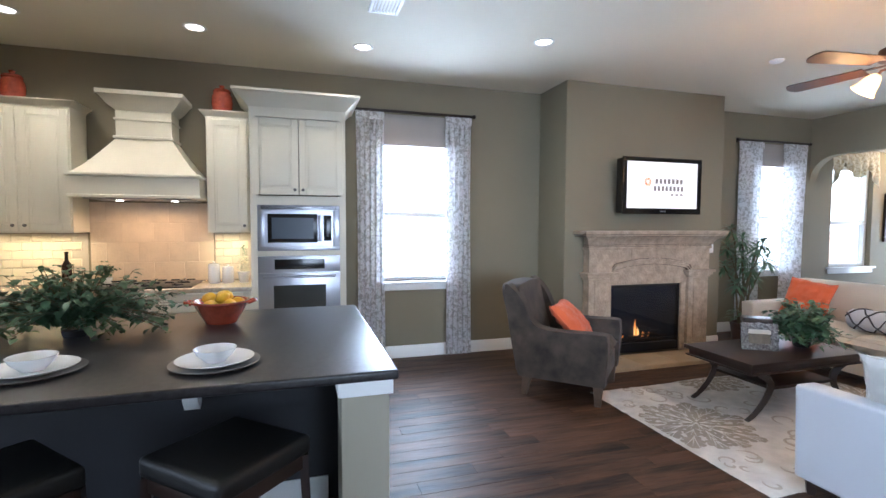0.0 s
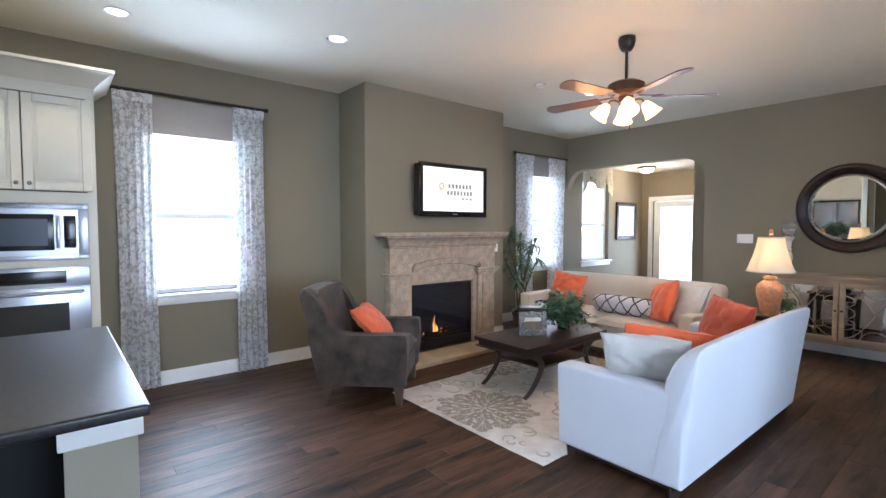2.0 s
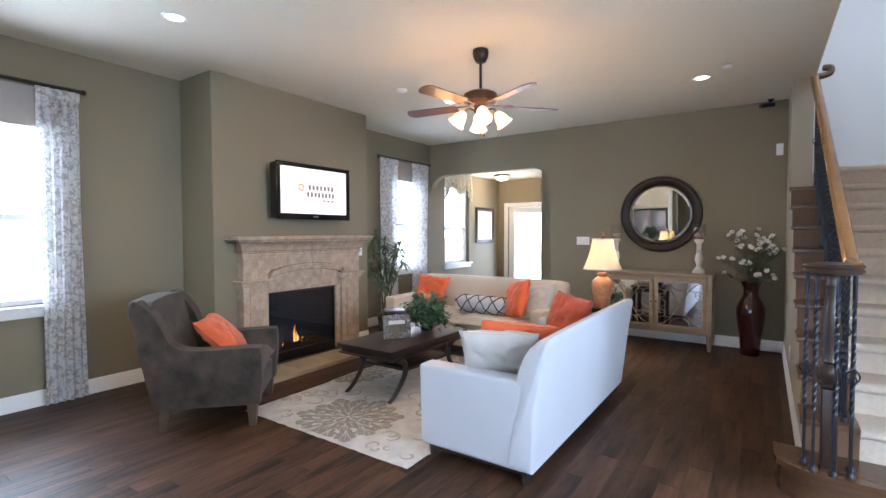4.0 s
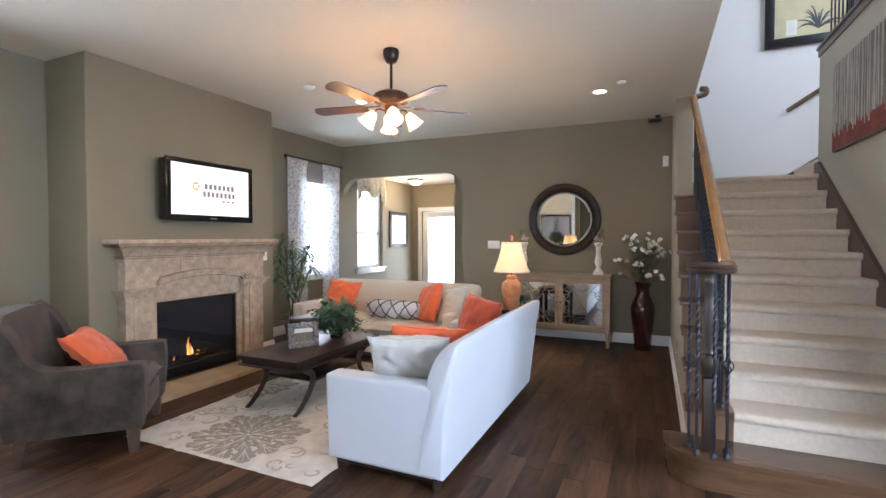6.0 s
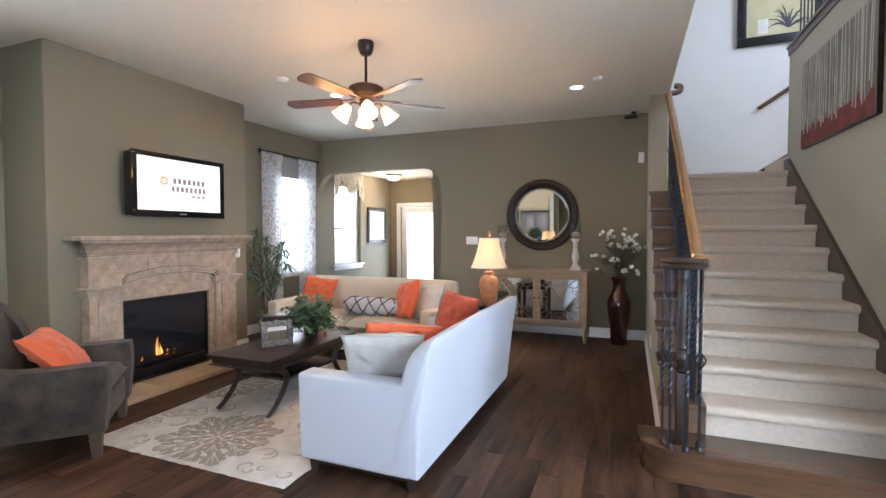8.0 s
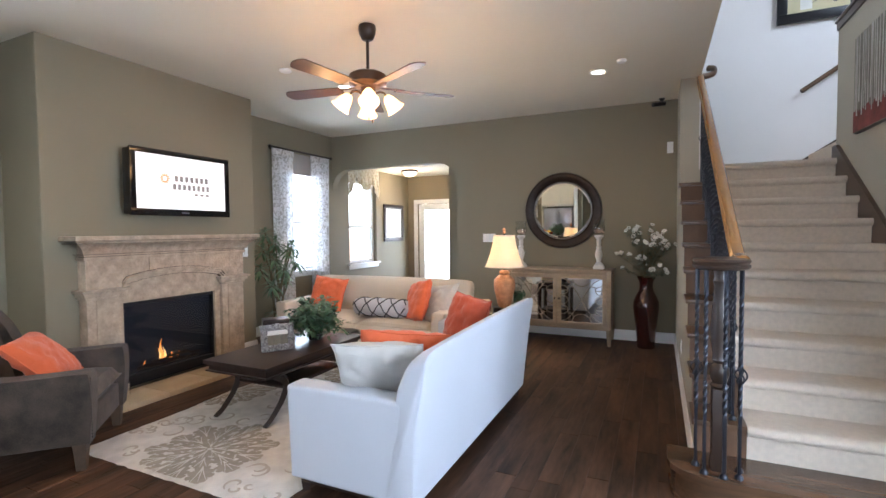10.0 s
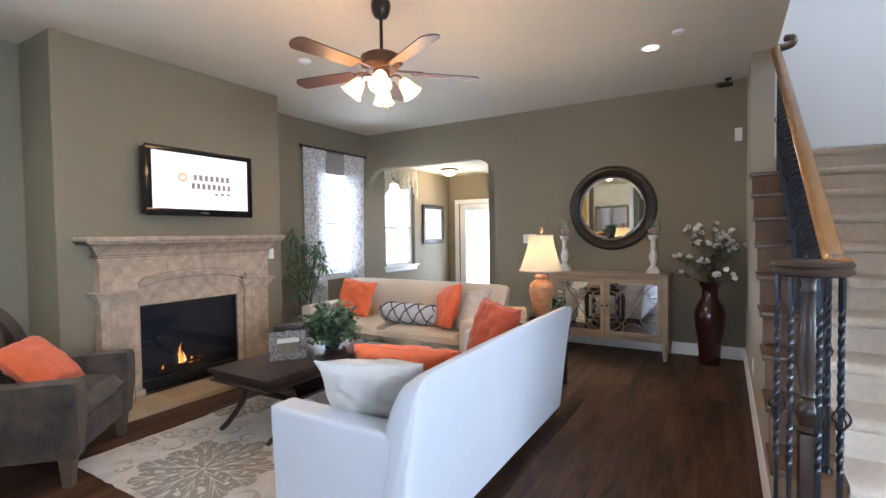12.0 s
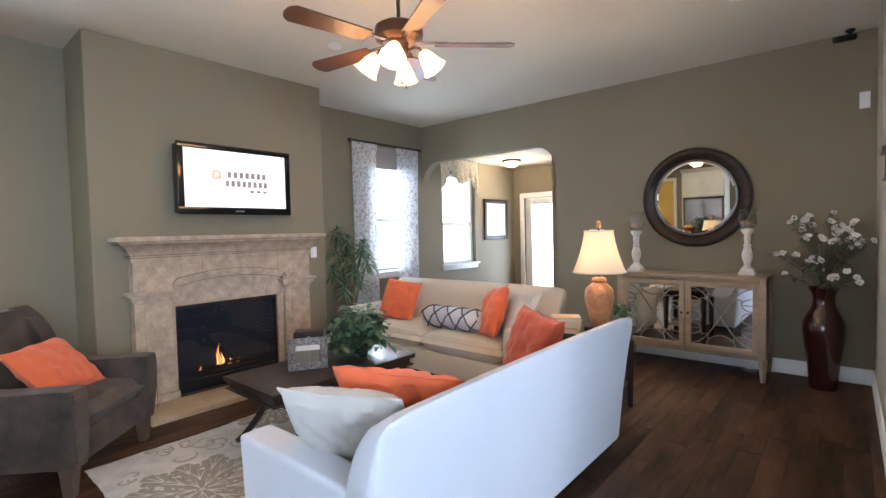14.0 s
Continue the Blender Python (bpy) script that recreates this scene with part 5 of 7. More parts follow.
# birch canvas beside the stairs
def birch_canvas():
    th = thing("canvas_painting", pose(5.988, 2.24, 2.62, 0, 0, 90), "unframed canvas of pale birch trunks over red ground", "painting")
    w, h = 1.44, 0.78
    part("canvas", cube(bmesh.new(), (-w / 2, 0.002, -h / 2), (w / 2, 0.04, h / 2), 0.004), ART_GREY, th)
    part("edge_band", box((-w / 2 - 0.003, 0.003, -h / 2 - 0.003), (w / 2 + 0.003, 0.034, h / 2 + 0.003)), BRONZE, th)
    rnd = random.Random(3)
    bm = bmesh.new()
    n = 60
    top = [(-w / 2 + 0.005 + (w - 0.01) * i / n, -h / 2 + 0.17 + 0.05 * noise.noise(Vector((i * 0.35, 0, 0))) + rnd.uniform(-0.02, 0.02)) for i in range(n + 1)]
    prism(bm, [(-w / 2 + 0.005, -h / 2 + 0.005)] + [(w / 2 - 0.005, -h / 2 + 0.005)] + top[::-1], "y", 0.0405, 0.042)
    part("red_ground", bm, ART_RED, th)
    for i in range(34):
        x = -w / 2 + 0.06 + (w - 0.12) * (i + rnd.uniform(-0.45, 0.45)) / 33
        x = max(-w / 2 + 0.04, min(w / 2 - 0.04, x))
        r = rnd.uniform(0.003, 0.010)
        z0 = -h / 2 + rnd.uniform(0.10, 0.24)
        lean = rnd.uniform(-0.02, 0.02)
        bm = bmesh.new()
        prism(bm, [(x - r, z0), (x + r, z0), (x + r * 0.8 + lean, h / 2 - 0.006), (x - r * 0.8 + lean, h / 2 - 0.006)], "y", 0.0422, 0.0438 + 0.00004 * i)
        part("birch_trunk", bm, ART_BIRCH, th)


birch_canvas()


def landing_picture():
    th = framed("framed_picture", pose(6.16, 4.598, 4.36), 0.92, 1.14, 0.10, 0.05, "large dark framed botanical picture above the landing", (BLACK, ART_TAN))
    rnd = random.Random(9)
    bm = bmesh.new()
    for i in range(16):
        a = radians(30 + 120 * i / 15 + rnd.uniform(-8, 8))
        L = rnd.uniform(0.22, 0.40)
        pts = [(0.08 + L * t * math.cos(a), -0.028, -0.40 + L * (math.sin(a) * t * 1.5 - 0.75 * t * t)) for t in (0, 0.25, 0.5, 0.75, 1.0)]
        tube(bm, pts, [0.008, 0.010, 0.008, 0.006, 0.002], 5)
    for v in bm.verts:
        v.co.y = -0.026 + (v.co.y + 0.028) * 0.1
    part("grass_drawing", bm, ART_INK, th)
    part("pale_patch", box((-0.24, -0.0265, -0.44), (-0.13, -0.0252, -0.26)), ART_PALE, th)


landing_picture()
wall_rail = thing("wall_handrail", pose(6.4, 4.55, 3.2), "brown wooden handrail on the landing wall", "handrail")
part("rail", tube(bmesh.new(), [(-0.46, 0, -0.20), (0.9, 0, 0.72)], 0.026, 10), BROWNWOOD, wall_rail)
part("bracket", tube(bmesh.new(), [(0, 0.048, 0.0), (0, 0.02, 0.03), (0, 0, 0.09)], 0.008, 6), BRONZE, wall_rail)

# ---- drapes and wall pieces ----
def drape(y0, y1, z0, z1, label, folds=5, seed=0):
    th = thing("curtain", pose(WEST + 0.085, (y0 + y1) / 2, z0), label, "curtain", "printed curtain panels")
    w, h = y1 - y0, z1 - z0
    bm = bmesh.new()
    nu, nv = folds * 8, 22
    g = {}
    for s in (0, 1):
        for i in range(nu + 1):
            for j in range(nv + 1):
                u, t = i / nu, j / nv
                amp = 0.026 * (1.0 - 0.25 * t)
                ph = 2 * math.pi * folds * u + 0.5 * math.sin(t * 2.5 + seed)
                x = amp * math.sin(ph) + 0.007 * noise.noise(Vector((u * 6 + seed, t * 4, 0)))
                y = (u - 0.5) * w * (1.0 - 0.05 * math.sin(math.pi * t)) + 0.010 * math.sin(2 * ph) * 0.6
                g[s, i, j] = bm.verts.new((x + (0.0016 if s else -0.0016), y, h * t))
    for i in range(nu):
        for j in range(nv):
            bm.faces.new((g[1, i, j], g[1, i + 1, j], g[1, i + 1, j + 1], g[1, i, j + 1]))
            bm.faces.new((g[0, i + 1, j], g[0, i, j], g[0, i, j + 1], g[0, i + 1, j + 1]))
        bm.faces.new((g[0, i, 0], g[0, i + 1, 0], g[1, i + 1, 0], g[1, i, 0]))
    for j in range(nv):
        for i in (0, nu):
            bm.faces.new((g[0, i, j], g[1, i, j], g[1, i, j + 1], g[0, i, j + 1]))
    part("cloth", bm, DRAPE, th)
    part("heading", box((-0.012, -w / 2, h - 0.085), (0.012, w / 2, h - 0.005), 0.004), DRAPE, th)


def rod(y0, y1, z):
    th = thing("curtain_rod", pose(WEST + 0.085, (y0 + y1) / 2, z), "dark bronze curtain rod on wall brackets", "curtain rod", "curtain rods")
    w = (y1 - y0) / 2
    part("pole", tube(bmesh.new(), [(0, -w, 0), (0, w, 0)], 0.015, 12), BRONZE, th)
    for s in (-1, 1):
        bm = lathe(bmesh.new(), [(0.016, 0), (0.022, 0.006), (0.022, 0.03), (0.012, 0.04)], 12)
        bm.transform(Matrix.Translation((0, s * w, 0)) @ Matrix.Rotation(radians(-90 * s), 4, "X"))
        part("finial", bm, BRONZE, th)
        part("bracket", box((-0.084, s * (w - 0.05) - 0.01, -0.025), (0.0, s * (w - 0.05) + 0.01, -0.008), 0.003), BRONZE, th)


rod(-2.19, -0.89, 2.70)
rod(2.99, 4.30, 2.665)
drape(-2.19, -1.89, 0.015, 2.685, "grey and white printed curtain panel beside the large window", 5, 1)
drape(-1.20, -0.90, 0.015, 2.685, "grey and white printed curtain panel beside the large window", 5, 2)
drape(3.01, 3.44, 0.015, 2.65, "grey and white printed curtain panel beside the corner window", 6, 3)
drape(3.82, 4.27, 0.015, 2.65, "grey and white printed curtain panel beside the corner window", 6, 4)


def roman(y0, y1, z0, z1):
    th = thing("roman_shade", pose(WEST + 0.02, (y0 + y1) / 2, z0), "grey cloth roman shade drawn up above the window", "window shade", "roman shades")
    w = (y1 - y0) / 2
    out = [(0.0, 0.0), (0.03, 0.004), (0.034, 0.03), (0.024, 0.06), (0.03, 0.085), (0.018, 0.12), (0.018, z1 - z0), (0.0, z1 - z0)]
    bm = bmesh.new()
    prism(bm, out, "y", -w, w)
    part("folded_cloth", bm, SHADE_CLOTH, th)


roman(-1.97, -1.07, 2.345, 2.68)
roman(3.34, 4.18, 2.325, 2.64)


def valance():
    th = thing("window_valance", pose(WEST + 0.03, 5.31, 2.62), "gold and cream printed balloon valance over the nook window", "valance")
    bm = bmesh.new()
    nu, nv = 48, 10
    g = {}
    for s in (0, 1):
        for i in range(nu + 1):
            u = -1 + 2 * i / nu
            drop = 0.27 + 0.30 * max(0, abs(u) - 0.55) / 0.45 * 1.0 + (0.14 * math.cos((u - 0.1) * math.pi / 0.9) if abs(u) < 0.55 else 0)
            for j in range(nv + 1):
                t = j / nv
                x = 0.045 + 0.03 * t * math.sin(math.pi * t) + 0.018 * math.sin(u * 22) * t + 0.01 * noise.noise(Vector((u * 5, t * 5, 2)))
                g[s, i, j] = bm.verts.new((x + (0.002 if s else -0.002), u * 0.50, -drop * t))
    for i in range(nu):
        for j in range(nv):
            bm.faces.new((g[1, i, j], g[1, i + 1, j], g[1, i + 1, j + 1], g[1, i, j + 1]))
            bm.faces.new((g[0, i + 1, j], g[0, i, j], g[0, i, j + 1], g[0, i + 1, j + 1]))
        bm.faces.new((g[0, i, nv], g[0, i + 1, nv], g[1, i + 1, nv], g[1, i, nv]))
    part("cloth", bm, DRAPE_GOLD, th)
    part("mount_board", box((-0.03, -0.50, -0.004), (0.048, 0.50, 0.012)), DRAPE_GOLD, th)


valance()
nook_pic = framed("framed_picture", pose(WEST + 0.001, 6.47, 1.62, 0, 0, 90), 0.78, 0.76, 0.075, 0.035, "dark silver framed picture in the nook", (BRONZE, ART_PALE))
# white panel puts the reflection on the picture into its colour
part("painted_reflection", box((-0.17, -0.0225, -0.20), (0.17, -0.0178, 0.20)), TRIM, nook_pic)
fl = thing("flush_ceiling_light", pose(0.02, 6.10, 2.64), "lit frosted flush ceiling light with a bronze rim in the nook", "ceiling light")
part("rim", lathe(bmesh.new(), cap=False, seg=28, profile=[(0.16, -0.001), (0.17, -0.012), (0.165, -0.03), (0.14, -0.04)]), BRONZE, fl)
part("bowl", lathe(bmesh.new(), [(0.145, -0.03), (0.13, -0.065), (0.09, -0.10), (0.04, -0.118), (0.001, -0.122)], 28), glowing("lit_bowl", (1.0, 0.86, 0.66), 3.0), fl)
lamp("flush_glow", "POINT", pose(0.02, 6.10, 2.42), 40, (1.0, 0.72, 0.44), soft=0.12)


def round_mirror():
    th = thing("round_mirror", pose(3.285, FAR - 0.014, 1.71, 91.3, 0, 0), "round mirror with a wide dark bronze moulded frame", "mirror")
    prof = [(0.388, 0.010), (0.392, 0.026), (0.402, 0.030), (0.410, 0.024), (0.425, 0.030), (0.455, 0.048), (0.485, 0.052), (0.507, 0.040), (0.515, 0.012), (0.515, 0.0)]
    part("frame", lathe(bmesh.new(), prof, 72, cap=False), BRONZE, th)
    part("liner", lathe(bmesh.new(), [(0.372, 0.010), (0.375, 0.020), (0.386, 0.024), (0.391, 0.012)], 72, cap=False), SILVER, th, "thin silver bead")
    part("glass", lathe(bmesh.new(), [(0.001, 0.0105), (0.355, 0.0105), (0.374, 0.007)], 72), MIRROR, th, "bevelled mirror glass", smooth=False)


round_mirror()


def console():
    th = thing("console_cabinet", pose(3.30, 4.205, 0), "whitewashed oak console cabinet with mirrored fretwork doors", "cabinet")
    w, d = 0.66, 0.235
    part("top", cube(bmesh.new(), (-w, -d, 0.915), (w, d, 0.945), 0.006), WASHED, th)
    for nm, lo, hi in (("top_rail", (-w + 0.057, -d + 0.03, 0.885), (w - 0.057, -d + 0.05, 0.914)), ("bottom_rail", (-w + 0.057, -d + 0.03, 0.19), (w - 0.057, -d + 0.05, 0.235)), ("side_panel", (-w + 0.02, -d + 0.06, 0.20), (-w + 0.036, d - 0.06, 0.912)), ("side_panel", (w - 0.036, -d + 0.06, 0.20), (w - 0.02, d - 0.06, 0.912)), ("floor_panel", (-w + 0.057, -d + 0.052, 0.20), (w - 0.057, d - 0.035, 0.222)), ("back_panel", (-w + 0.057, d - 0.03, 0.223), (w - 0.057, d - 0.015, 0.912))):
        part(nm, box(lo, hi, 0.002, 1), WASHED, th)
    for x in (-w + 0.03, w - 0.03):
        for y in (-d + 0.03, d - 0.03):
            bm = bmesh.new()
            cube(bm, (x - 0.026, y - 0.026, 0.20), (x + 0.026, y + 0.026, 0.914), 0.003)
            lathe(bm, [(0.020, 0), (0.036, 0.2)], 4, (x, y, 0))
            vs = list(bm.verts)[-8:]
            bmesh.ops.rotate(bm, verts=vs, cent=(x, y, 0), matrix=Matrix.Rotation(radians(45), 3, "Z"))
            part("leg", bm, WASHED, th)
    for s in (-1, 1):
        a, b = sorted((s * 0.004, s * (w - 0.058)))
        y0, y1 = -d + 0.004, -d + 0.028
        bm = bmesh.new()
        st = 0.048
        for lo, hi in (((a, y0, 0.237), (a + st, y1, 0.883)), ((b - st, y0, 0.237), (b, y1, 0.883)), ((a + st, y0, 0.237), (b - st, y1, 0.237 + st)), ((a + st, y0, 0.883 - st), (b - st, y1, 0.883))):
            cube(bm, lo, hi, 0.004)
        door = part("door", bm, WASHED, th)
        part("mirror_panel", box((a + st, y0 + 0.014, 0.237 + st), (b - st, y0 + 0.018, 0.883 - st)), MIRROR_OLD, door, "antiqued mirror panel")
        cx, cz = (a + b) / 2, 0.56
        hw, hh = (b - a) / 2 - st, 0.275
        def strip(pts):
            bm = bmesh.new()
            tube(bm, [(x, y0 + 0.009, z) for x, z in pts], 0.0055, 4)
            part("fret", bm, FRET, door)
        r = hh / 3
        for q in (-1, 1):
            # crossing arcs over the whole panel
            strip([(cx + q * hw * (1 - 2 * t) * 0.98, cz + hh * 0.98 * math.cos(math.pi * t)) for t in [i / 16 for i in range(17)]])
            for e in (-1, 0, 1):
                strip([(cx + q * (hw - r * 0.92 * math.sin(t)), cz + e * 1.36 * r + r * 0.62 * math.cos(t)) for t in [i / 12 * math.pi for i in range(13)]])
            strip([(cx + hw * 0.46 * math.cos(t), cz + q * (hh - hh * 0.36 * math.sin(t))) for t in [i / 14 * math.pi for i in range(15)]])
            for e in (-1, 1):
                strip([(cx + e * hw * 0.42, cz + q * hh * 0.80), (cx + e * hw * 0.42, cz + q * hh * 0.62), (cx + e * hw * 0.66, cz + q * hh * 0.62), (cx + e * hw * 0.66, cz + q * hh * 0.44), (cx + e * hw * 0.98, cz + q * hh * 0.44)])
        part("knob", lathe(bmesh.new(), [(0.010, 0), (0.006, 0.008), (0.012, 0.016), (0.001, 0.024)], 10), BRONZE, door).matrix_local = pose(s * 0.028, y0, 0.575, 90)


console()


def pillar_holder(x):
    th = thing("candle_pillar", pose(x, 4.20, 0.945), "distressed white turned pillar holding a glass bowl of pebbles", "candle holder", "pillars on the console")
    bm = cube(bmesh.new(), (-0.066, -0.066, 0), (0.066, 0.066, 0.03), 0.004)
    cube(bm, (-0.054, -0.054, 0.03), (0.054, 0.054, 0.055), 0.006)
    lathe(bm, [(0.050, 0.055), (0.044, 0.070), (0.026, 0.090), (0.034, 0.125), (0.046, 0.165), (0.048, 0.19), (0.042, 0.22), (0.028, 0.262), (0.036, 0.272), (0.036, 0.282), (0.025, 0.292), (0.031, 0.345), (0.028, 0.375), (0.042, 0.392), (0.055, 0.41), (0.055, 0.43), (0.03, 0.435)], 20)
    part("pillar", bm, WHITEWOOD, th)
    part("glass_bowl", lathe(bmesh.new(), [(0.03, 0.437), (0.062, 0.455), (0.078, 0.495), (0.074, 0.54), (0.062, 0.575), (0.072, 0.60), (0.080, 0.625), (0.0775, 0.625), (0.060, 0.575), (0.071, 0.54), (0.075, 0.495), (0.06, 0.459), (0.03, 0.441)], 24, cap=False), CRYSTAL, th)
    bm = bmesh.new()
    rnd = random.Random(int(x * 10))
    for i in range(26):
        r, a = 0.056 * math.sqrt(rnd.random()), rnd.uniform(0, 6.28)
        bmesh.ops.create_icosphere(bm, subdivisions=1, radius=rnd.uniform(0.009, 0.015), matrix=Matrix.Translation((r * math.cos(a), r * math.sin(a), 0.462 + rnd.uniform(0, 0.05))))
    tagged(part("pebble_fill", bm, CORK, th), kind="stuff")


pillar_holder(2.77)
pillar_holder(3.785)


def end_table():
    th = thing("end_table", pose(2.99, 2.52, 0), "dark stained square end table between the sofas", "end table")
    part("tabletop", cube(bmesh.new(), (-0.25, -0.25, 0.60), (0.25, 0.25, 0.63), 0.006), WALNUT, th)
    part("apron", box((-0.225, -0.225, 0.53), (0.225, 0.225, 0.599)), WALNUT, th)
    part("shelf", cube(bmesh.new(), (-0.20, -0.20, 0.18), (0.20, 0.20, 0.20), 0.004), WALNUT, th)
    for x in (-0.21, 0.21):
        for y in (-0.21, 0.21):
            part("leg", lathe(bmesh.new(), [(0.022, 0), (0.034, 0.53)], 4, (x, y, 0)), WALNUT, th)


end_table()


def table_lamp():
    th = thing("table_lamp", pose(3.07, 2.46, 0.63), "carved terracotta table lamp with a lit cream bell shade", "table lamp")
    part("foot", cube(bmesh.new(), (-0.085, -0.085, 0), (0.085, 0.085, 0.045), 0.008), BRONZE, th)
    part("body", lathe(bmesh.new(), [(0.05, 0.045), (0.066, 0.07), (0.082, 0.14), (0.103, 0.23), (0.108, 0.28), (0.098, 0.33), (0.06, 0.365), (0.042, 0.375), (0.055, 0.39), (0.05, 0.41), (0.02, 0.42)], 28), TERRA_LAMP, th)
    part("stem", lathe(bmesh.new(), [(0.008, 0.42), (0.008, 0.80)], 8), BRONZE, th)
    bell = [(0.186, 0.455), (0.170, 0.50), (0.142, 0.58), (0.118, 0.67), (0.102, 0.765)]
    part("shade", lathe(bmesh.new(), bell + [(r - 0.004, z) for r, z in bell[::-1]], 32, cap=False, flute=lambda a: 0.02 * abs(math.sin(a * 4))), LAMPSHADE, th, "pleated cream bell shade")
    for r, z in ((0.188, 0.455), (0.104, 0.765)):
        pts = [(r * (1 + 0.02 * abs(math.sin(a * 4))) * math.cos(a), r * (1 + 0.02 * abs(math.sin(a * 4))) * math.sin(a), z) for a in [i / 48 * 2 * math.pi for i in range(49)]]
        part("shade_trim", tube(bmesh.new(), pts, 0.005, 6), PAPER, th)
    part("finial", lathe(bmesh.new(), [(0.008, 0.785), (0.020, 0.80), (0.014, 0.815), (0.018, 0.83), (0.001, 0.845)], 12), TERRA_LAMP, th)
    part("bulb", lathe(bmesh.new(), [(0.012, 0.53), (0.03, 0.58), (0.026, 0.61), (0.001, 0.63)], 12), LAMPON, th)


table_lamp()
lamp("table_lamp_glow", "POINT", pose(3.07, 2.46, 1.25), 26, (1.0, 0.76, 0.50), soft=0.04)
for i, (z, w, mt) in enumerate(((0.63, 0.12, BOOK_TAN), (0.672, 0.115, PAPER), (0.71, 0.105, BOOK_TAN))):
    bk = thing("book", pose(2.86, 2.33, z, 0, 0, 12 + 9 * i), "closed tan book in a stack on the end table", "book", "stacked books")
    part("pages", box((-w + 0.006, -0.072, 0.004), (w - 0.004, 0.072, 0.034)), PAPER, bk)
    bm = cube(bmesh.new(), (-w, -0.08, 0), (w, 0.08, 0.0035))
    cube(bm, (-w, -0.08, 0.0345), (w, 0.08, 0.038))
    cube(bm, (-w - 0.003, -0.08, 0), (-w, 0.08, 0.038))
    part("cover", bm, mt, bk)


def floor_vase():
    th = thing("floor_vase", pose(4.345, 4.13, 0), "tall glossy oxblood red ceramic floor vase in the corner", "vase")
    prof = [(0.092, 0), (0.100, 0.01), (0.103, 0.10), (0.118, 0.25), (0.138, 0.40), (0.148, 0.50), (0.144, 0.57), (0.112, 0.645), (0.082, 0.70), (0.074, 0.76), (0.080, 0.81), (0.102, 0.855), (0.108, 0.868), (0.100, 0.868), (0.068, 0.81), (0.060, 0.76)]
    part("body", lathe(bmesh.new(), prof, 36), REDGLAZE, th)


floor_vase()


def blossoms():
    th = thing("flower_arrangement", pose(4.345, 4.13, 0.78), "white silk blossoms on leafy stems in the red vase", "flowers")
    rnd = random.Random(12)
    lf = bmesh.new()
    for i in range(40):
        a = i * 2.4 + rnd.uniform(-0.4, 0.4)
        reach = rnd.uniform(0.06, 0.46)
        x, y = reach * math.cos(a), reach * math.sin(a) * 0.8
        x, y = max(-0.38, min(0.31, x)), max(-0.34, min(0.28, y))
        h = rnd.uniform(0.16, 0.74) * (1.0 - 0.35 * reach)
        pts = spline([(0, 0, 0), (x * 0.3, y * 0.3, h * 0.5), (x * 0.75, y * 0.75, h * 0.85), (x, y, h)], 4)
        part("stem", tube(bmesh.new(), pts, 0.0028, 5), STEM, th)
        for p in pts[4:]:
            for k in range(3):
                b = rnd.uniform(0, 6.28)
                leaf(lf, p, Vector((math.cos(b), math.sin(b), rnd.uniform(-0.2, 0.6))), Vector((0, 0, 1)), rnd.uniform(0.045, 0.08), rnd.uniform(0.014, 0.026), 0.3, 2)
        tips = [pts[-1]] + ([pts[-3] + Vector((rnd.uniform(-.05, .05), rnd.uniform(-.05, .05), 0.02))] if i % 2 else [])
        for p in tips:
            bm = bmesh.new()
            axis = Vector((rnd.uniform(-0.3, 0.5), rnd.uniform(-1.0, -0.5), rnd.uniform(0.2, 0.9))).normalized()
            e1 = axis.orthogonal().normalized()
            e2 = axis.cross(e1)
            for k in range(6):
                b = k * math.pi / 3 + rnd.uniform(-0.2, 0.2)
                leaf(bm, p, e1 * math.cos(b) + e2 * math.sin(b) + axis * 0.35, axis, rnd.uniform(0.026, 0.040), 0.034, 0.0, 3)
            bmesh.ops.create_icosphere(bm, subdivisions=1, radius=0.008, matrix=Matrix.Translation(p + Vector((0, 0, 0.008))))
            part("blossom", bm, PETAL, th)
    for v in lf.verts:
        v.co.x = min(v.co.x, 0.325)
        v.co.y = min(v.co.y, 0.315)
    tagged(part("foliage", lf, LEAF3, th), kind="stuff")


blossoms()


def potted(name, m, pot, pot_mat, label, category="plant"):
    th = thing(name, m, label, category)
    part("pot", lathe(bmesh.new(), pot, 24), pot_mat, th)
    return th


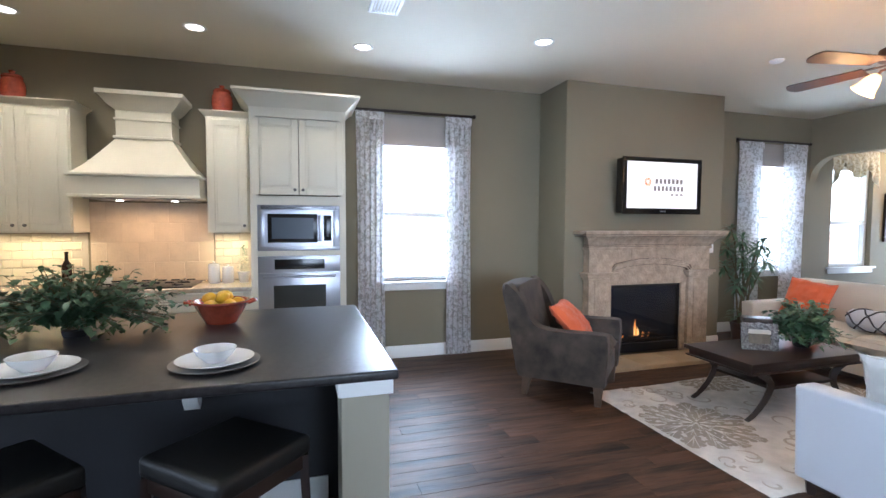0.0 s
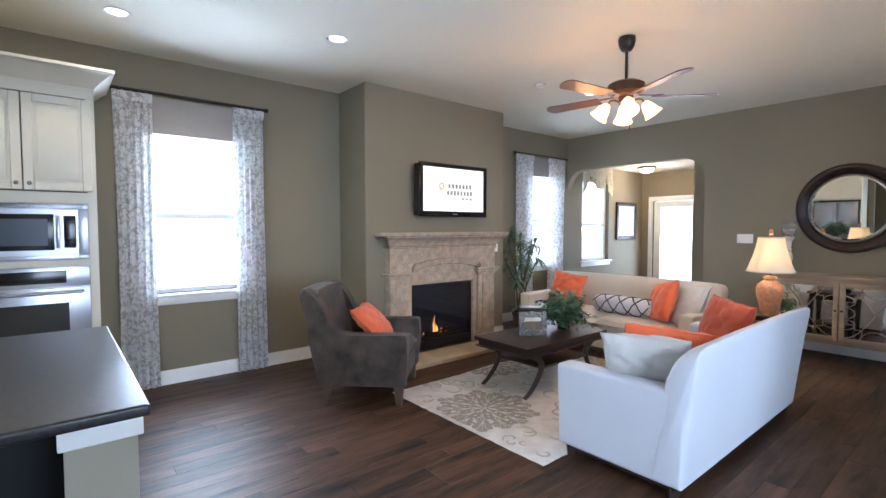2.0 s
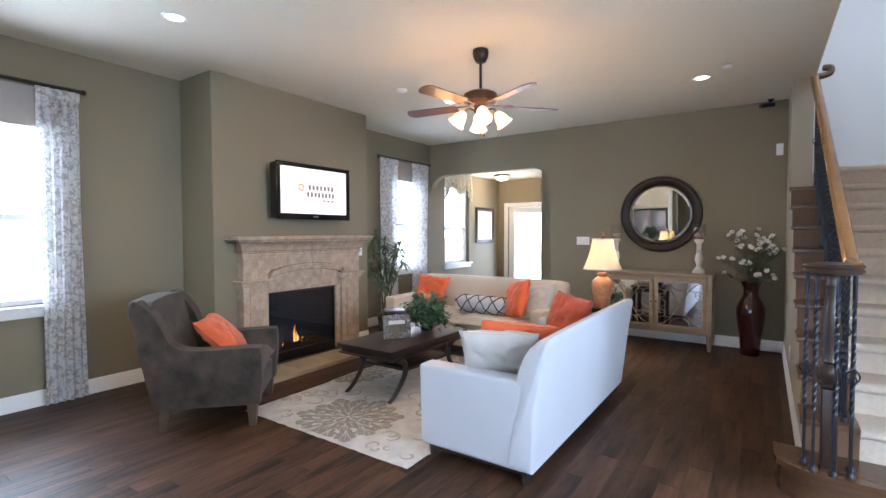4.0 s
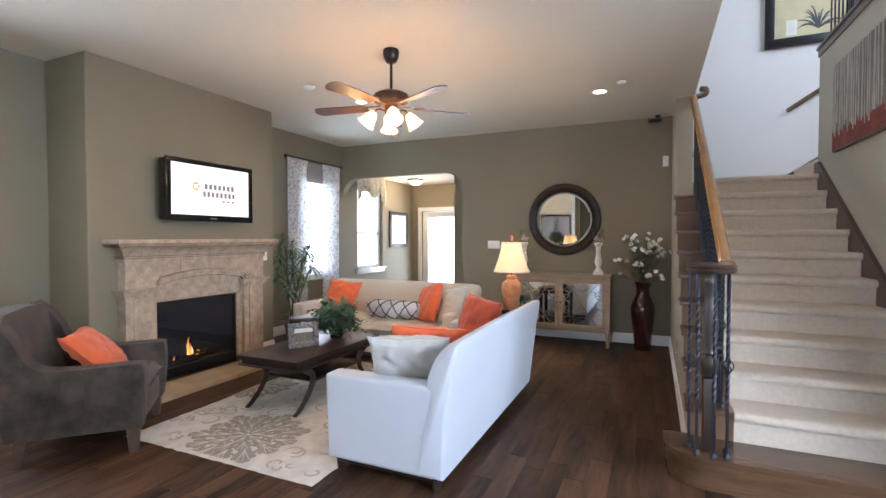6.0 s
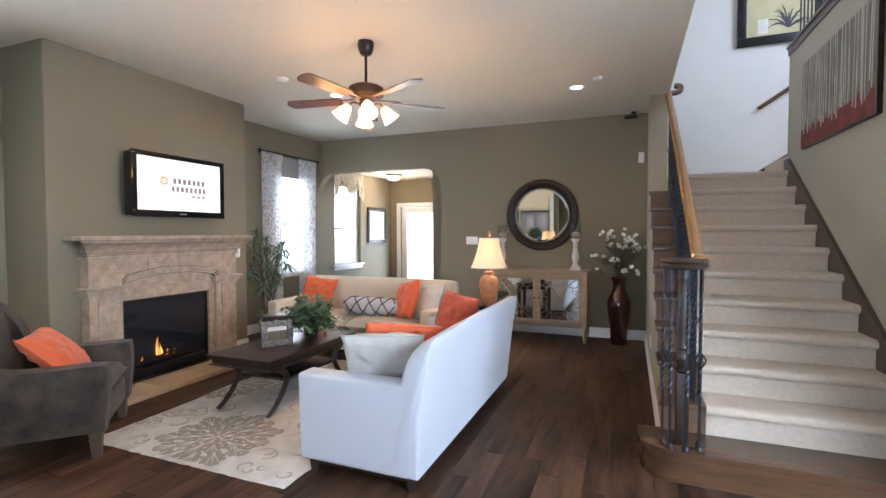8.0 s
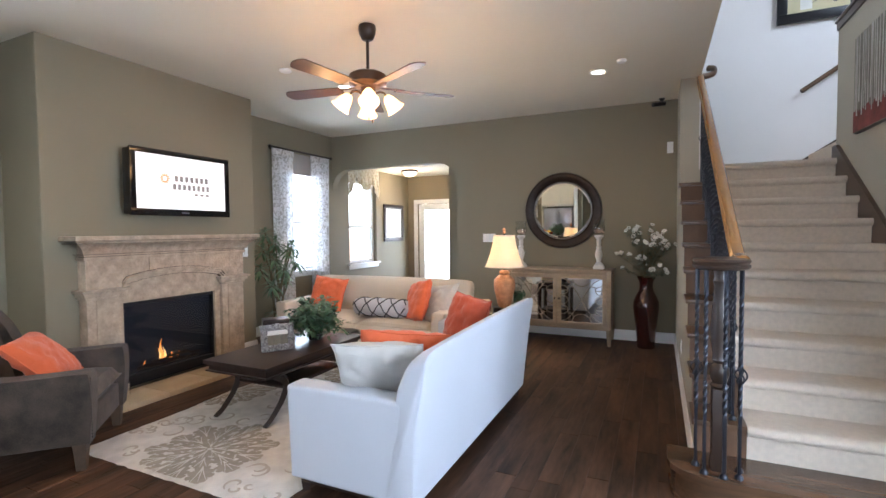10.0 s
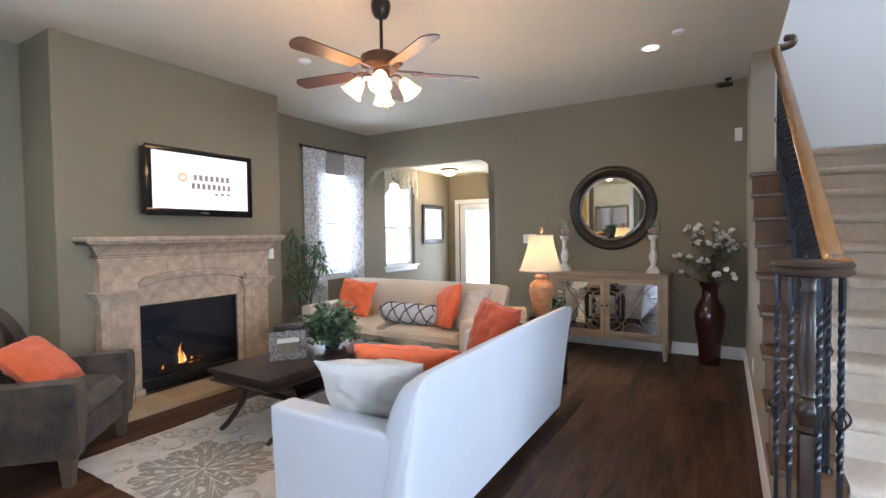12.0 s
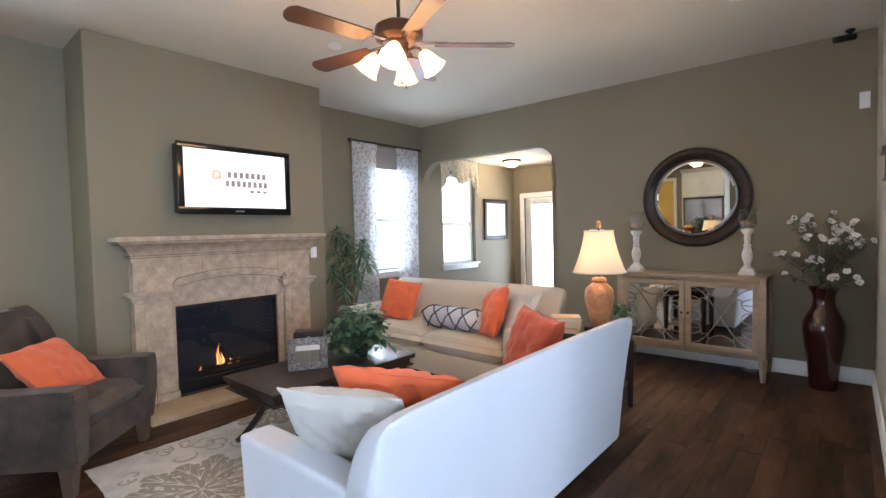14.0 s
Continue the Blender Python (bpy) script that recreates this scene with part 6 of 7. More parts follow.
def dracaena():
    th = potted("dracaena", pose(0.10, 2.47, 0), [(0.10, 0), (0.115, 0.02), (0.14, 0.25), (0.15, 0.28), (0.15, 0.30), (0.135, 0.30), (0.12, 0.26)], POT_BR, "tall dracaena with tufted heads in a brown pot beside the fireplace")
    part("soil", lathe(bmesh.new(), [(0.128, 0.262), (0.001, 0.268)], 20), SOIL, th)
    rnd = random.Random(4)
    heads = ((-0.13, -0.10, 1.44), (0.10, 0.05, 1.22), (-0.19, -0.08, 1.22), (0.03, -0.10, 1.12), (0.21, 0.0, 1.28), (-0.10, 0.06, 1.02), (-0.20, -0.12, 0.98), (0.13, -0.06, 1.00), (0.02, 0.08, 0.88), (0.24, 0.04, 1.10), (-0.04, -0.02, 1.32), (-0.02, -0.10, 0.78))
    for x, y, z in heads:
        base = Vector((rnd.uniform(-0.06, 0.06), rnd.uniform(-0.06, 0.06), 0.26))
        pts = spline([base, (base.x + x * 0.22, base.y + y * 0.22, 0.5 * z), (x * 0.72, y * 0.72, 0.86 * z), (x, y, z)], 4)
        part("cane", tube(bmesh.new(), pts, [0.012 - 0.005 * k / len(pts) for k in range(len(pts))], 6), STEM, th)
        bm = bmesh.new()
        for k in range(27):
            a, e = k * 2.4 + rnd.uniform(-0.3, 0.3), -0.5 + 1.3 * (k / 26) + rnd.uniform(-0.15, 0.15)
            leaf(bm, Vector((x, y, z)) + Vector((0, 0, -0.05 + 0.08 * k / 26)), Vector((math.cos(a) * math.cos(e), math.sin(a) * math.cos(e), math.sin(e))), Vector((0, 0, 1)), rnd.uniform(0.13, 0.20), rnd.uniform(0.028, 0.040), 0.42, 4)
        part("leaf_tuft", bm, LEAF2, th)
    bm = bmesh.new()
    for k in range(70):
        a = rnd.uniform(0, 6.28)
        r = rnd.uniform(0.05, 0.15)
        leaf(bm, Vector((r * math.cos(a), r * math.sin(a), rnd.uniform(0.30, 0.46))), Vector((math.cos(a), math.sin(a), rnd.uniform(0.0, 0.8))), Vector((0, 0, 1)), rnd.uniform(0.06, 0.10), rnd.uniform(0.03, 0.045), 0.4, 2)
    tagged(part("underplanting", bm, LEAF2, th), kind="stuff")


dracaena()


def leafy(name, m, label, n, rx, ry, rz, zc, size, mat, pot, pot_mat, seed):
    th = potted(name, m, pot, pot_mat, label)
    rnd = random.Random(seed)
    bm, st = bmesh.new(), bmesh.new()
    h0 = pot[-1][1]
    for k in range(n // 9):
        a, e = rnd.uniform(0, 6.28), rnd.uniform(-0.55, 1.3)
        q = rnd.uniform(0.55, 1.0)
        tip = Vector((rx * q * math.cos(a) * math.cos(e), ry * q * math.sin(a) * math.cos(e), zc + rz * q * math.sin(e)))
        pts = spline([(0, 0, h0 - 0.02), (tip.x * 0.35, tip.y * 0.35, h0 + (zc - h0) * 0.9 + 0.03), tip], 5)
        tube(st, pts, 0.002, 4)
        for p in pts[3:]:
            for _ in range(2):
                b = rnd.uniform(0, 6.28)
                leaf(bm, p + Vector((rnd.uniform(-.02, .02), rnd.uniform(-.02, .02), rnd.uniform(-.02, .02))), Vector((math.cos(b), math.sin(b), rnd.uniform(-0.5, 0.5))), Vector((0, 0, 1)), size * rnd.uniform(0.7, 1.2), size * rnd.uniform(0.5, 0.8), 0.35, 3)
    tagged(part("foliage", bm, mat, th), kind="stuff")
    tagged(part("vines", st, STEM, th), kind="stuff")
    return th


POT = [(0.055, 0), (0.06, 0.01), (0.075, 0.10), (0.082, 0.125), (0.075, 0.125), (0.065, 0.10)]
leafy("ivy_plant", pose(1.63, 1.31, 0.470), "trailing green ivy in a black pot on the coffee table", 1600, 0.30, 0.30, 0.25, 0.16, 0.060, LEAF, POT, POT_BK, 6)
leafy("small_plant", pose(3.15, 2.68, 0.63), "small green plant on the end table", 90, 0.10, 0.10, 0.08, 0.12, 0.045, LEAF, [(0.03, 0), (0.045, 0.06), (0.04, 0.06)], POT_BK, 7)


def photo_frame():
    th = thing("photo_frame", pose(1.63, 0.85, 0.470, 0, 0, 57), "ornate hammered silver photo frame standing on the coffee table", "photo frame")
    tilt = Matrix.Rotation(radians(-10), 4, "X")
    w, h, b = 0.270, 0.220, 0.052
    rnd = random.Random(31)
    for lo, hi in (((-w / 2, 0, 0), (w / 2, 0.018, b)), ((-w / 2, 0, h - b), (w / 2, 0.018, h)), ((-w / 2, 0, b), (-w / 2 + b, 0.018, h - b)), ((w / 2 - b, 0, b), (w / 2, 0.018, h - b))):
        bm = cube(bmesh.new(), lo, hi, 0.006)
        for k in range(60):
            at = Vector((rnd.uniform(lo[0], hi[0]), 0.001, rnd.uniform(lo[2], hi[2])))
            bmesh.ops.create_icosphere(bm, subdivisions=1, radius=rnd.uniform(0.004, 0.0095), matrix=Matrix.Translation(at))
        bm.transform(tilt)
        part("frame_side", bm, SILVER, th)
    bm = box((-w / 2 + b, 0.008, b), (w / 2 - b, 0.014, h - b))
    bm.transform(tilt)
    part("photo", bm, ART_GREY, th)
    bm = box((-w / 2 + b, 0.0065, h * 0.60), (w / 2 - b, 0.0078, h - b))
    bm.transform(tilt)
    part("photo_sky", bm, ART_PALE, th)
    bm = box((-0.02, 0.02, 0.0), (0.02, 0.024, 0.18))
    bm.transform(Matrix.Translation((0, 0.105, 0)) @ Matrix.Rotation(radians(22), 4, "X"))
    part("easel_back", bm, BLACK, th)


photo_frame()


def keepsake_box():
    th = thing("keepsake_box", pose(1.50, 0.955, 0.470, 0, 0, 50), "dark lidded box with a small clasp on the coffee table", "box")
    part("body", cube(bmesh.new(), (-0.10, -0.07, 0), (0.10, 0.07, 0.19), 0.006), POT_BK, th)
    part("lid", cube(bmesh.new(), (-0.106, -0.076, 0.191), (0.106, 0.076, 0.245), 0.012, 3), BRONZE, th)
    part("clasp", cube(bmesh.new(), (-0.012, -0.082, 0.19), (0.012, -0.076, 0.215), 0.002), SILVER, th)


keepsake_box()


def wall_plate(name, m, w, h, label, holes, category):
    th = thing(name, m, label, category)
    part("plate", cube(bmesh.new(), (-w / 2, -0.007, -h / 2), (w / 2, -0.001, h / 2), 0.002), TRIM, th)
    for i in range(holes):
        x = (i - (holes - 1) / 2) * 0.046
        part("rocker", cube(bmesh.new(), (x - 0.016, -0.011, -0.033), (x + 0.016, -0.0072, 0.033), 0.002), TRIM, th)


wall_plate("light_switch", pose(2.225, FAR, 1.34), 0.19, 0.12, "white four-gang light switch plate", 4, "switch")
wall_plate("light_switch", pose(0.0, 2.02, 1.22, 0, 0, 90), 0.075, 0.12, "white switch plate beside the mantel", 1, "switch")
wall_plate("power_outlet", pose(4.68, 2.75, 0.36, 0, 0, -90), 0.075, 0.12, "white outlet plate on the wall under the stairs", 1, "outlet")
wall_plate("motion_sensor", pose(4.60, FAR, 2.46), 0.07, 0.14, "white alarm sensor on the wall", 0, "sensor")
sc = thing("security_camera", pose(4.50, FAR - 0.10, CEIL_Z), "small black security camera on the ceiling", "camera")
part("mount", lathe(bmesh.new(), [(0.035, -0.001), (0.035, -0.012), (0.012, -0.03), (0.01, -0.05)], 14), BLACK, sc)
part("body", tube(bmesh.new(), [(0.03, 0.02, -0.06), (-0.10, -0.08, -0.085)], 0.026, 12), BLACK, sc)
for x, y, r, lab in ((4.145, 2.73, 0.045, "small white ceiling sensor"), (1.12, 1.55, 0.06, "white ceiling smoke detector")):
    sd = thing("ceiling_sensor", pose(x, y, CEIL_Z), lab, "sensor")
    part("body", lathe(bmesh.new(), [(r, -0.001), (r, -0.014), (r * 0.8, -0.024), (0.001, -0.026)], 20), TRIM, sd)
vent = thing("ceiling_vent", pose(1.16, -2.16, CEIL_Z), "white ceiling air vent", "vent")
bm = bmesh.new()
for lo, hi in (((-0.16, -0.11, -0.012), (0.16, -0.085, -0.001)), ((-0.16, 0.085, -0.012), (0.16, 0.11, -0.001)), ((-0.16, -0.085, -0.012), (-0.135, 0.085, -0.001)), ((0.135, -0.085, -0.012), (0.16, 0.085, -0.001))):
    cube(bm, lo, hi, 0.002)
part("frame", bm, TRIM, vent)
for i in range(7):
    part("slat", cube(bmesh.new(), (-0.134, -0.078 + 0.024 * i, -0.010), (0.134, -0.066 + 0.024 * i, -0.004)), TRIM, vent)

# ---- kitchen ----
def panel_door(name, th, lo, hi, axis, mat, knob=None):
    """A raised-panel door or drawer front whose face looks along +x (axis x) or +y."""
    x0, y0, z0 = lo
    x1, y1, z1 = hi
    f = 0.058
    bm = bmesh.new()
    if axis == "x":
        cube(bm, (x0, y0, z0), (x0 + 0.012, y1, z1))
        for a, b in (((x0 + 0.012, y0, z0), (x1, y0 + f, z1)), ((x0 + 0.012, y1 - f, z0), (x1, y1, z1)), ((x0 + 0.012, y0 + f, z0), (x1, y1 - f, z0 + f)), ((x0 + 0.012, y0 + f, z1 - f), (x1, y1 - f, z1))):
            cube(bm, a, b, 0.004, 1)
        cube(bm, (x0 + 0.011, y0 + f + 0.02, z0 + f + 0.02), (x1 - 0.002, y1 - f - 0.02, z1 - f - 0.02), 0.007, 2)
    else:
        cube(bm, (x0, y0, z0), (x1, y0 + 0.012, z1))
        for a, b in (((x0, y0 + 0.012, z0), (x0 + f, y1, z1)), ((x1 - f, y0 + 0.012, z0), (x1, y1, z1)), ((x0 + f, y0 + 0.012, z0), (x1 - f, y1, z0 + f)), ((x0 + f, y0 + 0.012, z1 - f), (x1 - f, y1, z1))):
            cube(bm, a, b, 0.004, 1)
        cube(bm, (x0 + f + 0.02, y0 + 0.011, z0 + f + 0.02), (x1 - f - 0.02, y1 - 0.002, z1 - f - 0.02), 0.007, 2)
    d = part(name, bm, mat, th)
    if knob:
        bm = lathe(bmesh.new(), [(0.006, 0), (0.006, 0.012), (0.014, 0.018), (0.012, 0.026), (0.001, 0.029)], 12)
        bm.transform(Matrix.Translation(knob) @ (Matrix.Rotation(radians(90), 4, "Y") if axis == "x" else Matrix.Rotation(radians(-90), 4, "X")))
        part("knob", bm, PEWTER, d)
    return d


def crown(th, x0, x1, y0, y1, z, h, out, mat):
    """Crown moulding on top of a cabinet that stands against the west wall."""
    bm = bmesh.new()
    prof = [(0, 0), (0.015, 0), (0.02, 0.15), (0.35, 0.45), (0.75, 0.75), (0.92, 0.84), (1.0, 0.86), (1.0, 1.0), (0, 1.0)]
    rings = []
    for p, q in prof:
        e = p * out
        rings.append([bm.verts.new(c) for c in ((x0, y0 - e, z + q * h), (x1 + e, y0 - e, z + q * h), (x1 + e, y1 + e, z + q * h), (x0, y1 + e, z + q * h))])
    for a, b in zip(rings, rings[1:]):
        for i in range(3):
            bm.faces.new((a[i], a[i + 1], b[i + 1], b[i]))
    bm.faces.new(rings[-1])
    bm.faces.new([r[0] for r in rings]), bm.faces.new([r[3] for r in rings][::-1])
    part("crown_moulding", bm, mat, th)


def oven_tower():
    y0, y1, xf = -3.18, -2.35, 0.045
    th = thing("oven_cabinet", pose(0, 0, 0), "tall cream cabinet with built-in microwave and oven", "cabinet")
    part("side_panel", box((WEST + 0.003, y0, 0.10), (xf - 0.02, y0 + 0.02, 2.50)), CREAM, th)
    part("side_panel", box((WEST + 0.003, y1 - 0.02, 0.0), (xf - 0.02, y1, 2.50)), CREAM, th)
    for z in (0.10, 1.70, 2.48):
        part("shelf", box((WEST + 0.02, y0 + 0.02, z), (xf - 0.02, y1 - 0.02, z + 0.02)), CREAM, th)
    for lo, hi in (((xf - 0.02, y0, 0.10), (xf, y0 + 0.055, 2.50)), ((xf - 0.02, y1 - 0.055, 0.0), (xf, y1, 2.50)), ((xf - 0.02, y0 + 0.055, 1.665), (xf, y1 - 0.055, 1.745)), ((xf - 0.02, y0 + 0.055, 1.205), (xf, y1 - 0.055, 1.25)), ((xf - 0.02, y0 + 0.055, 0.60), (xf, y1 - 0.055, 0.645)), ((xf - 0.02, y0 + 0.055, 2.44), (xf, y1 - 0.055, 2.50))):
        part("face_rail", box(lo, hi), CREAM, th)
    ym = (y0 + y1) / 2
    panel_door("door", th, (xf + 0.001, y0 + 0.025, 1.755), (xf + 0.022, ym - 0.003, 2.43), "x", CREAM, (xf + 0.022, ym - 0.035, 1.80))
    panel_door("door", th, (xf + 0.001, ym + 0.003, 1.755), (xf + 0.022, y1 - 0.025, 2.43), "x", CREAM, (xf + 0.022, ym + 0.035, 1.80))
    panel_door("drawer", th, (xf + 0.001, y0 + 0.025, 0.13), (xf + 0.022, y1 - 0.025, 0.59), "x", CREAM, (xf + 0.022, ym, 0.45))
    crown(th, WEST + 0.003, xf, y0, y1, 2.50, 0.155, 0.125, CREAM)
    a, b = y0 + 0.057, y1 - 0.057
    mw = thing("microwave", pose(0, 0, 0), "built-in stainless microwave with a dark window", "microwave")
    bm = bmesh.new()
    for lo, hi in (((xf - 0.018, a, 1.252), (xf + 0.012, b, 1.29)), ((xf - 0.018, a, 1.62), (xf + 0.012, b, 1.663)), ((xf - 0.018, a, 1.29), (xf + 0.012, a + 0.06, 1.62)), ((xf - 0.018, b - 0.06, 1.29), (xf + 0.012, b, 1.62))):
        cube(bm, lo, hi, 0.003)
    part("trim_kit", bm, STEEL, mw)
    part("body", box((xf - 0.36, a + 0.06, 1.29), (xf + 0.004, b - 0.06, 1.62)), STEEL, mw)
    part("window", cube(bmesh.new(), (xf + 0.004, a + 0.085, 1.325), (xf + 0.010, b - 0.20, 1.585), 0.004), PLASTIC, mw)
    part("glass", box((xf + 0.0105, a + 0.12, 1.36), (xf + 0.012, b - 0.235, 1.55)), GLASSBLUE, mw)
    part("handle", cube(bmesh.new(), (xf + 0.012, b - 0.19, 1.34), (xf + 0.032, b - 0.165, 1.575), 0.006), STEEL, mw)
    part("keypad", cube(bmesh.new(), (xf + 0.004, b - 0.145, 1.34), (xf + 0.009, b - 0.075, 1.575), 0.003), PLASTIC, mw)
    for i in range(4):
        part("vent_slat", box((xf + 0.012, a + 0.03, 1.628 + 0.008 * i), (xf + 0.015, b - 0.03, 1.632 + 0.008 * i)), BLACK, mw)
    ov = thing("wall_oven", pose(0, 0, 0), "built-in stainless wall oven with a bar handle", "oven")
    part("body", box((xf - 0.5, a, 0.648), (xf + 0.004, b, 1.203)), STEEL, ov)
    part("control_panel", cube(bmesh.new(), (xf + 0.004, a, 1.06), (xf + 0.02, b, 1.20), 0.003), STEEL, ov)
    part("display", cube(bmesh.new(), (xf + 0.02, a + 0.14, 1.085), (xf + 0.0225, b - 0.14, 1.175), 0.002), PLASTIC, ov)
    dr = part("door", cube(bmesh.new(), (xf + 0.004, a, 0.65), (xf + 0.026, b, 1.05), 0.004), STEEL, ov)
    part("window", box((xf + 0.026, a + 0.13, 0.72), (xf + 0.028, b - 0.13, 0.94)), PLASTIC, dr)
    part("handle", tube(bmesh.new(), [(xf + 0.026, a + 0.05, 1.02), (xf + 0.065, a + 0.055, 1.02), (xf + 0.065, b - 0.055, 1.02), (xf + 0.026, b - 0.05, 1.02)], 0.012, 10), STEEL, dr)


oven_tower()


def wall_cabinet(y0, y1, doors, label):
    xf = -0.262
    th = thing("wall_cabinet", pose(0, 0, 0), label, "cabinet", "cream wall cabinets")
    part("carcass", box((WEST + 0.003, y0, 1.41), (xf, y1, 2.47)), CREAM, th)
    w = (y1 - y0) / doors
    for i in range(doors):
        a, b = y0 + w * i + 0.012, y0 + w * (i + 1) - 0.012
        panel_door("door", th, (xf + 0.001, a, 1.425), (xf + 0.021, b, 2.45), "x", CREAM, (xf + 0.021, (b - 0.03) if i % 2 == 0 else (a + 0.03), 1.475))
    crown(th, WEST + 0.003, xf, y0, y1, 2.47, 0.056, 0.05, CREAM)


wall_cabinet(-3.575, -3.215, 1, "narrow cream wall cabinet beside the range hood")
wall_cabinet(-5.36, -4.62, 2, "double cream wall cabinet next to the range hood")
wall_cabinet(-5.97, -5.36, 2, "double cream wall cabinet in the kitchen corner")


def range_hood():
    th = thing("range_hood", pose(0, -4.08, 0), "flared cream wooden range hood with crown moulding", "range hood")
    x = WEST + 0.003

    def ring(bm, d, w, z):
        return [bm.verts.new(c) for c in ((x, -w, z), (d, -w, z), (d, w, z), (x, w, z))]

    def shell(levels):
        bm = bmesh.new()
        rs = [ring(bm, *l) for l in levels]
        for a, b in zip(rs, rs[1:]):
            for i in range(4):
                j = (i + 1) % 4
                bm.faces.new((a[i], a[j], b[j], b[i]))
        bm.faces.new(rs[0][::-1]), bm.faces.new(rs[-1])
        return bm
    part("apron", shell([(-0.03, 0.485, 1.71), (-0.02, 0.495, 1.712), (-0.02, 0.495, 1.73), (-0.03, 0.485, 1.735), (-0.03, 0.485, 1.885), (-0.012, 0.50, 1.892), (-0.012, 0.50, 1.91)]), CREAM, th)
    n = 8
    part("flare", shell([(-0.035 - 0.27 * (i / n) ** 0.8, 0.475 - 0.255 * (i / n) ** 0.85, 1.911 + 0.33 * i / n) for i in range(n + 1)]), CREAM, th)
    part("chimney", shell([(-0.285, 0.235, 2.242), (-0.285, 0.235, 2.262), (-0.305, 0.218, 2.268), (-0.305, 0.218, 2.40), (-0.29, 0.23, 2.404), (-0.29, 0.23, 2.42), (-0.305, 0.218, 2.424), (-0.305, 0.218, 2.49)]), CREAM, th)
    part("crown_moulding", shell([(-0.30, 0.222, 2.491), (-0.26, 0.27, 2.53), (-0.21, 0.32, 2.60), (-0.20, 0.335, 2.605), (-0.20, 0.335, 2.642)]), CREAM, th)
    part("filter", box((x + 0.05, -0.40, 1.700), (-0.08, 0.40, 1.709)), STEEL, th)
    for y in (-0.22, 0.22):
        part("hood_lamp", lathe(bmesh.new(), [(0.03, 1.694), (0.03, 1.699)], 14, (-0.36, y, 0)), CANON, th)


range_hood()
lamp("hood_glow", "AREA", pose(-0.25, -4.08, 1.69), 7, (1.0, 0.62, 0.32), size=0.25, size_y=0.6)
lamp("under_cabinet_glow", "AREA", pose(-0.42, -3.39, 1.405), 3.5, (1.0, 0.80, 0.45), size=0.10, size_y=0.30)
lamp("under_cabinet_glow", "AREA", pose(-0.42, -5.0, 1.405), 6, (1.0, 0.80, 0.45), size=0.10, size_y=0.70)


def base_units():
    edges = [-5.97, -5.3, -4.6, -3.9, -3.5, -3.185]
    for a, b in zip(edges, edges[1:]):
        th = thing("base_cabinet", pose(0, 0, 0), "cream base cabinet below the granite counter", "cabinet", "cream base cabinets")
        part("carcass", box((WEST + 0.003, a + 0.001, 0.10), (0.0, b - 0.001, 0.895)), CREAM, th)
        part("toe_kick", box((WEST + 0.003, a + 0.001, 0.0), (-0.06, b - 0.001, 0.099)), CREAM, th)
        panel_door("drawer", th, (0.001, a + 0.012, 0.73), (0.021, b - 0.012, 0.885), "x", CREAM, (0.021, (a + b) / 2, 0.81))
        panel_door("door", th, (0.001, a + 0.012, 0.115), (0.021, b - 0.012, 0.72), "x", CREAM, (0.021, b - 0.04, 0.66))
    ct = thing("kitchen_counter", pose(0, 0, 0), "speckled beige granite kitchen counter", "counter")
    part("slab", cube(bmesh.new(), (WEST + 0.003, -5.97, 0.896), (0.045, -3.183, 0.935), 0.008), GRANITE_L, ct)
    ck = thing("cooktop", pose(-0.26, -4.05, 0.935), "black gas cooktop on the counter", "cooktop")
    part("plate", cube(bmesh.new(), (-0.24, -0.38, 0), (0.24, 0.38, 0.012), 0.005), BLACK, ck)
    for x in (-0.11, 0.11):
        for y in (-0.24, 0, 0.24):
            part("burner", lathe(bmesh.new(), [(0.05, 0.0125), (0.045, 0.024), (0.02, 0.028), (0.001, 0.028)], 16, (x, y, 0)), IRON, ck)
            bm = bmesh.new()
            for k in range(4):
                m = Matrix.Translation((x, y, 0)) @ Matrix.Rotation(k * math.pi / 2, 4, "Z")
                cube(bm, (0.03, -0.005, 0.03), (0.10, 0.005, 0.042), m=m)
            tagged(part("grate", bm, IRON, ck), kind="stuff")


base_units()
# peninsula with its seating overhang
pen = thing("kitchen_peninsula", pose(0, 0, 0), "cream kitchen peninsula with a back panel coloured dark as shade under the overhang", "cabinet")
part("carcass", box((1.12, -4.5, 0.0), (1.93, -2.46, 0.862)), CREAM, pen)
part("back_panel", box((1.931, -4.5, 0.0), (1.95, -2.46, 0.862)), SHADED_PANEL, pen)
part("end_panel", cube(bmesh.new(), (1.12, -2.459, 0.0), (2.42, -2.42, 0.862), 0.004), CREAM, pen)
part("baseboard_strip", cube(bmesh.new(), (1.951, -4.5, 0.0), (1.965, -2.63, 0.13), 0.004), TRIM, pen)
post = part("end_post", cube(bmesh.new(), (2.42, -2.61, 0.0), (2.63, -2.415, 0.80), 0.004), PAINT_HALL, pen, "taupe painted end post")
part("post_cap", cube(bmesh.new(), (2.405, -2.625, 0.801), (2.645, -2.40, 0.862), 0.006), TRIM, post, "white post capital")
part("post_base", cube(bmesh.new(), (2.408, -2.622, 0.0), (2.642, -2.403, 0.13), 0.006), TRIM, post)
for y in (-3.28, -4.2):
    out = [(1.951, 0.862), (1.951, 0.60), (1.99, 0.58), (2.03, 0.63), (2.08, 0.75), (2.20, 0.80), (2.24, 0.862)]
    part("corbel", prism(bmesh.new(), out, "y", y - 0.035, y + 0.035), TRIM, pen, "white scrolled corbel")
